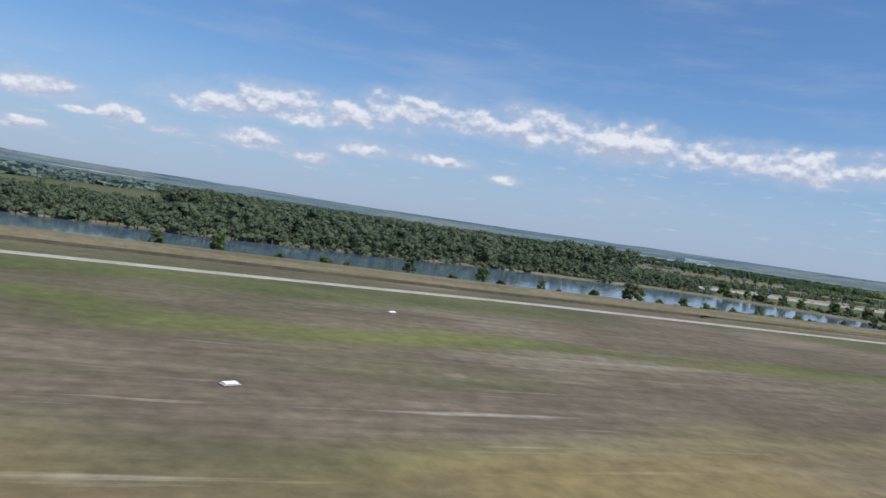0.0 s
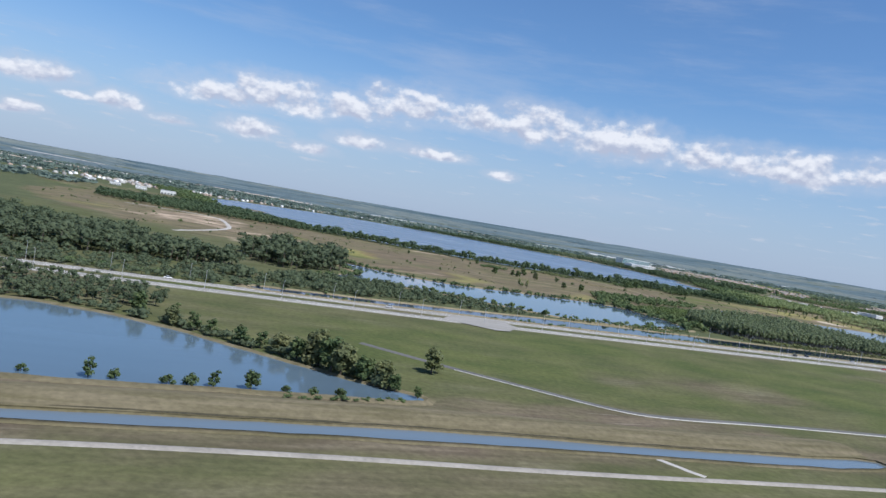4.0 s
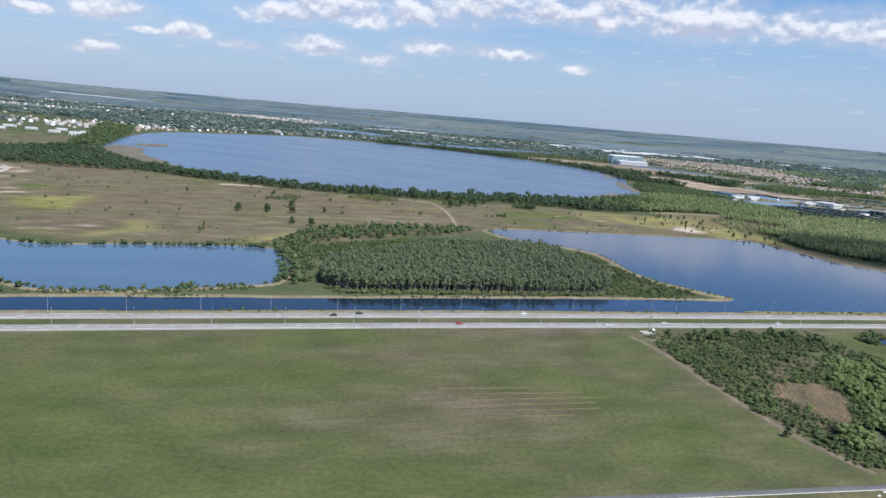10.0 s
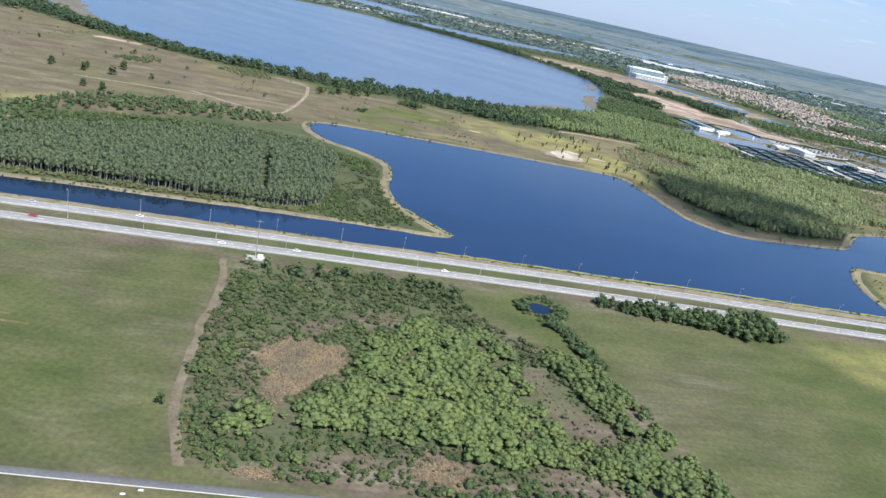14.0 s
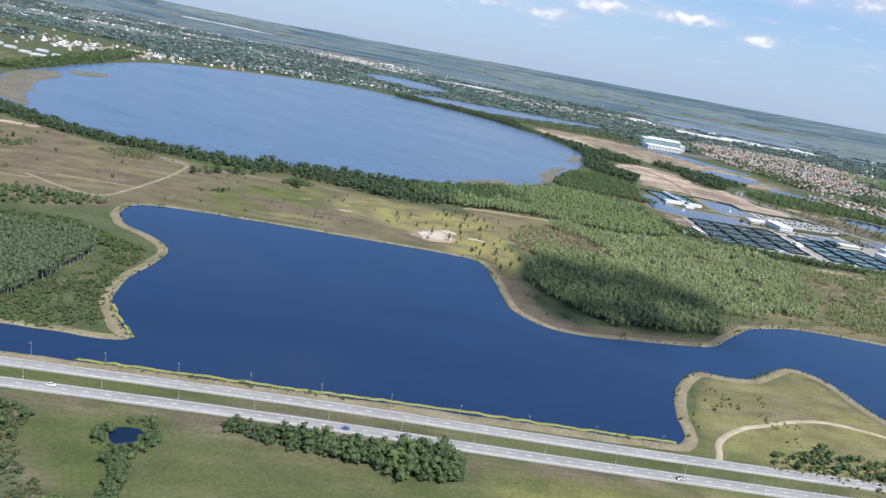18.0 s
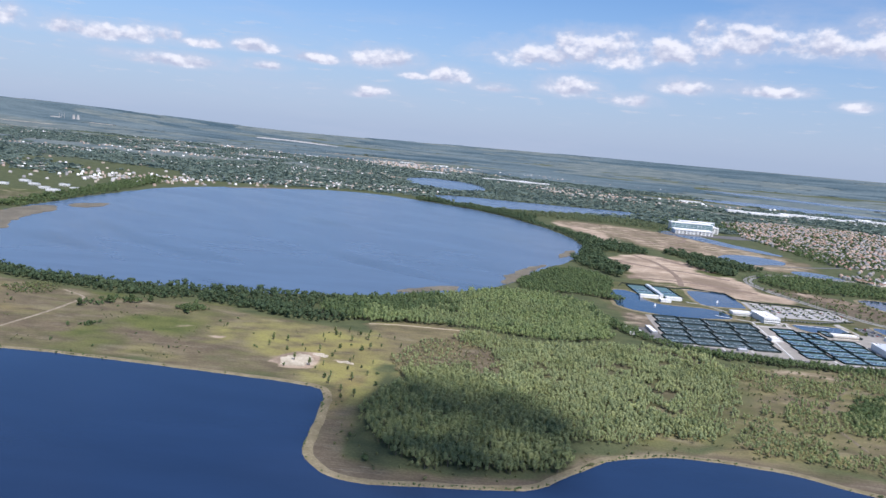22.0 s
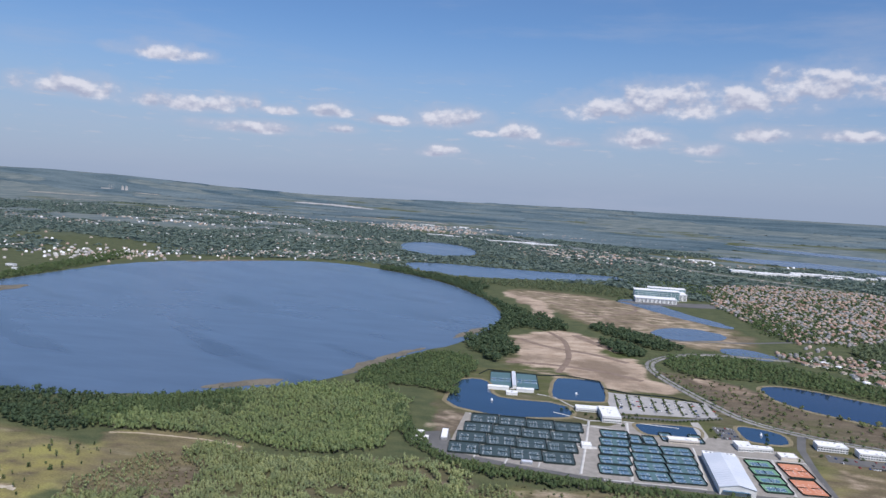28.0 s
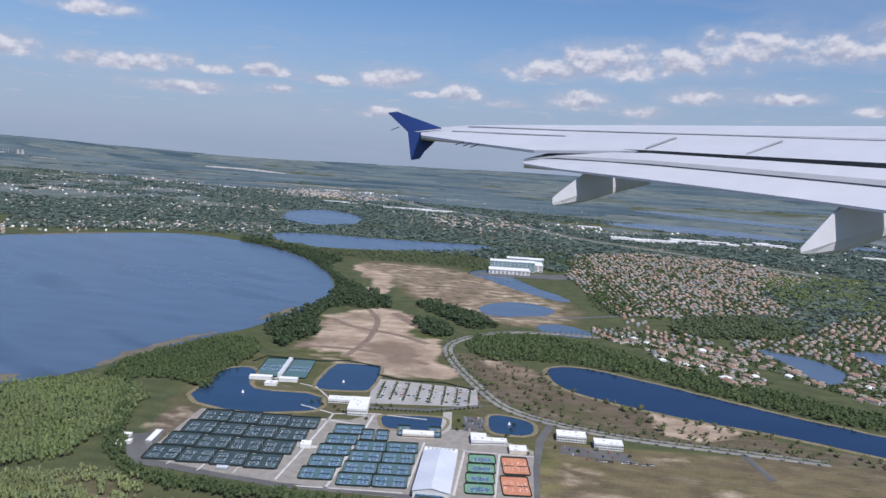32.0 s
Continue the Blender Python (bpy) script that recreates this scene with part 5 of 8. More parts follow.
grow = vnoise(bk[:, 0], bk[:, 1], 1 / 40, 32)
mixed = 0.55 * vnoise(bk[:, 0], bk[:, 1], 1 / 24, 37) + 0.45 * vnoise(bk[:, 0], bk[:, 1], 1 / 7, 38) + np.clip((255 - bk[:, 0]) / 160, -0.25, 0.3)
for on, label, mat in ((mixed <= 0.58, "bright green cypress and bay wood beside the lake", LEAF_CYPRESS), (mixed > 0.58, "darker hardwoods among the cypress beside the lake", LEAF_OAK)):
    plant("woodland", label, bk[on], 3.2 + 2.0 * grow[on] + 0.8 * (mixed[on] > 0.58), "needle", mat, seed=173, spread=1.2)
EDGE_WOOD = smooth(pts("262,860 330,850 368,806 400,778 424,757 468,766 505,775 575,802 640,829 652,812 603,794 545,777 499,758 451,744 425,747 380,770 330,835 300,868 345,880 372,868 349,911 344,950 330,985 300,1010 268,980"), True, 1)
plant("woodland", "dark oaks along the campus edge", frayed(scatter(EDGE_WOOD, 2.3, 18, (LAKE_LAND,)), EDGE_WOOD, 4, 18), 3.8, "needle", LEAF_OAK, seed=18, spread=1.5)
SHORE_WOOD = smooth(pts("266,1060 330,1000 350,1000 345,1050 300,1110 275,1170 340,1190 310,1248 210,1300 110,1395 105,1470 -60,1520 -160,1545 -160,1510 -75,1490 110,1385 205,1290 255,1190 268,1120"), True, 1)
plant("woodland", "dark woods on the far lake shore", scatter(SHORE_WOOD, 4.6, 19, (LAKE_LAND, CLEARED)), 5.6, "wood", LEAF_DARK, seed=19, spread=1.2)
for k, outline in enumerate((pts("333,1247 382,1267 474,1199 449,1164 400,1200"), pts("383,1158 401,1189 450,1136 432,1108"),
                             pts("467,1100 468,1165 543,1195 633,1163 709,1137 830,1114 900,1090 900,1060 820,1075 753,1079 667,1099 593,1112 540,1095 511,1070"),
                             pts("619,1351 687,1436 775,1459 751,1343 643,1273"))):
    plant("woodland", "compact dark green wood among building land", scatter(smooth(outline, True, 1), 3.8 if k == 2 else 4.2, 30 + k), 4.2 if k == 2 else 5.4, "needle" if k == 2 else "wood",
          (LEAF_DARK, LEAF_DARK, LEAF_OAK, LEAF_SPIT)[k], stems=False, seed=30 + k, spread=2.0 if k == 2 else 1.3)
plant("shrubs", "scattered shrubs on the scrubland", scatter(SCRUBLAND, 7.0, 36, (LAKE_LONG,), 0.5), 3.0, "low", LEAF_SCRUB, seed=36)
plant("shrubs", "scattered shrubs on the heath", clumped(scatter(HEATH, 5.0, 37, (LAKE_MAIN, LAKE_LEFT, TREELINE)), 0.74), 0.9, "low", LEAF_SCRUB, seed=37)
plant("shrubs", "single trees and bushes dotted over the heath", scatter(HEATH, 13.0, 371, (LAKE_MAIN, LAKE_LEFT, TREELINE), 0.13), 2.0, "bush", LEAF_OAK, seed=371, spread=0.9)
for k, (outline, gap, high, leaf) in enumerate(((pts("-2,573 2,596 20,604 37,584 24,566"), 2.6, 1.7, LEAF_SCRUB), (pts("-40,541 -46,556 -33,555 -25,540"), 2.6, 1.8, LEAF_SCRUB),
                                               (pts("69,578 72,602 98,614 90,600 83,578"), 4.6, 2.8, LEAF_OAK), (pts("121,608 125,625 140,621 137,610"), 2.2, 2.8, LEAF_OAK), (pts("110,540 113,553 118,556 117,545"), 2.0, 2.0, LEAF_OAK))):
    plant("shrubs", "dark clump of bushes and small trees on the heath", scatter(outline, gap, 240 + k), high, "bush", leaf, seed=240 + k)
rim = densify(LAKE_MAIN, 1.6)
rim = rim if area(rim) > 0 else rim[::-1]
ahead = np.roll(rim, -1, 0) - np.roll(rim, 1, 0)
ahead /= np.linalg.norm(ahead, axis=1)[:, None] + 1e-9
rim_r = np.random.default_rng(250)
rim = rim + np.stack([ahead[:, 1], -ahead[:, 0]], 1) * rim_r.uniform(0.4, 1.5, len(rim))[:, None]
rim = rim[(vnoise(rim[:, 0], rim[:, 1], 1 / 30, 12) + 0.35 * rim_r.random(len(rim))) > 0.78]
plant("shrubs", "low dark waterside shrubs along the lake shore", rim, 1.0, "low", LEAF_OAK, seed=251)
# wide country behind the lakes
COUNTRY = pts("-3000,250 -420,250 -440,600 -500,900 -480,1250 -420,1420 -300,1540 -150,1560 -60,1540 60,1600 230,1660 420,1600 560,1330 640,1260 720,1160 900,1090 2600,900 3200,2600 -200,2700 -3200,2600")
EXPRESSWAY = smooth(pts("-900,2950 -616,2790 -290,2540 -8,2400 199,2180 375,2085 549,2035 759,1934 1100,1780 1500,1640"), False, 2)
SUBURB = pts("560,1340 431,1580 372,1830 470,1960 640,2010 780,1850 706,1640 770,1480 690,1440 620,1360")
SUBURB_NEAR = pts("550,1262 656,1298 705,1238 735,1150 700,1118 683,1124 611,1205 568,1222")
RED_ROWS = pts("549,1364 577,1418 614,1272 599,1258")
SUBURB_EAST = pts("690,1300 710,1220 770,1170 860,1120 960,1100 1020,1300 950,1480 860,1600 790,1480 770,1380")
# far settlements: middle, spread along and across, bearing of the long side, houses
TOWNS = ((-590, 1265, 90, 55, 55, 170), (-440, 1530, 120, 45, 50, 150), (-290, 1680, 60, 35, 60, 70), (-660, 1900, 190, 110, 30, 200), (-800, 2680, 130, 80, -10, 230), (0, 2210, 130, 60, -30, 170),
         (-1280, 1985, 170, 30, 10, 100), (-1280, 1690, 190, 35, 5, 110), (-1000, 2300, 260, 60, 10, 110), (-1700, 2300, 240, 50, 10, 90), (250, 2330, 150, 50, -25, 60), (1100, 1900, 260, 140, -20, 200), (-900, 1150, 150, 60, 30, 80),
         (-1650, 2640, 300, 35, 5, 120), (-450, 2900, 260, 40, 0, 100), (1200, 2450, 300, 80, -10, 120), (-2300, 2150, 260, 60, 15, 90))
open_land = (np.concatenate([EXPRESSWAY + (0, 30), EXPRESSWAY[::-1] - (0, 30)]), LAKE_ISLE, LAKE_CHAIN, FAR_LAKE, FAR_LAKE_B, EAST_POND, EAST_POND_B, CLEARED_B, SUBURB, SUBURB_EAST)


def draped(name, label, x0, x1, y0, y1, cell, mask, rise, mat, kind="stuff"):
    """A sheet over the land where the mask holds: a canopy with a broken top, or bare ground."""
    x, y = np.meshgrid(np.arange(x0, x1, cell), np.arange(y0, y1, cell), indexing="ij")
    x, y = x + (vnoise(x, y, 1.3 / cell, 51) - 0.5) * cell * 0.7, y + (vnoise(x, y, 1.3 / cell, 52) - 0.5) * cell * 0.7
    on = mask(x, y)
    core = on.copy()
    core[1:-1, 1:-1] = on[1:-1, 1:-1] & on[:-2, 1:-1] & on[2:, 1:-1] & on[1:-1, :-2] & on[1:-1, 2:]
    top = rise * (0.55 + 0.5 * vnoise(x, y, 0.7 / cell, 53) + 0.35 * vnoise(x, y, 1 / 60, 54)) if rise > 1 else np.full(x.shape, rise)
    z = land_z(x, y) + np.where(core, top, -0.3 if rise > 1 else rise)
    nx, ny = x.shape
    a = np.arange(nx * ny).reshape(nx, ny)
    keep = on[:-1, :-1] & on[1:, :-1] & on[1:, 1:] & on[:-1, 1:]
    quads = np.stack([a[:-1, :-1], a[1:, :-1], a[1:, 1:], a[:-1, 1:]], -1)[keep]
    used, back_ = np.unique(quads, return_inverse=True)
    me = raw_mesh(name, np.stack([x, y, z], -1).reshape(-1, 3)[used], back_.reshape(-1, 4))
    me.materials.append(mat)
    return tagged(new(name, me), label, "trees" if rise > 1 else "bare ground", kind=kind)


def wooded(x, y, level=0.37):
    k = 0.5 * vnoise(x * 0.4, y, 1 / 190, 8) + 0.3 * vnoise(x * 0.5, y, 1 / 75, 9) + 0.2 * vnoise(x, y, 1 / 28, 10)
    ok = (k > level) & inside(np.array(COUNTRY), x, y)
    for a in open_land:
        ok &= ~inside(np.asarray(a), x, y)
    return ok


def wooded_far(x, y):
    k = 0.6 * vnoise(x * 0.3, y, 1 / 210, 8) + 0.4 * vnoise(x * 0.4, y, 1 / 90, 9)
    ok = (k > 0.42) & (np.hypot(x - 250, y - 200) > 2150) & ~inside(np.array(COUNTRY), x, y)
    for a in open_land:
        ok &= ~inside(np.asarray(a), x, y)
    return ok


broken = scatter(pts("-3000,1460 -700,1460 -560,1330 -420,1440 -300,1560 -150,1575 1700,1200 1700,2720 -3000,2720"), 11.5, 42, (LAKE_BIG,))
broken = broken[wooded(broken[:, 0], broken[:, 1])]
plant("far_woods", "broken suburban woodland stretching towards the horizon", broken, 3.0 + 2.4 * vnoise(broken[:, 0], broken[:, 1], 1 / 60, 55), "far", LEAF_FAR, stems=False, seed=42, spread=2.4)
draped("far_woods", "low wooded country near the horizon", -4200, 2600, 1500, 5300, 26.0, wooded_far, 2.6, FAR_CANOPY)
west_land = scatter(pts("-1300,420 -470,330 -480,700 -520,900 -640,950 -733,1256 -700,1500 -1500,1460 -1700,900"), 13.0, 40)
thin = 0.6 * vnoise(west_land[:, 0] * 0.5, west_land[:, 1], 1 / 110, 8) + 0.4 * vnoise(west_land[:, 0], west_land[:, 1], 1 / 35, 9)
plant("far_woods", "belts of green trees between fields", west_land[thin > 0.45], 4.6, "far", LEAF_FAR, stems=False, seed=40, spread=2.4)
for k, (line, half) in enumerate((("-2297,3650 -2080,3750 -1840,3680 -1560,3540", 70), ("-2045,2370 -1833,2342", 9), ("-1958,2560 -1655,2638", 14), ("-2896,3044 -2560,3260 -2249,3380", 24), ("-2561,2328 -2392,2533", 12),
                                 ("-1560,3000 -1180,3060 -900,3080", 16), ("-800,3350 -300,3420", 18), ("-3000,2500 -2700,2700", 26), ("-1900,2150 -1600,2200", 8))):
    q = smooth(pts(line), False, 1)
    ring = np.concatenate([q + (0, half), (q - (0, half))[::-1]])
    lo_, hi_ = ring.min(0), ring.max(0)
    draped("far_clearing", "pale cleared land and mine spoil far off", lo_[0], hi_[0], lo_[1], hi_[1], max(5.0, half / 3), lambda x, y: inside(ring, x, y), 0.8, FARWALL if k else FARROOF, "structure")
plant("shrubs", "scrub on the point in the lake", clumped(scatter(POINT, 2.6, 42, (LAKE_MAIN,)), 0.58), 0.9, "low", LEAF_SCRUB, seed=42)
plant("shrubs", "dark shrubs beside the highway verge", scatter(pts("418,398 470,412 480,430 440,420 424,408"), 3.0, 43), 2.4, "low", LEAF_OAK, seed=43)
plant("shrubs", "low bushes under the pines", scatter(PINE_EAST, 4.6, 44, (), 0.45), 1.4, "low", LEAF_SCRUB, seed=44)
plant("shrubs", "low bushes on the sandy shore land", scatter(smooth(pts("312,500 345,470 405,505 425,555 500,595 470,600 420,570 395,520 340,490 318,520"), True, 1), 6.0, 45, (LAKE_MAIN,), 0.5), 1.2, "low", LEAF_SCRUB, seed=45)
for k, outline in enumerate((SUBURB, SUBURB_EAST, SUBURB_NEAR)):
    plant("garden_trees", "green garden trees between the houses", scatter(outline, 4.6, 46 + k, (EAST_POND, EAST_POND_B), 0.7), 2.5, "far", LEAF_OAK, stems=False, seed=46 + k, spread=1.25)

for k, (outline, spacing, mat) in enumerate(((pts("-190,1625 -60,1530 100,1490 230,1535 330,1530 330,1570 240,1660 100,1600 20,1545 -90,1545"), 7.5, LEAF_SPIT), (pts("300,1490 330,1480 330,1520 300,1530"), 5.0, LEAF_OAK),
                                             (pts("470,1640 560,1480 600,1390 565,1335 530,1360 500,1440 480,1540 450,1610"), 7.0, LEAF_OAK), (pts("300,1640 460,1650 420,1780 330,1840 240,1760"), 8.5, LEAF_OAK))):
    plant("woodland", "low green wood on the far shore", scatter(outline, spacing, 140 + k, (LAKE_CHAIN, BASIN_C)), 4.0, "wood", mat, seed=140 + k, spread=1.6)

green_far = scatter(pts("690,1800 829,1925 1000,1900 980,1620 806,1580 735,1570"), 7.5, 150)
plant("woodland", "light green far wood beside the suburb", green_far, 3.4, "wood", LEAF_CYPRESS, stems=False, seed=150, spread=2.6)

# ---- building blocks for things ----
def part(name, data, mat, parent, label=""):
    if isinstance(data, bmesh.types.BMesh):
        me = bpy.data.meshes.new(name)
        data.to_mesh(me)
        data.free()
    else:
        me = data
    if mat is not None and not me.materials:
        me.materials.append(mat)
    ob = new(name, me)
    ob.parent = parent
    if label:
        ob["label"] = label
    return ob


def thing(name, label, category, group="", data=None, mat=None):
    ob = new(name, None) if data is None else part(name, data, mat, None)
    if data is None:
        ob.empty_display_size = 0.5
    return tagged(ob, label, category, group)


def box(sx, sy, sz, at=(0, 0, 0), bevel=0.0, taper=1.0, bm=None):
    """A block standing on its base's centre."""
    own = bm or bmesh.new()
    r = bmesh.ops.create_cube(own, size=1.0)["verts"]
    for v in r:
        k = taper if v.co.z > 0 else 1.0
        v.co = Vector((v.co.x * sx * k + at[0], v.co.y * sy * k + at[1], (v.co.z + 0.5) * sz + at[2]))
    if bevel:
        bmesh.ops.bevel(own, geom=list({e for v in r for e in v.link_edges}), offset=bevel, segments=1, affect="EDGES")
    return own


def rod(r0, r1, a, b, sides=6, bm=None):
    own = bm or bmesh.new()
    a, b = Vector(a), Vector(b)
    d = b - a
    m = Matrix.Translation((a + b) / 2) @ d.to_track_quat("Z", "Y").to_matrix().to_4x4()
    bmesh.ops.create_cone(own, cap_ends=True, segments=sides, radius1=r0, radius2=r1, depth=d.length, matrix=m)
    return own


def prism(outline, z0, z1, bm=None):
    own = bm or bmesh.new()
    lo = [own.verts.new((x, y, z0)) for x, y in outline]
    hi = [own.verts.new((x, y, z1)) for x, y in outline]
    n = len(lo)
    own.faces.new(hi)
    own.faces.new(lo[::-1])
    for i in range(n):
        own.faces.new((lo[i], lo[(i + 1) % n], hi[(i + 1) % n], hi[i]))
    bmesh.ops.recalc_face_normals(own, faces=own.faces)
    return own


def hip_roof(sx, sy, z, h, over=0.25):
    bm = bmesh.new()
    x, y = sx / 2 + over, sy / 2 + over
    k = max(0.0, x - y) if x > y else 0.0
    ky = max(0.0, y - x) if y > x else 0.0
    lo = [bm.verts.new(p) for p in ((-x, -y, z), (x, -y, z), (x, y, z), (-x, y, z))]
    if k > 0.01:
        a, b = bm.verts.new((-k, 0, z + h)), bm.verts.new((k, 0, z + h))
        quads = ((lo[0], lo[1], b, a), (lo[1], lo[2], b), (lo[2], lo[3], a, b), (lo[3], lo[0], a))
    else:
        a, b = bm.verts.new((0, -ky - 0.01, z + h)), bm.verts.new((0, ky + 0.01, z + h))
        quads = ((lo[0], lo[1], a), (lo[1], lo[2], b, a), (lo[2], lo[3], b), (lo[3], lo[0], a, b))
    for q in quads:
        bm.faces.new(q)
    bm.faces.new(lo[::-1])
    return bm


def stand(x, y, turn=0.0, z=0.0, size=1.0):
    return pose(x, y, z, 0, 0, turn) @ Matrix.Diagonal((size, size, size, 1))


def put_copy(ob, x, y, turn=0.0, z=0.0, size=1.0):
    c = copy_thing(ob, pose(x, y, z, 0, 0, turn))
    c.scale = (size, size, size)
    return c


GLASS = mottled("dark_window_glass", (0.03, 0.045, 0.055), (0.05, 0.07, 0.08), 0.3, 0.08, 0.6, amount=0.1)
TEALGLASS = mottled("blue_green_curtain_glass", (0.10, 0.19, 0.21), (0.15, 0.26, 0.28), 0.05, 0.12, 0.7, amount=0.2)
STUCCO = mottled("cream_stucco", (0.55, 0.49, 0.40), (0.66, 0.60, 0.52), 0.2, 0.85, amount=0.2)
WHITEWALL = mottled("white_rendered_wall", (0.66, 0.66, 0.64), (0.76, 0.76, 0.74), 0.1, 0.8, amount=0.15)
TERRACOTTA = mottled("terracotta_roof_tiles", (0.235, 0.150, 0.115), (0.34, 0.235, 0.185), 0.3, 0.85, fine=4.0, amount=0.5)
TANROOF = mottled("tan_roof_tiles", (0.225, 0.190, 0.155), (0.33, 0.285, 0.235), 0.3, 0.85, fine=4.0, amount=0.5)
GREYROOF = mottled("grey_shingle_roof", (0.19, 0.19, 0.19), (0.29, 0.285, 0.28), 0.3, 0.85, fine=4.0, amount=0.5)
METALROOF = mottled("pale_blue_grey_metal_roof", (0.50, 0.54, 0.60), (0.58, 0.61, 0.66), 0.05, 0.45, 0.4, fine=1.5, amount=0.12)
RUBBER = mottled("black_rubber", (0.02, 0.02, 0.02), (0.03, 0.03, 0.03), 2.0, 0.9, amount=0.2)
COURT_SLATE = mottled("slate_green_court_surround", (0.036, 0.060, 0.068), (0.052, 0.078, 0.086), 0.1, 0.8, amount=0.2)
COURT_SLATE_IN = mottled("slate_blue_court", (0.050, 0.084, 0.104), (0.066, 0.104, 0.124), 0.1, 0.8, amount=0.2)
COURT_TEAL = mottled("teal_court_surround", (0.072, 0.135, 0.150), (0.095, 0.165, 0.178), 0.1, 0.8, amount=0.2)
COURT_BLUE = mottled("blue_hard_court", (0.070, 0.140, 0.215), (0.090, 0.168, 0.250), 0.1, 0.7, amount=0.2)
COURT_GREEN = mottled("green_court_surround", (0.13, 0.27, 0.17), (0.17, 0.32, 0.20), 0.1, 0.8, amount=0.2)
COURT_CLAY = mottled("red_clay_court", (0.47, 0.19, 0.11), (0.55, 0.25, 0.15), 0.1, 0.9, amount=0.25)
LINEPAINT = mottled("white_line_paint", (0.72, 0.72, 0.70), (0.80, 0.80, 0.78), 0.5, 0.6, amount=0.1)
SCREEN = mottled("dark_green_windscreen_mesh", (0.02, 0.03, 0.028), (0.03, 0.042, 0.04), 0.5, 0.9, amount=0.3)
LAWN = mottled("mown_lawn", (0.075, 0.09, 0.04), (0.11, 0.12, 0.06), 0.05, 0.95, amount=0.4)

# ---- tennis campus ----
PARKING = mottled("pale_grey_car_park", (0.30, 0.295, 0.285), (0.38, 0.37, 0.355), 0.05, 0.9, fine=1.5, amount=0.3)
C0, E1, E2 = np.array([394.0, 845.0]), np.array([0.9, 0.436]), np.array([0.347, -0.938])
C_TURN = math.degrees(math.atan2(E1[1], E1[0]))


def cxy(a, b):
    p = C0 + E1 * a + E2 * b
    return float(p[0]), float(p[1])


def paving(name, outline, z, mat, label, category="paving"):
    me = flat_polygon(name, np.array([cxy(a, b) for a, b in outline]), z, mat)
    return tagged(new(name, me), label, category, kind="structure")


def court_lines(cx, B, L, t):
    """All lines of one court as one joined sheet, laid just above the surface."""
    up = [(-B / 2, L / 2), (-B * 0.38, L / 2), (0.0, L * 0.27), (B * 0.38, L / 2), (B / 2, L / 2)]
    over = [(-L / 2, B / 2), (-L * 0.27, B * 0.38), (L * 0.27, B * 0.38), (L / 2, B / 2)]
    xs = sorted([x + k for x, _ in up for k in (-t, t)])
    ys = sorted([y + k for y, _ in over for k in (-t, t)])
    bm, at_ = bmesh.new(), {}
    for i in range(len(xs) - 1):
        for j in range(len(ys) - 1):
            mx, my = (xs[i] + xs[i + 1]) / 2, (ys[j] + ys[j + 1]) / 2
            if any(abs(mx - x) < t and abs(my) < r + t for x, r in up) or any(abs(my - y) < t and abs(mx) < r + t for y, r in over):
                q = [(xs[i], ys[j]), (xs[i + 1], ys[j]), (xs[i + 1], ys[j + 1]), (xs[i], ys[j + 1])]
                for k in q:
                    if k not in at_:
                        at_[k] = bm.verts.new((cx + k[0], k[1], 0.24))
                bm.faces.new([at_[k] for k in q])
    return bm


def court_pod(w, d, courts, surround, inner, label, across=True, clipped=1.1):
    """A fenced group of courts, base centre at the origin; courts lie side by side along x."""
    x, y, c = w / 2, d / 2, clipped
    outline = [(-x + c, -y), (x - c, -y), (x, -y + c), (x, y - c), (x - c, y), (-x + c, y), (-x, y - c), (-x, -y + c)]
    pod = thing("tennis_court", label, "tennis court", "courts of the campus", prism(outline, 0.10, 0.22), surround)
    step = w / courts
    L, B = min(11.9, d * 0.66), min(5.5, step * 0.62)
    for k in range(courts):
        cx = -w / 2 + step * (k + 0.5)
        court = part("court", box(B + 0.5, L + 0.6, 0.01, (cx, 0, 0.22)), inner, pod)
        bm = court_lines(cx, B, L, 0.045)
        part("line_marking", bm, LINEPAINT, court, "white line markings")
        net = part("net", box(B + 0.9, 0.06, 0.45, (cx, 0, 0.22)), SCREEN, court, "dark net with white band")
    for i in range(8):
        (ax, ay), (bx, by) = outline[i], outline[(i + 1) % 8]
        n = math.hypot(bx - ax, by - ay)
        bm = box(n, 0.07, 1.0, (0, 0, 0.2))
        bmesh.ops.transform(bm, matrix=pose((ax + bx) / 2, (ay + by) / 2, 0, 0, 0, math.degrees(math.atan2(by - ay, bx - ax))), verts=bm.verts)
        part("fence_panel", bm, SCREEN, pod, "dark windscreen fence")
    for sx in (-x, x):
        part("light_mast", rod(0.07, 0.05, (sx * 0.98, 0, 0.1), (sx * 0.98, 0, 4.2)), STEEL, pod, "slim grey light mast")
    return pod


def place_pod(master, a, b, quarter=0, used=[]):
    px, py = cxy(a, b)
    if master.name not in used:
        used.append(master.name)
        master.matrix_basis = pose(px, py, 0, 0, 0, C_TURN + quarter)
        return master
    return copy_thing(master, pose(px, py, 0, 0, 0, C_TURN + quarter))


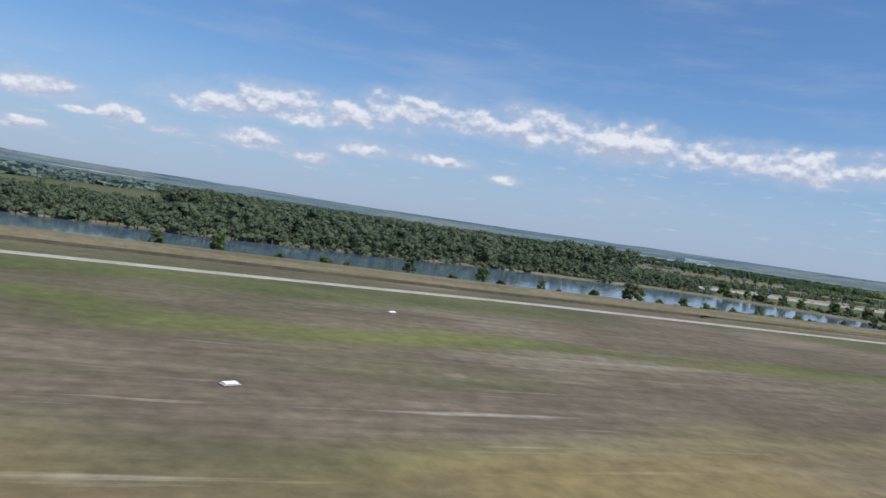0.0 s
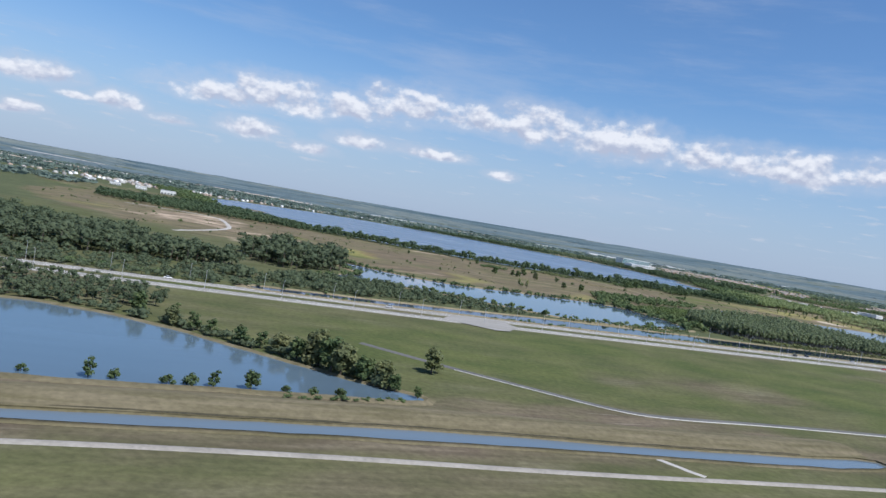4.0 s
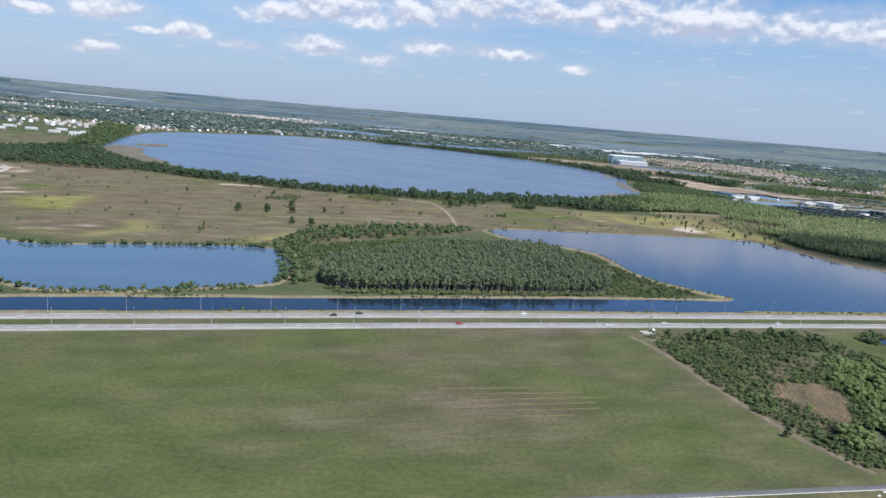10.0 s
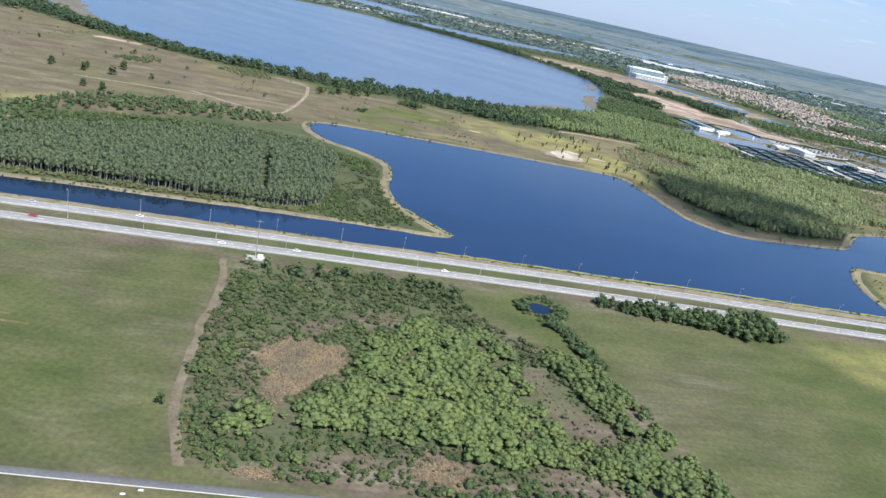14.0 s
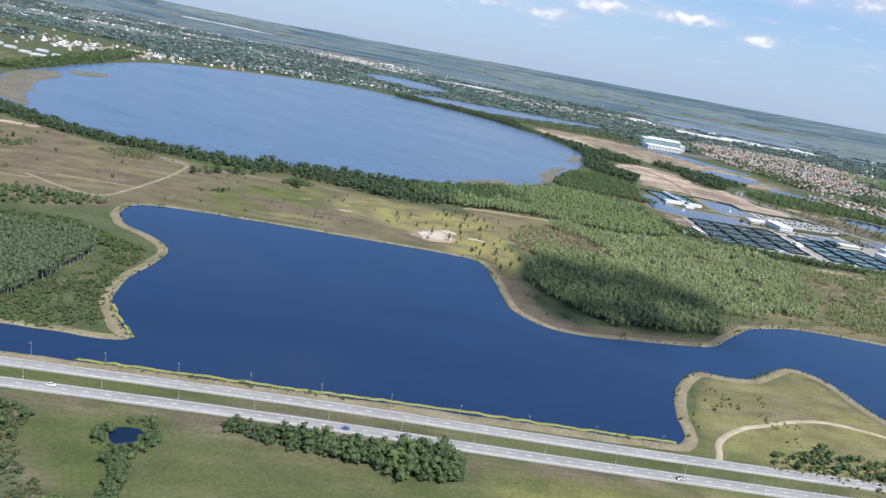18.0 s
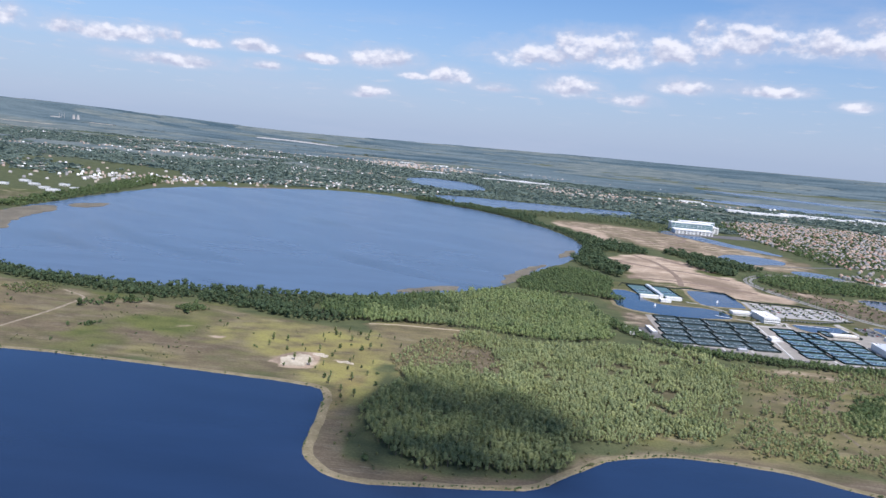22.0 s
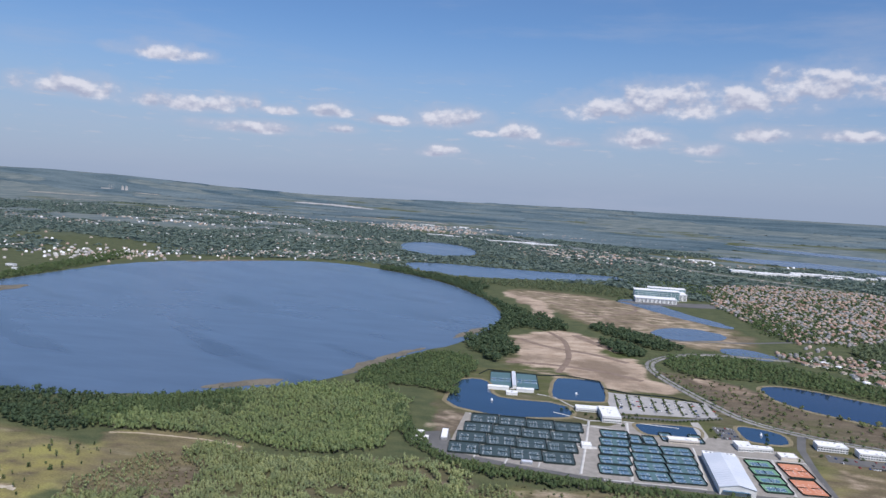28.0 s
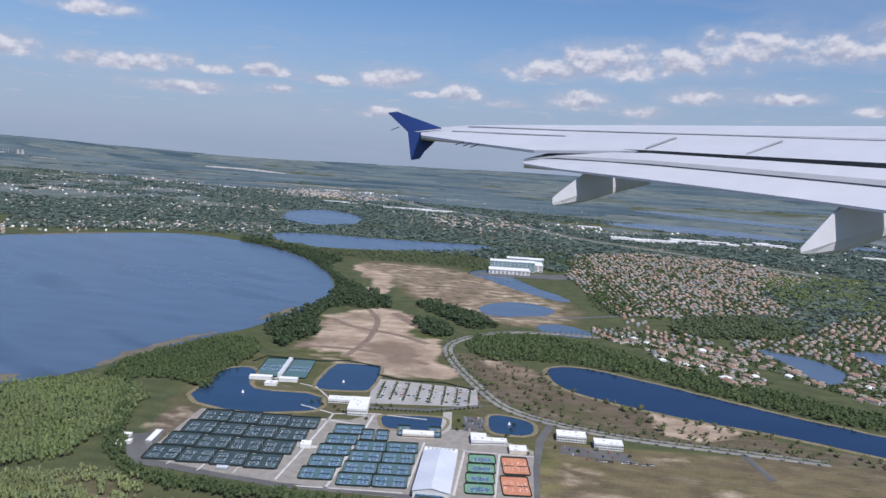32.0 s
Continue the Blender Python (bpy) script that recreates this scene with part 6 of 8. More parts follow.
paving("pavement", [(-3, -3), (84, 4), (100, 4), (112, -10), (125, -8), (153, 14), (181, 10), (222, 40), (221, 108), (154, 112), (80, 106), (30, 92), (-4, 80)], 0.06, TURFPATH, "pale paving between the tennis courts", "paving")
slate = court_pod(19.4, 20.1, 2, COURT_SLATE, COURT_SLATE_IN, "pair of slate-grey tennis courts inside dark fence screens")
for i in range(4):
    for j in range(4):
        place_pod(slate, 12.5 + i * 19.7 - j * 2.0, 9.8 + i * 1.6 + j * 20.5)
teal = court_pod(19.2, 15.5, 2, COURT_TEAL, COURT_BLUE, "pair of blue hard courts with teal surround")
for j in range(5):
    place_pod(teal, 103 - j * 0.9, 22 + j * 16.6)
for i in range(2):
    for j in range(4):
        place_pod(teal, 121.5 + i * 19.6, 47 + j * 15.6)
single = court_pod(8.4, 17.0, 1, COURT_TEAL, COURT_BLUE, "single blue hard court")
for a in (116, 125.5):
    place_pod(single, a, 29)
for a in (138, 158):
    place_pod(single, a, 19)
north = court_pod(18.5, 50.0, 3, COURT_TEAL, COURT_BLUE, "row of blue show courts beside a covered walkway")
for a in (13.5, 35.5):
    place_pod(north, a, -102)
green = court_pod(12.6, 16.0, 1, COURT_GREEN, COURT_BLUE, "green hard courts with blue playing areas")
for b in (57.5, 70.8, 84.1, 97.4):
    g = place_pod(green, 190.5, b, 90)
clay = court_pod(15.6, 24.0, 2, COURT_CLAY, COURT_CLAY, "orange-red clay tennis courts")
for b in (65, 91.5):
    place_pod(clay, 210.5, b)

# white walks
def walkway(line, half, label="white paved campus walk", mat=PATHWAY, z=0.13):
    p = densify(np.array([cxy(a, b) for a, b in line]), 2.5, False)
    return tagged(new("pavement", ribbon("pavement", p, [half, half, -half, -half], [0.02, z, z, 0.02], PALEWALK)), label, "path", kind="structure")


for line, half in (([(86, -6), (83, 45), (79, 98)], 0.9), ([(113, -8), (111, 50), (108, 105)], 1.1), ([(131, 36), (131, 100)], 0.7), ([(153, 36), (151, 100)], 0.8),
                   ([(179, 44), (177, 106)], 0.9), ([(200.5, 48), (199, 106)], 0.9), ([(0, 0), (59, 5), (84, 6), (110, 12)], 0.8), ([(0, 40), (80, 46.5)], 0.7),
                   ([(42, 2), (34, 92)], 0.6), ([(22.4, 0), (14.5, 86)], 0.5), ([(62, 3), (54, 93)], 0.5), ([(2, 19.5), (80, 26)], 0.5), ([(-2, 61), (76, 67)], 0.5),
                   ([(92, 40), (150, 41)], 0.6), ([(60, -20), (86, -6), (113, -10), (150, -4)], 0.8), ([(92, 104), (150, 106)], 0.7), ([(76, -36), (60, -60), (46, -66)], 0.7),
                   ([(80, 48), (60, 49)], 1.6), ([(78, 50), (90, 51)], 2.4), ([(179, 46), (222, 49)], 0.6), ([(24.5, -128), (24.5, -74)], 1.8)):
    walkway(line, half)
paving("road", [(-32, 50), (-8, 40), (2, 80), (46, 93), (82, 101), (110, 104.5), (157, 108), (223, 110), (223, 113), (157, 112), (82, 106), (44, 98), (-4, 87)], 0.10, ASPHALT, "grey service road round the courts", "road")
paving("road", [(232, -6), (238, -6), (229, 25), (225, 66), (223.5, 110), (220.5, 110), (221, 66), (224, 22)], 0.14, ASPHALT, "grey access road beside the clay courts", "road")
for i in range(3):
    for j in range(3):
        a, b = 22.3 + i * 19.7 - (j + 0.5) * 2.0, 20.0 + (i + 0.5) * 1.6 + j * 20.5
        paving("plaza", [(a - 2.0, b), (a - 1.2, b - 1.6), (a + 1.2, b - 1.6), (a + 2.0, b), (a + 1.2, b + 1.6), (a - 1.2, b + 1.6)], 0.25, PALEWALK, "small white paved plaza between courts", "paving")
# car park and drives
paving("car_park", [(100, -88), (181, -74), (184, -34), (104, -30)], 0.10, PARKING, "large grey asphalt car park", "car park")
paving("car_park", [(174, -14), (191, -12), (189, 12), (176, 14)], 0.12, ASPHALT, "small entrance car park", "car park")
paving("car_park", [(240, 28), (284, 38), (282, 50), (238, 42)], 0.10, ASPHALT, "car park in front of two white blocks", "car park")
paving("road", [(104, -24), (150, -25), (186, -40), (187, -35), (150, -20), (104, -19)], 0.14, ASPHALT, "two-lane campus drive", "road")
paving("road", [(160, -20), (166, -22), (168, 10), (162, 24), (156, 22), (161, 8)], 0.15, PATHWAY, "pale entrance drive", "road")
for k in range(8):
    a = 108 + k * 9.6
    paving("planting_strip", [(a, -82 + k * 1.5), (a + 1.3, -82 + k * 1.5), (a + 2.0, -40), (a + 0.7, -40)], 0.15, LAWN, "narrow planted strip between parking rows", "planting")


# buildings of the campus
def block(name, label, a, b, w, d, h, roof=ROOFWHITE, wall=WHITEWALL, parapet=0.25, bands=0, clutter=3, turn=0.0, seed=1):
    px, py = cxy(a, b)
    t = thing(name, label, "building")
    part("wall", box(w, d, h, (0, 0, 0.05)), wall, t)
    part("roof", box(w + 0.3, d + 0.3, 0.18, (0, 0, h + 0.05)), roof, t, "flat pale roof")
    bm = bmesh.new()
    for sx, sy, lx, ly in ((0, d / 2, w + 0.5, 0.25), (0, -d / 2, w + 0.5, 0.25), (w / 2, 0, 0.25, d), (-w / 2, 0, 0.25, d)):
        box(lx, ly, parapet, (sx, sy, h + 0.23), bm=bm)
    part("parapet", bm, wall, t)
    for k in range(bands):
        z = 0.6 + k * (h - 0.4) / max(bands, 1)
        for side in (-1, 1):
            n = max(2, int(w / 1.6))
            for i in range(n):
                part("window", box(w / n * 0.7, 0.08, 0.8, (-w / 2 + w / n * (i + 0.5), side * (d / 2 + 0.02), z)), GLASS, t)
    r = random.Random(seed)
    for k in range(clutter):
        part("rooftop_unit", box(r.uniform(0.6, 1.4), r.uniform(0.6, 1.2), r.uniform(0.3, 0.6), (r.uniform(-w * 0.35, w * 0.35), r.uniform(-d * 0.35, d * 0.35), h + 0.23), 0.05), STEEL, t, "grey rooftop air-conditioning unit")
    t.matrix_basis = pose(px, py, 0, 0, 0, C_TURN + turn)
    return t


block("clubhouse", "white two-storey clubhouse with a stepped flat roof", 101, -17, 13.5, 25, 4.4, bands=2, clutter=5, seed=2)
block("clubhouse_wing", "low white wing beside the clubhouse", 85, -31, 17, 8, 2.4, clutter=2, bands=1, seed=3)
block("entrance_pavilion", "white pavilion by the fountain pond", 187, 29, 10, 12, 2.8, clutter=4, bands=1, seed=4)
block("pavilion_wing", "low white pavilion wing", 198, 31, 14, 5.5, 2.2, clutter=3, bands=1, seed=5)
block("maintenance_block", "small cream service building beside the clay courts", 212, 42, 11, 9, 2.0, ROOFWHITE, STUCCO, clutter=2, seed=6)
block("court_pavilion", "white pavilion between the court blocks", 83, 51, 6, 6.5, 2.0, clutter=1, seed=7)
block("stand_building", "pale terrace building behind the single courts", 148, 26, 20, 7, 2.2, ROOFWHITE, STUCCO, clutter=3, bands=1, seed=8)
block("show_court_lounge", "white tented lounge at the show courts", 14, -72, 17, 5, 2.3, clutter=1, seed=9)
block("show_court_lounge", "white tented lounge at the show courts", 36, -70, 14, 5, 2.3, clutter=1, seed=10)
block("show_court_entrance", "low white entrance building of the show courts", 26, -60, 9, 7, 1.8, clutter=2, seed=11)
block("covered_walk", "long white roof between the show courts", 24.5, -100, 3.0, 46, 2.6, METALROOF, WHITEWALL, clutter=0, seed=12)
block("residence_block", "white flat-roofed two-storey residence", 247, 17.5, 19, 10, 3.6, bands=2, clutter=5, turn=-6, seed=13)
block("residence_block", "white flat-roofed two-storey residence", 270, 28, 18, 9, 3.6, bands=2, clutter=5, turn=-6, seed=14)
block("shed", "long white maintenance shed", -9, 51, 4, 18, 1.6, ROOFWHITE, STEEL, clutter=0, seed=15)
block("shed", "small white shed on the service yard", -22, 60, 8, 4, 1.5, clutter=0, seed=16)
block("shed", "white container beside the service road", -24, 66, 7, 2.5, 1.4, clutter=0, seed=17)
block("shed", "small white storage shed on the yard", -26, 50, 6, 3, 1.4, clutter=0, seed=18)
block("court_kiosk", "grey viewing shelter below the slate courts", 47, 89, 6.5, 3.5, 1.4, METALROOF, STEEL, clutter=0, seed=19)

# indoor hall with a shallow gabled roof
hall = thing("indoor_tennis_hall", "large white indoor tennis hall with a pale metal gable roof", "building")
part("wall", box(19.5, 58, 4.4, (0, 0, 0.05)), WHITEWALL, hall)
for side in (-1, 1):
    bm = bmesh.new()
    prof = [(0, 6.6), (side * 10.2, 4.5), (side * 10.2, 4.3), (0, 6.4)]
    lo = [bm.verts.new((x, -29.4, z)) for x, z in prof]
    hi = [bm.verts.new((x, 24.0, z)) for x, z in prof]
    for i in range(4):
        bm.faces.new((lo[i], lo[(i + 1) % 4], hi[(i + 1) % 4], hi[i]))
    bm.faces.new(lo[::-1])
    bm.faces.new(hi)
    bmesh.ops.recalc_face_normals(bm, faces=bm.faces)
    part("roof_slope", bm, METALROOF, hall, "pale blue-grey metal roof slope")
    for k in range(17):
        bm = bmesh.new()
        y = -28.5 + k * 3.25
        rod(0.05, 0.05, (side * 0.1, y, 6.62), (side * 10.2, y, 4.52), 4, bm)
        part("roof_seam", bm, METALROOF, hall)
for y in (-29.0, 24.0):
    bm = bmesh.new()
    v = [bm.verts.new(p) for p in ((-9.75, y, 4.3), (9.75, y, 4.3), (0, y, 6.45))]
    bm.faces.new(v)
    part("gable", bm, WHITEWALL, hall)
part("flat_roof", box(20, 5, 0.4, (0, 26.6, 4.4)), ROOFWHITE, hall, "white flat roof over the entrance end")
for k in range(7):
    part("rooftop_unit", box(1.4, 1.2, 0.7, (-7.5 + k * 2.5, 26.6, 4.8), 0.08), STEEL, hall, "grey rooftop unit")
part("door", box(2.2, 0.1, 2.2, (6, -29.1, 0.1)), GLASS, hall, "dark roller door")
part("canopy", box(14, 1.4, 0.2, (-1, -29.8, 2.6)), COURT_BLUE, hall, "blue entrance canopy")
hx, hy = cxy(165.5, 83)
hall.matrix_basis = pose(hx, hy, 0, 0, 0, math.degrees(math.atan2(-E2[1], -E2[0])) - 90)

# ---- highway furniture and vehicles ----
def along(line, spacing, offset, start=0.0):
    """Places and headings at even steps along a line, shifted to its left."""
    p = np.asarray(line)
    seg = np.hypot(*np.diff(p, axis=0).T)
    s = np.concatenate([[0], np.cumsum(seg)])
    out = []
    for d in np.arange(start, s[-1], spacing):
        i = min(int(np.searchsorted(s, d, side="right")) - 1, len(seg) - 1)
        k = (d - s[i]) / seg[i]
        q, t = p[i] + (p[i + 1] - p[i]) * k, (p[i + 1] - p[i]) / seg[i]
        out.append((q[0] - t[1] * offset, q[1] + t[0] * offset, math.degrees(math.atan2(t[1], t[0]))))
    return out


def street_lamp():
    t = thing("street_lamp", "tall grey highway lamp on a concrete base", "street lamp", "highway lamps")
    part("base", box(0.35, 0.35, 0.25, (0, 0, 0), 0.04), PATHWAY, t)
    part("pole", rod(0.075, 0.045, (0, 0, 0.2), (0, 0, 5.0), 8), STEEL, t)
    arm = part("arm", rod(0.035, 0.03, (0, 0, 4.95), (0, -1.15, 5.15), 6), STEEL, t)
    part("lamp_head", box(0.22, 0.5, 0.1, (0, -1.3, 5.1), 0.03), STEEL, arm, "flat grey lamp head")
    return t


lamp = street_lamp()
spots = [(x, y, a) for x, y, a in along(FAR_LANES, 21.4, 4.3, 10) if -330 < x < 640] + [(x, y, a) for x, y, a in along(NEAR_LANES, 21.4, 3.6, 14) if -330 < x < 640]
lamp.matrix_basis = pose(spots[0][0], spots[0][1], 0, 0, 0, spots[0][2])
for x, y, a in spots[1:]:
    put_copy(lamp, x, y, a)


def dashes(line, offset, dash, gap, half, label, lo=-330, hi=640):
    bm = bmesh.new()
    for x, y, a in along(line, dash + gap, offset):
        if lo < x < hi:
            r = bmesh.ops.create_cube(bm, size=1.0, matrix=pose(x, y, 0.21, 0, 0, a) @ Matrix.Diagonal((dash, half * 2, 0.012, 1)))
    me = bpy.data.meshes.new("lane_marking")
    bm.to_mesh(me)
    bm.free()
    me.materials.append(LINEPAINT)
    return tagged(new("lane_marking", me), label, "marking", kind="structure")


for line in (NEAR_LANES, FAR_LANES):
    dashes(line, 0, 1.5, 4.5, 0.07, "broken white lane line")
    for off in (1.95, -1.95):
        tagged(new("lane_marking", ribbon("lane_marking", densify(line, 4, False) , [off + 0.06, off - 0.06], [0.195, 0.195], LINEPAINT)), "white edge line", "marking", kind="structure")

PAINTS = {n: mottled(n + "_car_paint", c, tuple(v * 1.05 for v in c), 1.0, 0.25, 0.6, amount=0.05) for n, c in
          (("white", (0.75, 0.75, 0.75)), ("silver", (0.45, 0.46, 0.48)), ("black", (0.025, 0.025, 0.03)), ("red", (0.38, 0.03, 0.03)), ("blue", (0.05, 0.10, 0.26)))}


def car(paint, label):
    t = thing("car", label, "car")
    body = box(2.3, 0.9, 0.36, (0, 0, 0.14), 0.06)
    part("body", body, PAINTS[paint], t)
    cab = part("cabin", box(1.25, 0.8, 0.32, (-0.1, 0, 0.5), 0.04, 0.78), GLASS, t, "dark glazed cabin")
    part("roof", box(0.9, 0.62, 0.03, (-0.1, 0, 0.815), 0.01), PAINTS[paint], cab)
    for sx in (-0.72, 0.72):
        for sy in (-0.42, 0.42):
            w = part("wheel", rod(0.16, 0.16, (sx, sy - 0.06, 0.16), (sx, sy + 0.06, 0.16), 10), RUBBER, t)
            part("rim", rod(0.09, 0.09, (sx, sy - 0.065, 0.16), (sx, sy + 0.065, 0.16), 8), STEEL, w)
    for sy in (-0.3, 0.3):
        part("headlight", box(0.04, 0.16, 0.08, (1.15, sy, 0.36)), WHITEPAINT, t)
        part("tail_light", box(0.04, 0.16, 0.08, (-1.15, sy, 0.36)), TERRACOTTA, t)
    return t


cars = {c: car(c, f"{c} passenger car with dark windows") for c in PAINTS}
road_cars = [("white", NEAR_LANES, 1, 223), ("black", NEAR_LANES, -1, 393), ("black", FAR_LANES, 1, 74), ("white", NEAR_LANES, 1, 178), ("black", FAR_LANES, -1, 66), ("silver", FAR_LANES, 1, 99),
             ("white", NEAR_LANES, -1, 157), ("white", FAR_LANES, 1, -157), ("silver", FAR_LANES, -1, -95), ("white", FAR_LANES, 1, 128), ("red", NEAR_LANES, 1, 107), ("blue", NEAR_LANES, -1, 300)]
used_cars = set()
for c, line, side, x in road_cars:
    k = int(np.argmin(np.abs(line[:, 0] - x)))
    k = min(k, len(line) - 2)
    t = line[k + 1] - line[k]
    t /= np.hypot(*t)
    a = math.degrees(math.atan2(t[1], t[0])) + (180 if side < 0 else 0)
    y = line[k, 1] + (x - line[k, 0]) * t[1] / t[0]
    px, py = x - t[1] * side * 0.95, y + t[0] * side * 0.95
    if c not in used_cars:
        used_cars.add(c)
        cars[c].matrix_basis = pose(px, py, 0.20, 0, 0, a)
    else:
        put_copy(cars[c], px, py, a, 0.20)
r = random.Random(12)
for k in range(8):
    for j in range(9):
        if r.random() < 0.28:
            px, py = cxy(110.5 + k * 9.6 + r.choice((0.8, 5.6)), -80 + k * 1.2 + j * 4.6)
            put_copy(cars[r.choice(list(PAINTS))], px, py, C_TURN, 0.11)
for a0, a1, b0, b1, n in ((176, 189, -11, 11, 18), (242, 281, 31, 46, 12)):
    for k in range(n):
        a, b = a0 + (a1 - a0) * ((k * 0.37) % 1), b0 + (b1 - b0) * (k % 5) / 4.0
        px, py = cxy(a, b + (a - a0) * (0.22 if a0 > 230 else 0))
        put_copy(cars[r.choice(list(PAINTS))], px, py, C_TURN + 90, 0.11)

# white kerb beside the perimeter road, marker boards, cabinet by the highway
p = densify(FENCE_ROAD, 3, False)
p = p[(p[:, 0] > -78) & (p[:, 0] < 282)]
tagged(new("kerb", ribbon("kerb", p, [-0.98, -0.98, -1.12, -1.12], [0.02, 0.14, 0.14, 0.02], PALEWALK)), "white painted kerb along the perimeter road", "kerb", kind="structure")


def marker_board():
    t = thing("marker_board", "small white airfield marker block on the grass", "airfield marker", "airfield markers")
    part("slab", box(0.9, 0.5, 0.05, (0, 0, 0.0), 0.01), PATHWAY, t)
    part("housing", box(0.7, 0.36, 0.08, (0, 0, 0.05), 0.02), WHITEPAINT, t)
    return t


mb = marker_board()
for k, (x, y) in enumerate(((199, 180), (197, 178), (266, 202), (-233, -59), (-228, -25), (-6, 108))):
    if k == 0:
        mb.matrix_basis = pose(x, y, 0.02, 0, 0, 20)
    else:
        put_copy(mb, x, y, 20 + 9 * k, 0.02)
gantry = thing("power_mast", "slender grey mast on a concrete pad beside the highway", "mast")
part("pad", box(5.5, 3.5, 0.3, (0, 0, 0.0), 0.05), PATHWAY, gantry, "pale concrete pad")
part("mast", rod(0.12, 0.06, (0, 0, 0.3), (0, 0, 12.5), 8), STEEL, gantry)
part("cabinet", box(1.6, 0.9, 1.1, (1.4, 0, 0.3), 0.05), WHITEPAINT, gantry, "white equipment cabinet")
part("crossarm", rod(0.05, 0.05, (-1.3, 0, 11.9), (1.3, 0, 11.9), 6), STEEL, gantry)
gantry.matrix_basis = pose(170, 281.5, 0, 0, 0, 21)

# lesser tracks
def track(line, half, mat, label, z=0.05):
    q = ragged(densify(smooth(line, False, 2), 2.0, False), 0.5, 0.15, False)
    return tagged(new("track", ribbon("track", q, [half, half * 0.8, -half * 0.8, -half], [0.0, z, z, 0.0], mat)), label, "track", kind="structure")


track(pts("163,275 167.5,267 171,259 175,248 177.5,237 181.5,228 184.5,218 190,205 194,198 201,188"), 1.0, DIRTPATH, "eroded sandy ditch path beside the thicket")
HEATHTRACK = mottled("pale_heath_track", (0.20, 0.165, 0.115), (0.30, 0.255, 0.185), 0.15, 0.95, amount=0.4)
CULVERT = pts("-46.5,78.5 -43,75 -41,73 -39,71.5")
track(CULVERT, 0.55, PATHWAY, "short pale path over the ditch", 0.07)
track(pts("31,484 60,478 89,476 84,510 73,558 60,590"), 1.1, HEATHTRACK, "pale sandy track across the heath", 0.06)
track(pts("60,590 50,593 33,595"), 0.9, HEATHTRACK, "pale sandy track across the heath", 0.06)
track(pts("41,496 62,505 82,511"), 0.8, HEATHTRACK, "faint sandy track across the heath", 0.06)
SWATH = mottled("tan_mown_grass", (0.105, 0.098, 0.040), (0.15, 0.128, 0.062), 0.12, 0.95, amount=0.5)
for k in range(6):
    x, y, n = 106 + 3.0 * k, 208.0 - 2.6 * k, (26, 33, 36, 30, 28, 18)[k]
    track([(x + n * f, y + 0.36 * n * f) for f in (0.0, 0.5, 1.0)], 0.42, SWATH, "dried swath of mown grass", 0.05)
track(pts("-20,450 20,470 40,480"), 1.0, HEATHTRACK, "pale sandy track across the heath", 0.06)
track(pts("406,386 405,403 411,417 421,428 438,445 452,451 480,450"), 1.1, SANDTRACK, "pale curving track on the scrubby point", 0.12)
track(pts("530,630 521,648 513,667 514,688 528,733 529,759 528,772"), 1.0, DIRTPATH, "sandy track through the pines", 0.06)
track(pts("529,759 564,771 603,787 640,800"), 1.0, DIRTPATH, "sandy track through the pines", 0.06)
track(pts("238,665 250,674 272,684 302,696 318,697"), 1.0, SANDTRACK, "sandy firebreak along the woods", 0.06)
track(pts("-224,360 -219,420 -222,460 -240,512 -258,557 -273,574 -296,579 -340,566"), 1.6, PATHWAY, "pale curving road on the far heath", 0.08)
# junction apron
tagged(new("pavement", flat_polygon("pavement", np.array(pts("-78,191.5 -61,186 -57,189 -53,201 -60,211 -74,205.5")), 0.22, CONCRETE)), "pale concrete junction apron of the highway", "road", kind="structure")
# boulevard and its palms
BOULEVARD = smooth(pts("640,1262 582,1228 520,1206 486,1186 462,1150 454,1098 483,1051 534,995 564,966 599,957 651,957 720,976 775,990"), False, 2)
road("road", BOULEVARD, 4.2, ROADGREY, "divided grey boulevard lined with palms")
tagged(new("median", ribbon("median", densify(BOULEVARD, 4, False), [0.9, 0.8, -0.8, -0.9], [0.1, 0.3, 0.3, 0.1], LAWN)), "planted boulevard median", "median", kind="structure")
road("road", smooth([cxy(357, 27), cxy(360, 45), cxy(364, 66)], False, 2), 2.5, ASPHALT, "short grey cul-de-sac on the brown field")
road("road", EXPRESSWAY, 5.0, ROADGREY, "far pale expressway")
road("road", smooth(pts("430,1230 520,1290 560,1340 640,1420 760,1520 900,1640"), False, 2), 2.6, ASPHALT, "grey suburban road")

# yellow-green weed along the lake's highway shore
WEED = mottled("yellow_green_water_weed", (0.20, 0.21, 0.05), (0.28, 0.27, 0.09), 0.3, 0.9, amount=0.4)
edge = densify(np.array(pts("216,328 245,339 280,352.5 332,372.5 360,382 392,394")), 1.5, False)
tagged(new("water_weed", ribbon("water_weed", ragged(edge, 0.9, 0.25, False), [0.9, -0.6], [0.16, 0.18], WEED)), "yellow-green weed fringe at the water's edge", "weed", kind="stuff")
spit = densify(np.array(pts("150,321.5 185,336.5 203,343.5 216,349 217.5,350.5 205,359 194,368")), 1.5, False)
tagged(new("water_weed", ribbon("water_weed", ragged(spit, 0.6, 0.25, False), [0.6, -0.5], [0.2, 0.22], WEED)), "yellow-green weed fringe at the water's edge", "weed", kind="stuff")

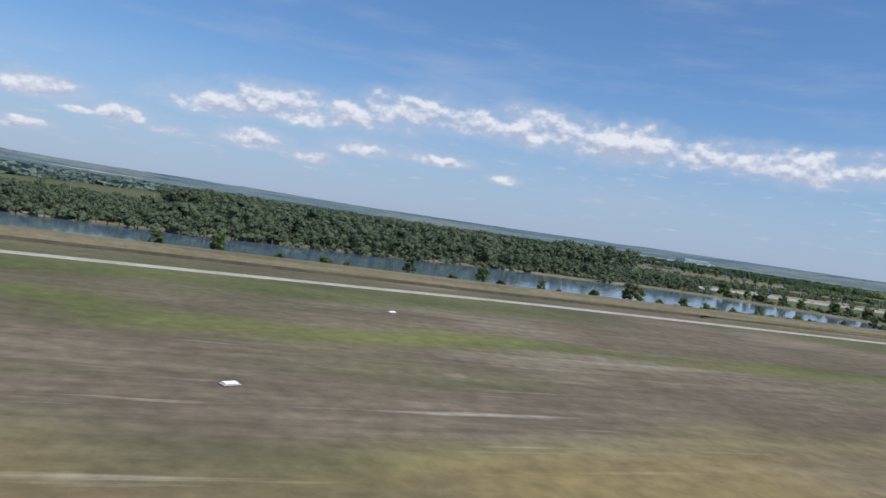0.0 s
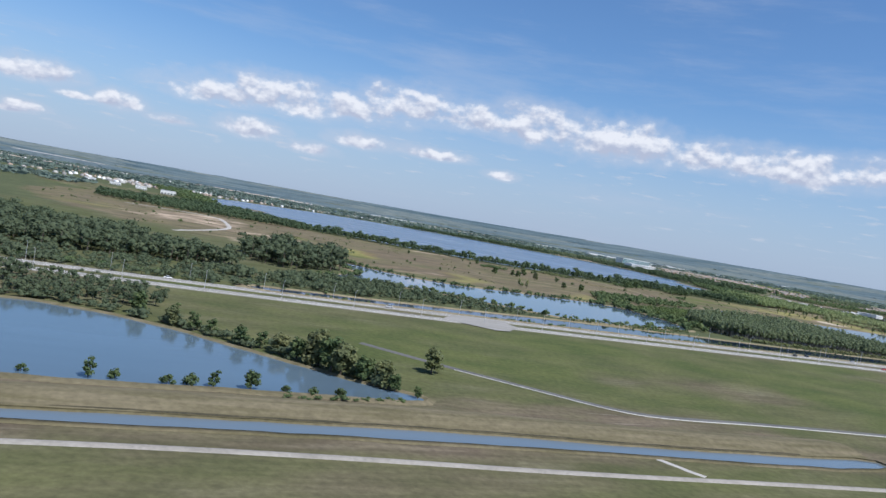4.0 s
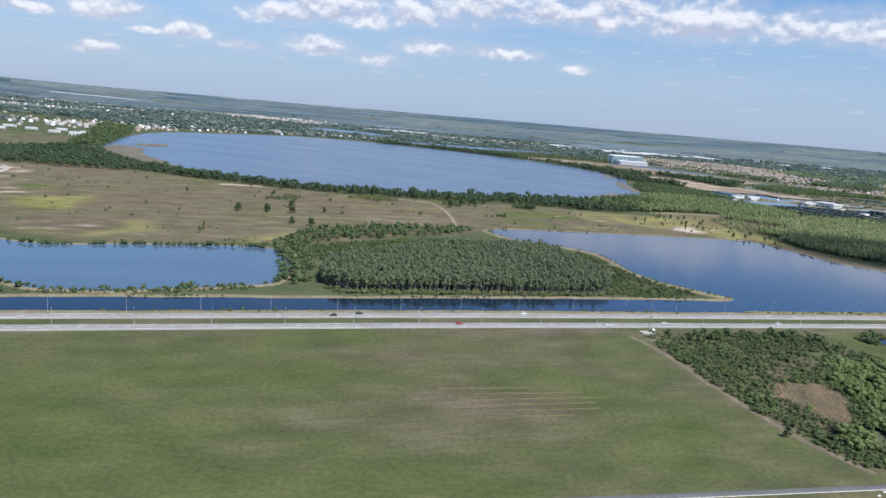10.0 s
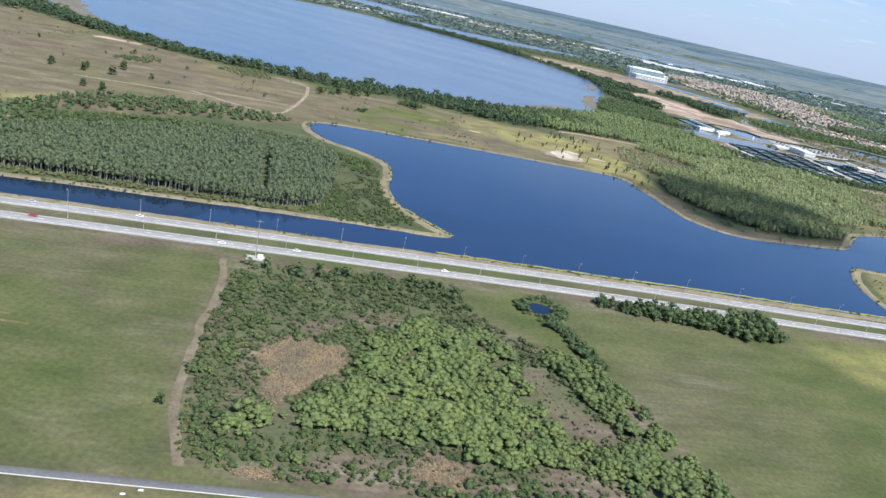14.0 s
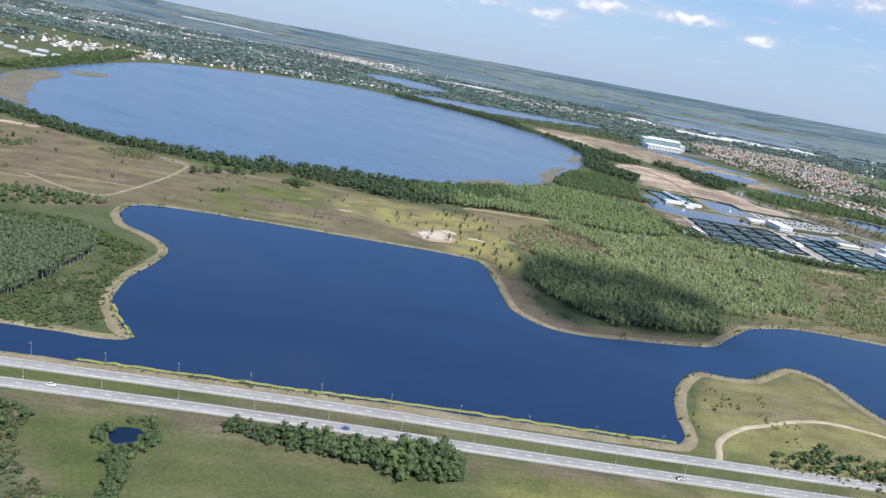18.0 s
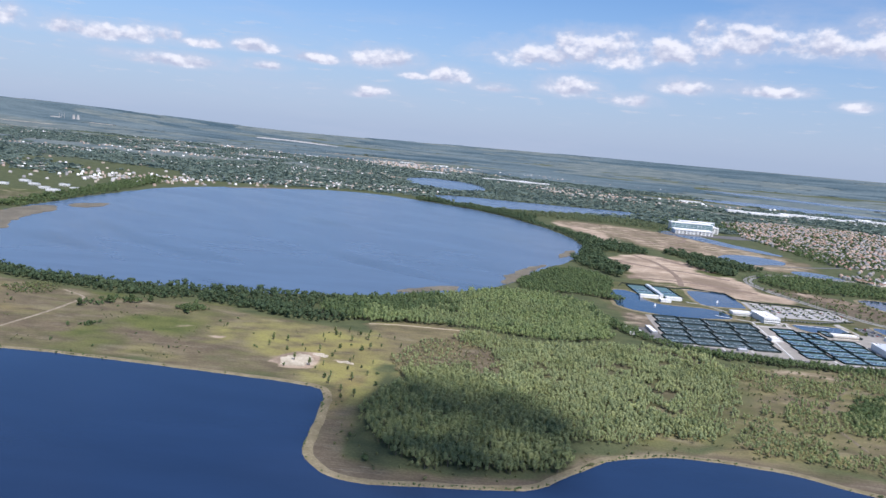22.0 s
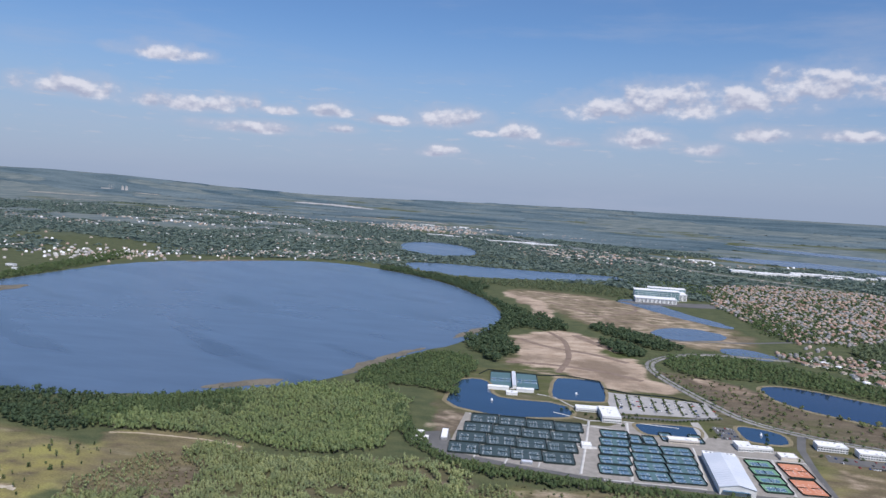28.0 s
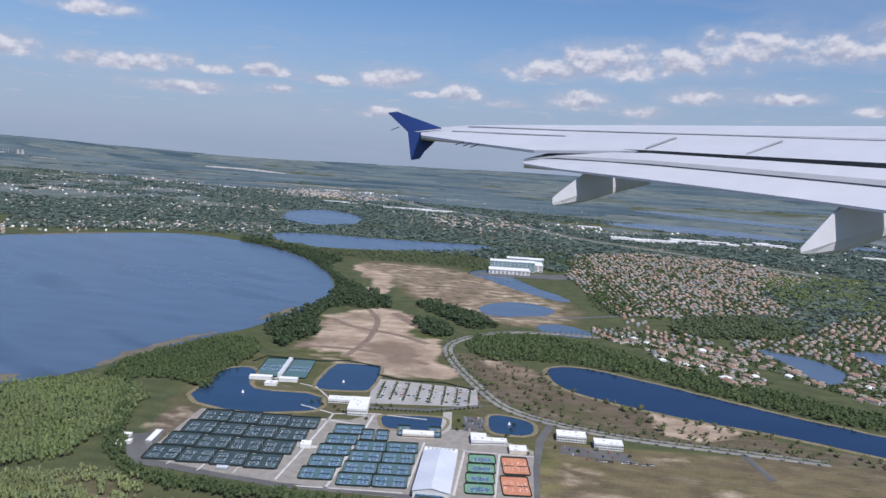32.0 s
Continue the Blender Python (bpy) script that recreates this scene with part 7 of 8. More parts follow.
# haul tracks over the cleared building land
DIRT = mottled("brown_haul_track", (0.17, 0.125, 0.095), (0.24, 0.185, 0.145), 0.1, 0.95, amount=0.4)
haul = 0
for line, half in (("345,1010 380,1030 430,1040 470,1030", 3.5), ("310,1120 350,1100 400,1105 440,1090", 4.0), ("320,1180 350,1150 370,1110 390,1060 400,1005", 3.0), ("350,1185 380,1160 420,1130", 5.0),
                   ("230,1400 280,1370 330,1330 380,1320 440,1330", 3.0), ("300,1300 340,1350 360,1420 330,1480", 2.5), ("180,1470 260,1450 330,1400 420,1390", 2.5)):
    haul += 1
    track(pts(line), half, DIRT, "brown rutted haul track on cleared land", 0.08 + 0.012 * haul)

# ---- single trees ----
def leaf_cards(n, centre, rad, size, r):
    """Small leaf groups over a lump of crown, each a bent pair of triangles."""
    vs, fs = [], []
    for _ in range(n):
        d = Vector((r.gauss(0, 1), r.gauss(0, 1), r.gauss(0, 1))).normalized()
        c = Vector((centre[0] + d.x * rad[0], centre[1] + d.y * rad[1], centre[2] + d.z * rad[2])) * 1.0
        u = Vector((r.gauss(0, 1), r.gauss(0, 1), r.gauss(0, 0.6))).normalized() * size * r.uniform(0.6, 1.3)
        w = u.cross(d + Vector((0, 0, 0.3))).normalized() * size * r.uniform(0.5, 1.0)
        k = len(vs)
        vs += [c - u, c + w, c + u, c - w + d * size * 0.4]
        fs += [(k, k + 1, k + 2), (k, k + 2, k + 3)]
    return vs, fs


def single_tree(seed, height, width, mat, label, lumps=9, shape="oak"):
    r = random.Random(seed)
    t = thing("tree", label, "tree")
    trunk = bmesh.new()
    top = height * (0.55 if shape == "oak" else 0.8)
    bend = Vector((r.uniform(-0.2, 0.2), r.uniform(-0.2, 0.2), 0)) * width * 0.3
    rod(height * 0.035, height * 0.022, (0, 0, -0.05), bend * 0.5 + Vector((0, 0, top * 0.55)), 7, trunk)
    rod(height * 0.022, height * 0.010, bend * 0.5 + Vector((0, 0, top * 0.53)), bend + Vector((0, 0, top)), 6, trunk)
    part("trunk", trunk, BARK, t)
    vs, fs, centres = [], [], []
    for k in range(lumps):
        a = k * 2.4 + r.uniform(-0.4, 0.4)
        q = (k + 0.5) / lumps
        rr = width * 0.5 * (0.75 if shape == "oak" else 0.55) * math.sqrt(r.uniform(0.15, 1)) * (1.15 - 0.6 * q)
        centres.append(Vector((math.cos(a) * rr, math.sin(a) * rr, height * ((0.20 if shape == "oak" else 0.34) + (0.70 if shape == "oak" else 0.56) * q))))
    limbs = bmesh.new()
    for c in centres:
        rod(height * 0.012, height * 0.004, bend * 0.6 + Vector((0, 0, min(c.z * 0.75, top))), c, 4, limbs)
    part("limbs", limbs, BARK, t)
    for c in centres:
        s = width * r.uniform(0.17, 0.25)
        for scale, n in ((1.0, 34), (0.65, 10)):
            v, f = leaf_cards(n, c, (s * scale, s * scale, s * scale * 0.75), s * 0.38, r)
            fs += [tuple(i + len(vs) for i in q) for q in f]
            vs += v
        v, f = ICO[1]
        f = f + len(vs)
        vs += [Vector(tuple(p * np.array((s, s, s * 0.7)) * 0.72)) + c for p in v]
        fs += [tuple(q) for q in f]
    me = bpy.data.meshes.new("crown")
    me.from_pydata([tuple(v) for v in vs], [], fs)
    me.materials.append(mat)
    part("crown", me, None, t)
    return t


oak_a = single_tree(1, 5.2, 4.6, LEAF_OAK, "dark green oak on the pond bank")
oak_b = single_tree(2, 4.4, 3.4, LEAF_OAK, "rounded dark green tree on the pond bank", 7)
oak_c = single_tree(3, 6.0, 5.4, LEAF_SCRUB, "ragged grey-green tree with open crown", 10)
pine_a = single_tree(4, 7.0, 3.4, LEAF_PINE, "tall pine with a narrow ragged crown", 8, "pine")
shrub_a = single_tree(5, 1.7, 2.4, LEAF_OAK, "low dark shrub at the water's edge", 6)
singles = [(oak_b, -229, 24, 1.0), (shrub_a, -222, 22, 1.1), (oak_a, -217, 28, 0.75), (shrub_a, -214, 27, 1), (oak_b, -207, 30, 0.7), (shrub_a, -204, 30, 0.8), (shrub_a, -197, 35, 1.2),
           (oak_c, -190, 38, 0.85), (oak_b, -188, 39, 0.95), (oak_a, -179, 42, 0.55), (shrub_a, -174, 44, 1.2), (oak_b, -161, 51, 0.75), (shrub_a, -241, 15, 1.3), (shrub_a, -238, 17, 0.9),
           (shrub_a, -136, 66, 0.9), (oak_b, -128, 68.5, 0.95), (shrub_a, -125, 70, 1.1), (shrub_a, -118, 71.5, 1.2), (shrub_a, -115, 73, 1.4), (oak_b, -112, 74, 0.85), (oak_a, -107, 76, 0.8),
           (shrub_a, -102, 77.5, 1.0), (shrub_a, -98, 79, 1.0), (shrub_a, -94, 80.5, 1.2), (oak_c, -133, 114, 0.7), (oak_b, -124, 110, 0.9), (oak_a, -117, 106, 0.8), (oak_b, -113, 106, 0.9),
           (oak_c, -109, 104, 0.75), (oak_b, -128, 112, 1.0), (oak_a, -105, 101, 0.9), (oak_c, -101, 100, 1.25), (oak_a, -98, 97, 1.3), (oak_c, -96, 95, 1.1), (oak_a, -92, 93, 1.2), (oak_c, -88, 92, 1.1),
           (oak_a, -86, 90, 0.8), (oak_b, -82, 88, 0.7), (oak_c, -80, 110, 0.95), (oak_b, -135, 120, 0.9), (oak_a, -142, 119, 1.0), (shrub_a, -150, 58, 1.0), (shrub_a, -167, 49, 0.9),
           (shrub_a, -184, 40, 1.0), (oak_b, -262, 5, 0.9), (oak_a, -255, 9, 0.8), (shrub_a, -247, 12, 1.0),
           (oak_a, 76, 573, 1.1), (oak_a, 83, 590, 1.2), (oak_b, 88, 605, 1.2), (oak_a, 99, 610, 1.0), (oak_a, 133, 607, 1.0), (oak_b, 117, 547, 0.8), (pine_a, -30, 378, 0.8), (pine_a, -33, 390, 0.8),
           (oak_a, -26, 466, 1.0), (oak_a, -19, 493, 1.2), (oak_b, 4, 486, 1.0), (oak_a, -42, 460, 1.1), (oak_b, -29, 473, 1.2), (oak_c, -13, 473, 1.0), (oak_a, 0, 431, 0.9), (oak_a, 11, 431, 1.0), (oak_b, -104, 526, 0.8), (pine_a, 55, 414, 1.1), (oak_b, -50, 550, 1.0), (oak_b, 188, 203, 0.7), (oak_a, 137, 604, 1.1), (oak_a, 92, 600, 1.3)]
started = set()
for tr, x, y, s in singles:
    s *= 0.72 if y < 40 + 0.5 * (x + 190) + 8 and x < -80 else 0.9
    if tr.name not in started:
        started.add(tr.name)
        tr.matrix_basis = pose(x, y, 0.05, 0, 0, x * 7 % 360)
        tr.scale = (s, s, s)
    else:
        put_copy(tr, x, y, (x * 37 + y * 11) % 360, 0.05, s)
pine_r = random.Random(5)
glade = smooth(pts("205,575 228,640 266,655 300,600 312,540 300,520 283,556"), True, 1)
for k, (x, y) in enumerate(scatter(glade, 10.0, 51, (), 0.75)):
    put_copy(pine_a if k % 3 else oak_b, x, y, k * 50, 0.02, pine_r.uniform(0.35, 0.75))


def palm():
    t = thing("palm_tree", "slim palm with a tuft of drooping fronds", "palm tree", "palms of the boulevard")
    part("trunk", rod(0.13, 0.09, (0, 0, 0), (0.1, 0, 2.9), 7), BARK, t)
    for k in range(9):
        a = k * 2 * math.pi / 9
        bm = bmesh.new()
        c, s = math.cos(a), math.sin(a)
        rows = [(0.0, 3.0, 0.05), (0.5, 3.3, 0.22), (1.0, 3.15, 0.24), (1.4, 2.65, 0.05)]
        vv = [[bm.verts.new((0.1 + c * d - s * w * q, s * d + c * w * q, z - abs(q) * 0.06)) for q in (-1, 0, 1)] for d, z, w in rows]
        for i in range(3):
            for j in range(2):
                bm.faces.new((vv[i][j], vv[i + 1][j], vv[i + 1][j + 1], vv[i][j + 1]))
        part("frond", bm, LEAF_OAK, t)
    return t


pm = palm()
rows_ = [q for off in (-5.4, 0, 5.4) for q in along(BOULEVARD, 11.0, off, 3 + abs(off))]
pm.matrix_basis = pose(rows_[0][0], rows_[0][1], 0.1)
for x, y, a in rows_[1:]:
    put_copy(pm, x, y, a * 3 + x, 0.1)
for k in range(8):
    for j in range(7):
        x, y = cxy(108.6 + k * 9.6 + j * 0.1, -80 + k * 1.4 + j * 6.2)
        put_copy(shrub_a if (k + j) % 3 else pm, x, y, k * 40 + j * 70, 0.1, 0.9)
for k in range(26):
    x, y = cxy(106 + k * 3.1, -17.5 - (0.0 if k < 14 else (k - 14) * 1.3))
    put_copy(shrub_a, x, y, k * 47, 0.1, 0.8)
for a, b in ((84, -18), (88, -12), (92, -9), (70, -30), (74, -22), (66, -26), (112, -26), (116, -22), (122, -26), (110, 2), (176, 6), (172, -4), (172, 12), (205, 18), (208, 8), (210, -2), (208, 44), (218, 46),
             (240, 20), (258, 24), (262, 34), (282, 42), (236, 34), (250, 38)):
    x, y = cxy(a, b)
    put_copy(shrub_a, x, y, a * 31, 0.1, 1.1)
# reeds and low growth along the lake shores
def shore_growth(outline, spacing, size, label, seed, lo=None):
    q = ragged(densify(outline, 4.0), 1.0, 0.08)
    r = np.random.default_rng(seed)
    s = densify(q, spacing)
    s = s[r.random(len(s)) < 0.5] + r.normal(0, 0.7, (len(s[:1]), 2))
    if lo is not None:
        s = s[lo(s)]
    plant("shore_shrubs", label, s, size, "low", LEAF_OAK, stems=False, seed=seed)


shore_growth(LAKE_MAIN, 2.6, 0.9, "dark low shrubs along the lake edge", 61, lambda s: s[:, 1] - 0.367 * s[:, 0] > 262)
shore_growth(LAKE_LEFT, 0.8, 1.9, "dark low shrubs along the lake edge", 62)
shore_growth(LAGOON, 4.0, 0.9, "low shrubs along the lagoon", 63)
shore_growth(LAKE_LONG, 6.0, 1.0, "low shrubs along the long lake", 64)

# ---- glass-fronted white complex beyond the building land ----
def complex_block(t, cx, cy, w, d, h, floors, glass):
    part("wall", box(w, d, h, (cx, cy, 0)), WHITEWALL, t)
    part("roof", box(w + 1.2, d + 1.2, 0.6, (cx, cy, h)), ROOFWHITE, t, "white flat roof slab")
    for k in range(floors):
        z = 1.2 + k * (h - 1.5) / floors
        n = max(3, int(w / 6))
        for side in (-1, 1):
            for i in range(n):
                part("window", box(w / n * (0.92 if glass else 0.6), 0.3, (h - 1.5) / floors * (0.8 if glass else 0.45), (cx - w / 2 + w / n * (i + 0.5), cy + side * d / 2, z)), TEALGLASS if glass else GLASS, t)
    return t


hosp = thing("medical_complex", "large white complex with blue-green glass upper storeys", "building")
complex_block(hosp, 0, 0, 62, 26, 8, 3, False)
complex_block(hosp, 6, 34, 70, 20, 18, 5, True)
complex_block(hosp, 28, 78, 60, 18, 17, 5, True)
complex_block(hosp, 44, 52, 20, 40, 12, 4, False)
hosp.matrix_basis = pose(352, 1540, 0, 0, 0, 22)
hosp.scale = (1, 1, 0.82)
tagged(new("car_park", flat_polygon("car_park", np.array(pts("300,1500 330,1492 420,1530 470,1580 450,1610 400,1570 320,1520")), 0.2, ASPHALT)), "car park round the white complex", "car park", kind="structure")


# ---- houses ----
def house(w, d, h, roof, wall, label, wing=True):
    t = thing("house", label, "house", "houses of the suburb")
    part("wall", box(w, d, h), wall, t)
    part("roof", hip_roof(w, d, h, min(w, d) * 0.28), roof, t)
    if wing:
        part("wing", box(w * 0.45, d * 0.6, h * 0.9, (w * 0.2, -d * 0.6, 0)), wall, t)
        bm = hip_roof(w * 0.45, d * 0.6, h * 0.9, d * 0.16)
        bmesh.ops.translate(bm, verts=bm.verts, vec=(w * 0.2, -d * 0.6, 0))
        part("wing_roof", bm, roof, t)
    return t


house_kinds = [house(8.5, 7, 2.2, TERRACOTTA, STUCCO, "cream house with a terracotta tiled roof"), house(9.5, 6.5, 2.3, TANROOF, STUCCO, "cream house with a tan tiled roof"),
               house(8, 6.5, 2.2, GREYROOF, WHITEWALL, "white house with a grey shingle roof"), house(10, 7, 2.2, ROOFWHITE, WHITEWALL, "white house with a pale roof"),
               house(14, 7.5, 3.6, TERRACOTTA, STUCCO, "cream terrace with a terracotta roof")]
clear = (EAST_POND, EAST_POND_B)
STREETS = ((SUBURB, 24, 21.0), (SUBURB_EAST, -14, 22.0), (SUBURB_NEAR, -40, 17.0))
for outline, turn, gap in STREETS:
    o = np.array(outline)
    c, ca, sa = o.mean(0), math.cos(radians(turn)), math.sin(radians(turn))
    for k in range(-9, 10):
        u = np.arange(-420, 420, 10.0)
        v = (2 * k + 0.5) * gap + 9 * np.sin(u / 60)
        line = np.stack([c[0] + u * ca - v * sa, c[1] + u * sa + v * ca], 1)
        on = inside(o, line[:, 0], line[:, 1])
        for a in clear:
            on &= ~inside(np.asarray(a), line[:, 0], line[:, 1])
        runs = np.split(np.arange(len(u)), np.where(~on)[0])
        for r_ in runs:
            r_ = r_[on[r_]]
            if len(r_) > 3:
                road("road", line[r_], 1.5, ROADGREY, "pale street between suburban houses", 0.2)
spots = []
for outline, turn, sx, sy in ((SUBURB, 24, 7.2, 10.5), (SUBURB_EAST, -14, 8.5, 11.0), (SUBURB_NEAR, -40, 9.0, 8.5), (RED_ROWS, 70, 8.0, 14.0)):
    o = np.array(outline)
    c = o.mean(0)
    ca, sa = math.cos(radians(turn)), math.sin(radians(turn))
    rr = np.random.default_rng(int(turn) + 100)
    u, v = np.meshgrid(np.arange(-420, 420, sx), np.arange(-420, 420, sy))
    u, v = u.ravel() + rr.normal(0, 1.2, u.size), v.ravel() + 9 * np.sin(u.ravel() / 60) + rr.normal(0, 0.6, u.size)
    x, y = c[0] + u * ca - v * sa, c[1] + u * sa + v * ca
    ok = inside(o, x, y) & (rr.random(x.size) < 0.66)
    for a in clear:
        ok &= ~inside(np.asarray(a), x, y)
    spots += [(a, b, turn + (180 if k % 2 else 0)) for k, (a, b) in enumerate(zip(x[ok], y[ok]))]
spots.sort(key=lambda q: math.hypot(q[0] - 740, q[1] - 480))
hr = random.Random(8)
weights = [0.32, 0.34, 0.14, 0.06, 0.14]
first = set()
for x, y, a in spots[:260]:
    k = hr.choices(range(5), weights)[0]
    if k not in first:
        first.add(k)
        house_kinds[k].matrix_basis = pose(x, y, 0.05, 0, 0, a)
    else:
        put_copy(house_kinds[k], x, y, a + hr.uniform(-8, 8), 0.05, hr.uniform(0.55, 0.75))


def house_field(places, mats, label, lo, hi, flat=False):
    """Far houses, past counting, one mesh a roof colour: walls with hipped roofs."""
    for m, roof in enumerate(mats):
        vs, fs = [], []
        for x, y, a in places[m::len(mats)]:
            w, d, h = hr.uniform(lo, hi), hr.uniform(lo * 0.7, hi * 0.7), hr.uniform(0.42, 0.54) * lo + 0.4
            c, s = math.cos(radians(a)), math.sin(radians(a))
            k = len(vs)
            for z, q in ((0, 1.0), (h, 1.0), (h * (1.02 if flat else 1.55), 0.98 if flat else 0.18)):
                for ux, uy in ((-1, -1), (1, -1), (1, 1), (-1, 1)):
                    px, py = ux * w / 2 * (q if q > 0.5 else 0.45), uy * d / 2 * q
                    vs.append((x + px * c - py * s, y + px * s + py * c, z))
            for b in (0, 4):
                fs += [(k + b + i, k + b + (i + 1) % 4, k + b + 4 + (i + 1) % 4, k + b + 4 + i) for i in range(4)]
            fs.append((k + 8, k + 9, k + 10, k + 11))
        me = raw_mesh("far_houses", np.array(vs), np.array(fs))
        me.materials.append(roof)
        tagged(new("far_houses", me), label, "houses", kind="stuff")


rest = spots[260:]
house_field(rest, [TANROOF, GREYROOF, TERRACOTTA, FARTERRA, GREYROOF], "many small suburban houses with tiled roofs", 3.6, 5.6)
town, estate = [], []
for k, (cx, cy, su, sv, bearing, n) in enumerate(TOWNS):
    rr = np.random.default_rng(k + 1)
    u, v, ca, sa = rr.normal(0, su, n), rr.normal(0, sv, n), math.cos(radians(bearing)), math.sin(radians(bearing))
    q = np.stack([cx + u * ca - v * sa, cy + u * sa + v * ca], 1)
    for a in (LAKE_BIG, LAKE_ISLE, LAKE_CHAIN, FAR_LAKE_B, CLEARED_B):
        q = q[~inside(np.asarray(a), q[:, 0], q[:, 1])]
    (estate if k in (4, 5) else town).extend((x, y, bearing + 90 * (i % 2)) for i, (x, y) in enumerate(q))
rr = np.random.default_rng(77)
q = rr.uniform((-2400, 1250), (1500, 2700), (700, 2))
q = q[(vnoise(q[:, 0] * 0.5, q[:, 1], 1 / 90, 61) > 0.5) & ((q[:, 1] > 1780) | (q[:, 0] < -480))]
for a in (LAKE_BIG, LAKE_ISLE, LAKE_CHAIN, FAR_LAKE, FAR_LAKE_B, CLEARED_B, SUBURB, SUBURB_EAST):
    q = q[~inside(np.asarray(a), q[:, 0], q[:, 1])]
town += [(x, y, 40 * (i % 4)) for i, (x, y) in enumerate(q)]
house_field(estate, [FARTERRA, FARWALL, FARROOF], "dense new estate of tan and pinkish roofs far off", 5, 9)
house_field(town, [FARROOF, TANROOF, FARWALL, ROOFWHITE, GREYROOF, FARTERRA], "scattered far houses and white roofs among trees", 4.0, 8.0)

# commercial sheds far off
def warehouse(w, d, h, label):
    t = thing("warehouse", label, "warehouse", "far commercial sheds")
    part("wall", box(w, d, h), WHITEWALL, t)
    part("roof", box(w + 0.6, d + 0.6, 0.5, (0, 0, h)), ROOFWHITE, t, "flat white roof")
    for k in range(4):
        part("rooftop_unit", box(3, 2.5, 1.2, (-w * 0.35 + k * w * 0.23, 0, h + 0.5)), STEEL, t)
    for k in range(5):
        part("dock_door", box(w * 0.1, 0.2, h * 0.5, (-w * 0.4 + k * w * 0.2, -d / 2, 0.1)), GLASS, t)
    return t


ware = [warehouse(70, 22, 6, "long white commercial shed"), warehouse(42, 26, 7, "square white commercial shed"), warehouse(110, 18, 6, "very long white commercial shed")]
wr = random.Random(3)
sheds = [(388 + 26 * k + wr.uniform(-8, 8), 2150 + wr.uniform(0, 60) + k * 16, wr.choice((0, 1, 2))) for k in range(14)]
sheds += [(-560 + 70 * k, 2420 + wr.uniform(-30, 40), wr.choice((0, 2))) for k in range(6)] + [(-900, 2900, 2), (-760, 2950, 0), (-1150, 2600, 0), (250, 2420, 2), (900, 2300, 0), (1050, 2350, 1)]
sheds += [(-455 - 22 * k, 965 + 17 * ((k * 3) % 5), 3) for k in range(7)]
ware.append(warehouse(20, 11, 4, "small white commercial building"))
begun = set()
for x, y, k in sheds:
    if k not in begun:
        begun.add(k)
        ware[k].matrix_basis = pose(x, y, 0.05, 0, 0, 20)
    else:
        put_copy(ware[k], x, y, 20 + wr.uniform(-10, 10), 0.05, wr.uniform(0.5, 0.85))

# power station near the skyline
power = thing("power_station", "far white power station with cooling towers and stacks", "power station")
for k, x in enumerate((0, 55)):
    bm = bmesh.new()
    prof = [(24, 0), (18, 30), (15, 50), (16, 66)]
    ringsv = [[bm.verts.new((x + rr_ * math.cos(i * math.pi / 10), rr_ * math.sin(i * math.pi / 10), z)) for i in range(20)] for rr_, z in prof]
    for a, b in zip(ringsv, ringsv[1:]):
        for i in range(20):
            bm.faces.new((a[i], a[(i + 1) % 20], b[(i + 1) % 20], b[i]))
    part("cooling_tower", bm, FARROOF, power)
for k in range(3):
    part("stack", rod(3, 2, (-180 + k * 30, 0, 0), (-180 + k * 30, 0, 78), 8), FARROOF, power)
part("boiler_house", box(120, 40, 26, (-230, 10, 0)), FARROOF, power)
power.matrix_basis = pose(-3036, 3075, float(land_z(-3036, 3075)) - 1, 0, 0, 36)
power.scale = (0.4, 0.4, 0.4)

# fountains, parked cars and the dark fence of the campus
SPRAY = mottled("white_fountain_spray", (0.75, 0.77, 0.80), (0.85, 0.86, 0.88), 2.0, 0.6, amount=0.15)
for k, (x, y) in enumerate(((392, 886), (438, 948), (579, 937))):
    ft = thing("fountain", "white water jet of a floating pond fountain", "fountain", "pond fountains")
    part("float", rod(0.5, 0.5, (0, 0, 0.0), (0, 0, 0.16), 10), STEEL, ft)
    bm = bmesh.new()
    ringsv = []
    for rr_, z in ((0.9, 0.12), (0.75, 0.7), (0.45, 1.5), (0.12, 2.0)):
        ringsv.append([bm.verts.new((rr_ * (1 + 0.2 * math.sin(i * 2.3)) * math.cos(i * math.pi / 5), rr_ * math.sin(i * math.pi / 5), z)) for i in range(10)])
    for a, b in zip(ringsv, ringsv[1:]):
        for i in range(10):
            bm.faces.new((a[i], a[(i + 1) % 10], b[(i + 1) % 10], b[i]))
    part("spray", bm, SPRAY, ft, "white falling spray")
    ft.matrix_basis = pose(x, y, 0.12)


def parked_car(paint):
    t = thing("parked_car", f"{paint} car parked in the campus car park", "car", "parked cars")
    part("body", box(2.3, 0.95, 0.42, (0, 0, 0.1), 0.06), PAINTS[paint], t)
    part("cabin", box(1.25, 0.82, 0.34, (-0.1, 0, 0.52), 0.04, 0.78), GLASS, t, "dark glazed cabin")
    return t


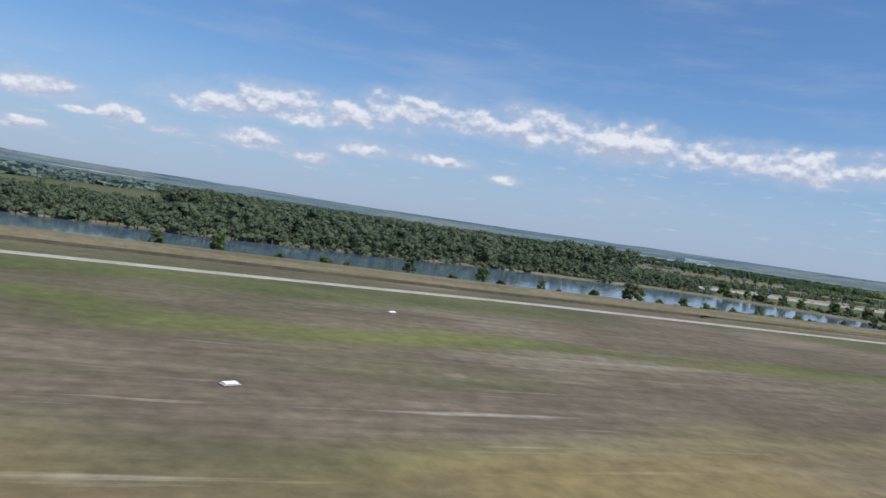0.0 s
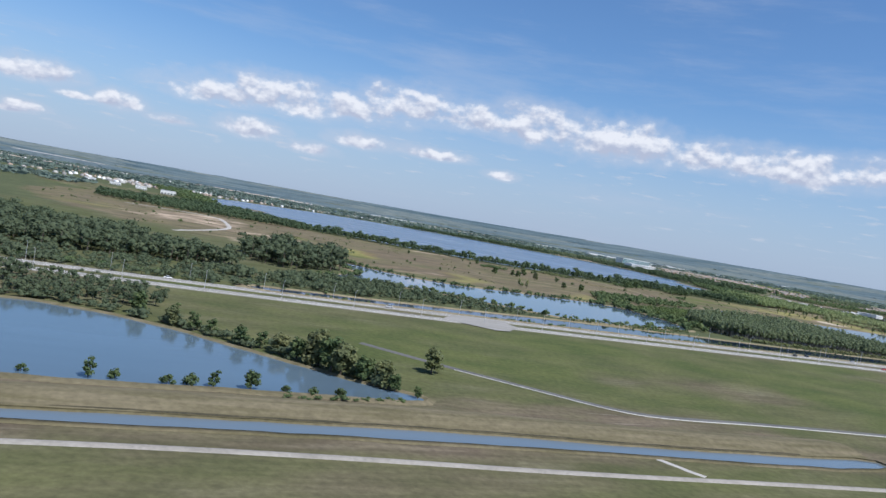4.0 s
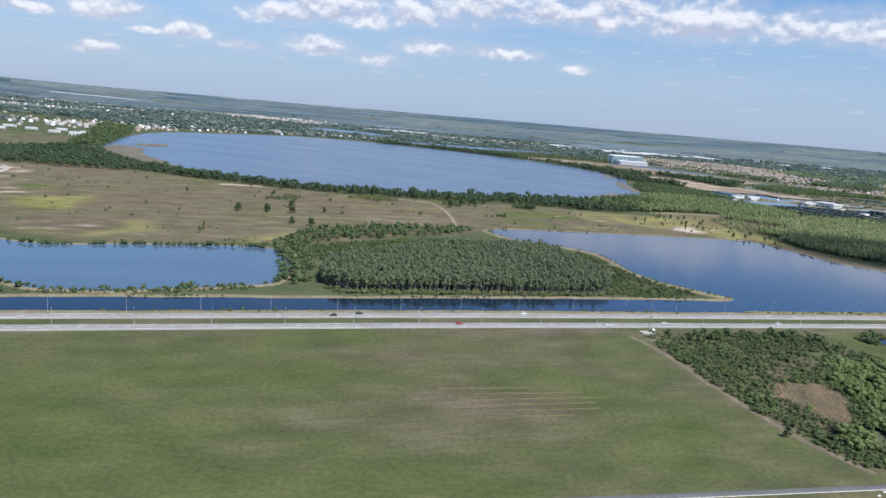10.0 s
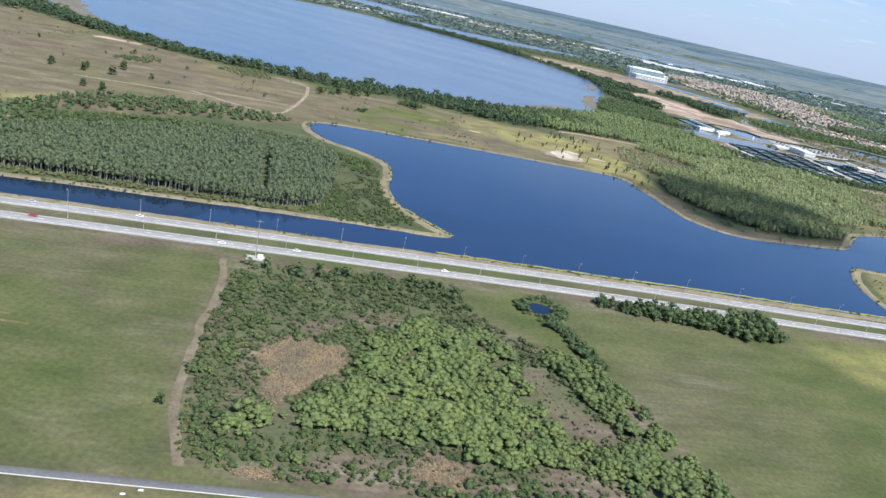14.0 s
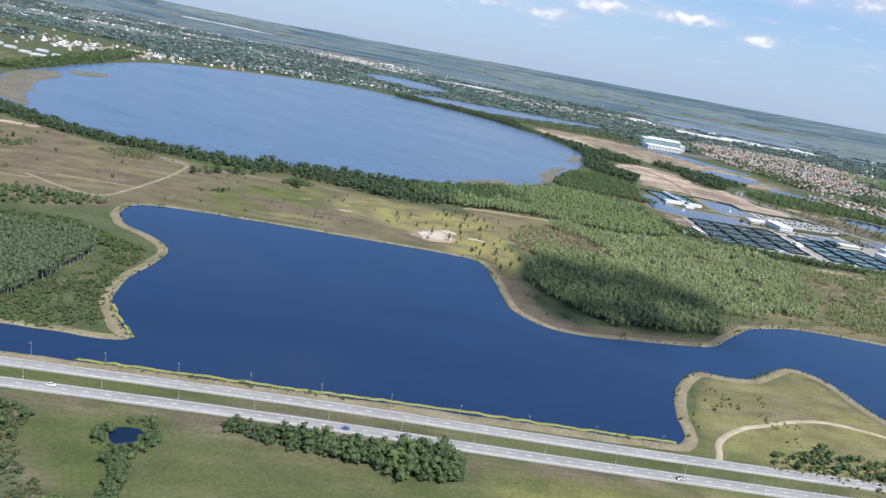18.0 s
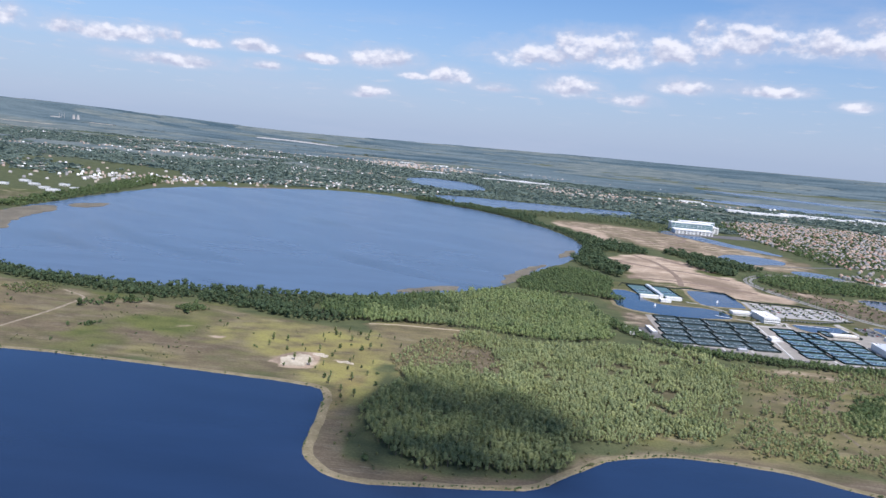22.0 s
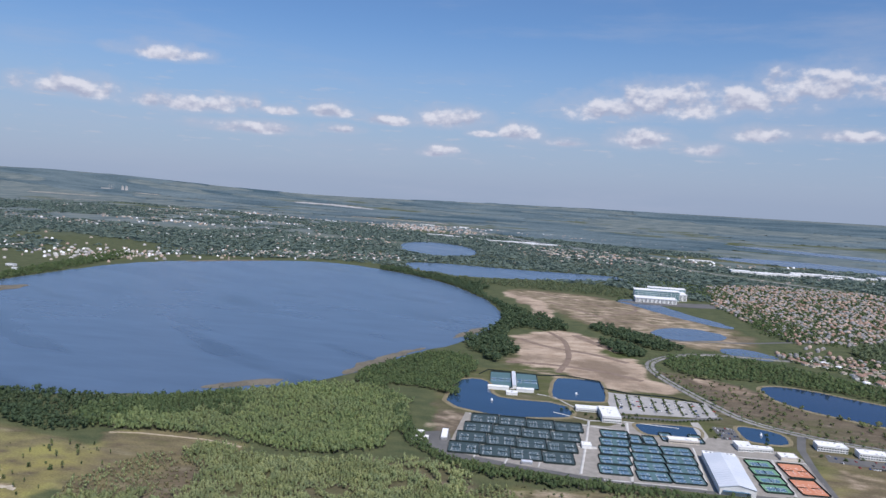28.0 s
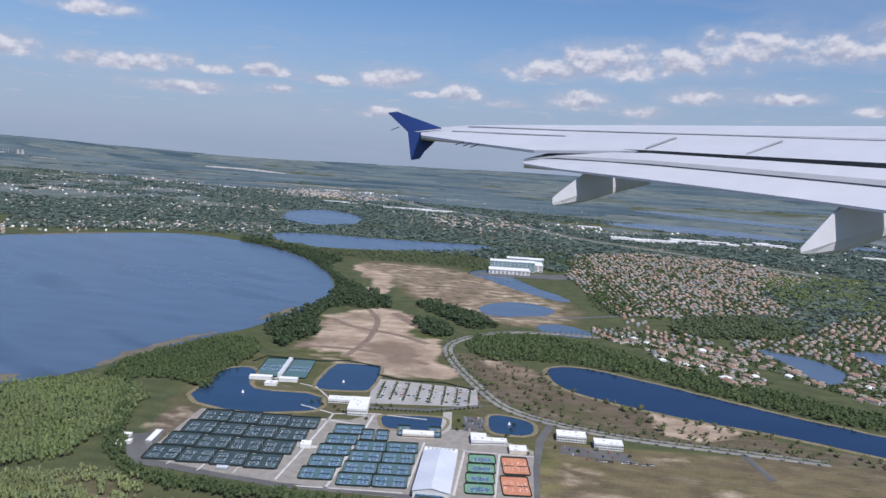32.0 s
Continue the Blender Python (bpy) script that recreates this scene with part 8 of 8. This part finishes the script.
lot = {c: parked_car(c) for c in ("white", "black", "silver")}
taken = set()
lot_r = random.Random(9)
for k in range(7):
    for j in range(12):
        if lot_r.random() < 0.58:
            continue
        c = lot_r.choice(("white", "black", "silver", "black"))
        x, y = cxy(111.2 + k * 9.6 + (j % 2) * 5.0 + j * 0.1, -78 + k * 1.4 + j * 3.1)
        if c in taken:
            put_copy(lot[c], x, y, C_TURN + lot_r.choice((0, 180)), 0.11)
        else:
            taken.add(c)
            lot[c].matrix_basis = pose(x, y, 0.11, 0, 0, C_TURN)
for (x, y), n in (((648, 912), 5), ((660, 917), 6), ((671, 921), 5)):
    for j in range(n):
        put_copy(lot[lot_r.choice(("white", "black", "silver"))], x + j * 1.6, y + j * 0.7, 110, 0.11)
fence = thing("site_fence", "long dark windscreen fence between campus and cleared land", "fence")
run = pts("348,949 347,969 372,977 392,983 410,998 441,999 450,979 474,979 504,992 530,990")
for (ax, ay), (bx, by) in zip(run, run[1:]):
    n = max(1, round(math.hypot(bx - ax, by - ay) / 6.0))
    for k in range(n):
        px, py, qx, qy = ax + (bx - ax) * k / n, ay + (by - ay) * k / n, ax + (bx - ax) * (k + 1) / n, ay + (by - ay) * (k + 1) / n
        bm = box(math.hypot(qx - px, qy - py) * 0.99, 0.08, 1.1, (0, 0, 0.05))
        bmesh.ops.transform(bm, matrix=pose((px + qx) / 2, (py + qy) / 2, 0, 0, 0, math.degrees(math.atan2(qy - py, qx - px))), verts=bm.verts)
        part("fence_panel", bm, SCREEN, fence)

# ---- cumulus overhead, whose shade lies on the pines ----
TO_SUN = Vector((math.sin(radians(SUN_AZ)), math.cos(radians(SUN_AZ)), math.tan(radians(SUN_EL))))
CLOUD = mottled("white_cumulus", (0.80, 0.81, 0.83), (0.86, 0.86, 0.87), 0.01, 1.0, 0.0, amount=0.05)


def cumulus(x, y, wide, deep, seed, label, high=2300.0):
    r = np.random.default_rng(seed)
    at = Vector((x, y, 0)) + TO_SUN * (high / TO_SUN.z)
    lumps = []
    for k in range(92):
        a, q = r.uniform(0, 2 * math.pi), math.sqrt(r.random())
        c = (math.cos(a) * q * wide, math.sin(a) * q * deep, r.uniform(0, 22) * (1.2 - q))
        s = r.uniform(0.10, 0.15) * min(wide, deep)
        v, f = ICO[1]
        lumps.append((v * np.array((s, s, s * 0.7)) * (1 + r.uniform(-0.1, 0.1, (len(v), 1))) + np.array(c) + np.array(at), f))
    me = raw_mesh("cloud", *join(lumps))
    me.materials.append(CLOUD)
    return tagged(new("cloud", me), label, "cloud", kind="structure")


cumulus(361, 532, 62, 56, 1, "white fair-weather cumulus cloud")

# ---- the aeroplane's wing, where the flight ends ----
WING_AT = pose(736.89, 481.02, 182.45, 90 - 7.65, -3.28, 25.7)
WING_SKIN = mottled("white_aircraft_paint", (0.50, 0.52, 0.55), (0.56, 0.57, 0.60), 0.6, 0.4, 0.4, fine=5.0, amount=0.08)
WING_GREY = mottled("grey_wing_seal", (0.30, 0.31, 0.33), (0.36, 0.37, 0.39), 1.0, 0.5, amount=0.1)
WING_DARK = mottled("gap_shade_and_wick_black", (0.02, 0.025, 0.03), (0.03, 0.035, 0.04), 1.0, 0.7, amount=0.1)
FIN_BLUE = mottled("dark_blue_aircraft_paint", (0.012, 0.03, 0.13), (0.016, 0.04, 0.16), 1.0, 0.3, 0.5, amount=0.05)


def seat(side, rise, far):
    """A point seen from the window seat: shares to the side and up, and metres away; half scale, like the land."""
    return Vector((side * far, rise * far, -far)) * 0.5


def rear(side):
    return 8.67 / (0.874 * side + 0.556)


def front(side):
    return 13.85 / (0.801 * side + 0.787)


def slab(stations, thick):
    """A closed skin from cross-stations, each a row of points from rear to front."""
    bm = bmesh.new()
    up = [[bm.verts.new(p) for p in s] for s in stations]
    lo = [[bm.verts.new(p + Vector((0, -thick * (0.35 + math.sin(math.pi * k / (len(s) - 1))), 0))) for k, p in enumerate(s)] for s in stations]
    for g, flip in ((up, False), (lo, True)):
        for a, b in zip(g, g[1:]):
            for k in range(len(a) - 1):
                q = (a[k], b[k], b[k + 1], a[k + 1])
                bm.faces.new(q[::-1] if flip else q)
    n = len(up)
    for k in (0, len(up[0]) - 1):
        for i in range(n - 1):
            bm.faces.new((up[i][k], up[i + 1][k], lo[i + 1][k], lo[i][k]))
    for i in (0, n - 1):
        for k in range(len(up[0]) - 1):
            bm.faces.new((up[i][k], up[i][k + 1], lo[i][k + 1], lo[i][k]))
    bmesh.ops.recalc_face_normals(bm, faces=bm.faces)
    return bm


def strip_between(rows, share0, share1, lift):
    """A thin strip on the skin between two shares of the chord."""
    st = []
    for s0, r0, d0, s1, r1, d1 in rows:
        a, b = seat(s0, r0, d0), seat(s1, r1, d1)
        st.append([a.lerp(b, share0) + Vector((0, lift, 0)), a.lerp(b, share1) + Vector((0, lift, 0))])
    return slab(st, 0.006)


wing = thing("aeroplane_wing", "white airliner wing with extended flaps and a dark blue winglet", "aeroplane wing")
main = []
for side, low, high in ((-0.030, 0.155, 0.164), (0.036, 0.1455, 0.1685), (0.124, 0.1345, 0.169), (0.282, 0.1335, 0.1685), (0.475, 0.1225, 0.1675), (0.604, 0.1155, 0.1672), (0.78, 0.106, 0.1668), (1.05, 0.092, 0.166)):
    k = 1.0 if side < 0.13 else 1.07
    main.append((side, low, rear(side) * k, side, high, front(side)))
skin = []
for s0, r0, d0, s1, r1, d1 in main:
    a, b = seat(s0, r0, d0), seat(s1, r1, d1)
    skin.append([a.lerp(b, q) + Vector((0, 0.0, 0)) for q in (0, 0.25, 0.5, 0.75, 1.0)])
part("main_wing", slab(skin, 0.07), WING_SKIN, wing)


def on_skin(rows, x, y, lift):
    """A point of the upper skin between two stations, from its side and rise."""
    for p, q in zip(rows, rows[1:]):
        if p[0] <= x <= q[0] or q is rows[-1]:
            k = (x - p[0]) / (q[0] - p[0])
            s, r0, d0, _, r1, d1 = [u + (v - u) * k for u, v in zip(p, q)]
            t = (y - r0) * d0 / ((r1 * d1 - r0 * d0) - y * (d1 - d0))
            return seat(x, r0, d0).lerp(seat(x, r1, d1), t) + Vector((0, lift, 0.012))


def scribed(rows, line, half, lift=0.008):
    """A thin dark joint along a line on the skin."""
    st = [[on_skin(rows, x, y - half, lift), on_skin(rows, x, y + half, lift)] for x, y in line]
    return slab(st, 0.003)


for line in (((0.0346, 0.1662), (0.166, 0.1608), (0.359, 0.1547), (0.603, 0.1477)), ((0.0123, 0.1600), (0.09, 0.1562), (0.166, 0.1531))):
    part("panel_line", scribed(main, line, 0.00055), WING_GREY, wing, "thin grey panel joint")
for line in (((0.276, 0.1365), (0.294, 0.1425), (0.312, 0.1490), (0.318, 0.1500)), ((0.412, 0.1275), (0.434, 0.1360), (0.462, 0.1460))):
    part("spoiler_joint", scribed(main, line, 0.0011), WING_GREY, wing, "thin dark spoiler joint")
# near-black strip along the slot: its shade is put into the colour
gap = [(s, r, rear(s) * 1.06, s, r + w, rear(s) * 1.065) for s, r, w in ((0.150, 0.1335, 0.006), (0.282, 0.1285, 0.006), (0.475, 0.1150, 0.0085), (0.604, 0.107, 0.010), (0.78, 0.096, 0.012), (1.05, 0.08, 0.014))]
part("flap_gap_shade", strip_between(gap, 0, 1, 0), WING_DARK, wing, "near-black strip for the shade in the slot ahead of the flap")
flap = []
for side, low, high in ((0.110, 0.1165, 0.1225), (0.155, 0.1095, 0.1335), (0.282, 0.0945, 0.1305), (0.475, 0.070, 0.118), (0.604, 0.0525, 0.1095), (0.78, 0.030, 0.099), (1.05, -0.004, 0.083)):
    flap.append((side, low, rear(side) * 0.93, side, high, rear(side) * 1.05))
part("flap", slab([[seat(a, b, c).lerp(seat(d, e, f), q) for q in (0, 0.33, 0.66, 1.0)] for a, b, c, d, e, f in flap], 0.045), WING_SKIN, wing, "white extended flap")
part("flap_seal", strip_between(flap, 0.50, 0.64, 0.012), WING_GREY, wing, "grey seal band along the flap")


def fairing(stations, wide):
    """A slim boxy pod; each station gives side, top, bottom and its share of the flap's distance."""
    bm = bmesh.new()
    ringsv = []
    for s, top, low, k in stations:
        d = rear(s) * k
        hi_, lo_ = seat(s, top, d), seat(s, low, d)
        mid, half = (hi_ + lo_) / 2, (hi_ - lo_) / 2
        out = Vector((0.55, 0, -0.83)) * wide * min(1.0, half.length / 0.05)
        ringsv.append([bm.verts.new(mid + half * a + out * c) for a, c in ((1, 0.5), (0.8, 0.95), (-0.5, 1.0), (-0.9, 0.6), (-1, 0), (-0.9, -0.6), (-0.5, -1.0), (0.8, -0.95), (1, -0.5))])
    n = len(ringsv[0])
    for a, b in zip(ringsv, ringsv[1:]):
        for i in range(n):
            bm.faces.new((a[i], a[(i + 1) % n], b[(i + 1) % n], b[i]))
    bm.faces.new(ringsv[0][::-1])
    bm.faces.new(ringsv[-1])
    bmesh.ops.recalc_face_normals(bm, faces=bm.faces)
    return bm


for stations in (((0.1530, 0.0705, 0.0590, 0.88), (0.166, 0.0800, 0.0600, 0.91), (0.193, 0.1010, 0.0640, 0.96), (0.218, 0.1070, 0.0720, 1.02), (0.246, 0.1050, 0.0790, 1.10), (0.281, 0.1000, 0.0885, 1.20)),
                 ((0.4880, 0.0020, -0.0070, 0.86), (0.505, 0.0200, -0.0075, 0.90), (0.543, 0.0600, -0.0040, 0.96), (0.575, 0.0650, 0.0060, 1.02), (0.615, 0.0640, 0.0200, 1.10), (0.66, 0.0600, 0.0400, 1.20))):
    part("flap_track_fairing", fairing(stations, 0.085), WING_SKIN, wing, "slim white flap track fairing")
tipd = rear(-0.03) * 1.04
for name, outline in (("winglet_upper", ((-0.0747, 0.1857), (-0.0624, 0.1872), (-0.0015, 0.1649), (-0.048, 0.1600))), ("winglet_lower", ((-0.048, 0.1610), (-0.002, 0.156), (-0.012, 0.146), (-0.0255, 0.133), (-0.0323, 0.1232), (-0.0439, 0.1217)))):
    bm = bmesh.new()
    a = [bm.verts.new(seat(s, h, tipd)) for s, h in outline]
    b = [bm.verts.new(seat(s, h, tipd) + Vector((0, 0, -0.05))) for s, h in outline]
    n = len(a)
    bm.faces.new(a)
    bm.faces.new(b[::-1])
    for i in range(n):
        bm.faces.new((a[i], b[i], b[(i + 1) % n], a[(i + 1) % n]))
    bmesh.ops.recalc_face_normals(bm, faces=bm.faces)
    part(name, bm, FIN_BLUE, wing, "dark blue winglet fence")
for s, h in ((0.028, 0.146), (0.038, 0.144), (0.048, 0.1425), (-0.060, 0.166)):
    part("static_wick", rod(0.006, 0.004, seat(s, h, rear(s)), seat(s - 0.011, h - 0.004, rear(s) * 0.97), 4), WING_DARK, wing)
wing.matrix_basis = WING_AT
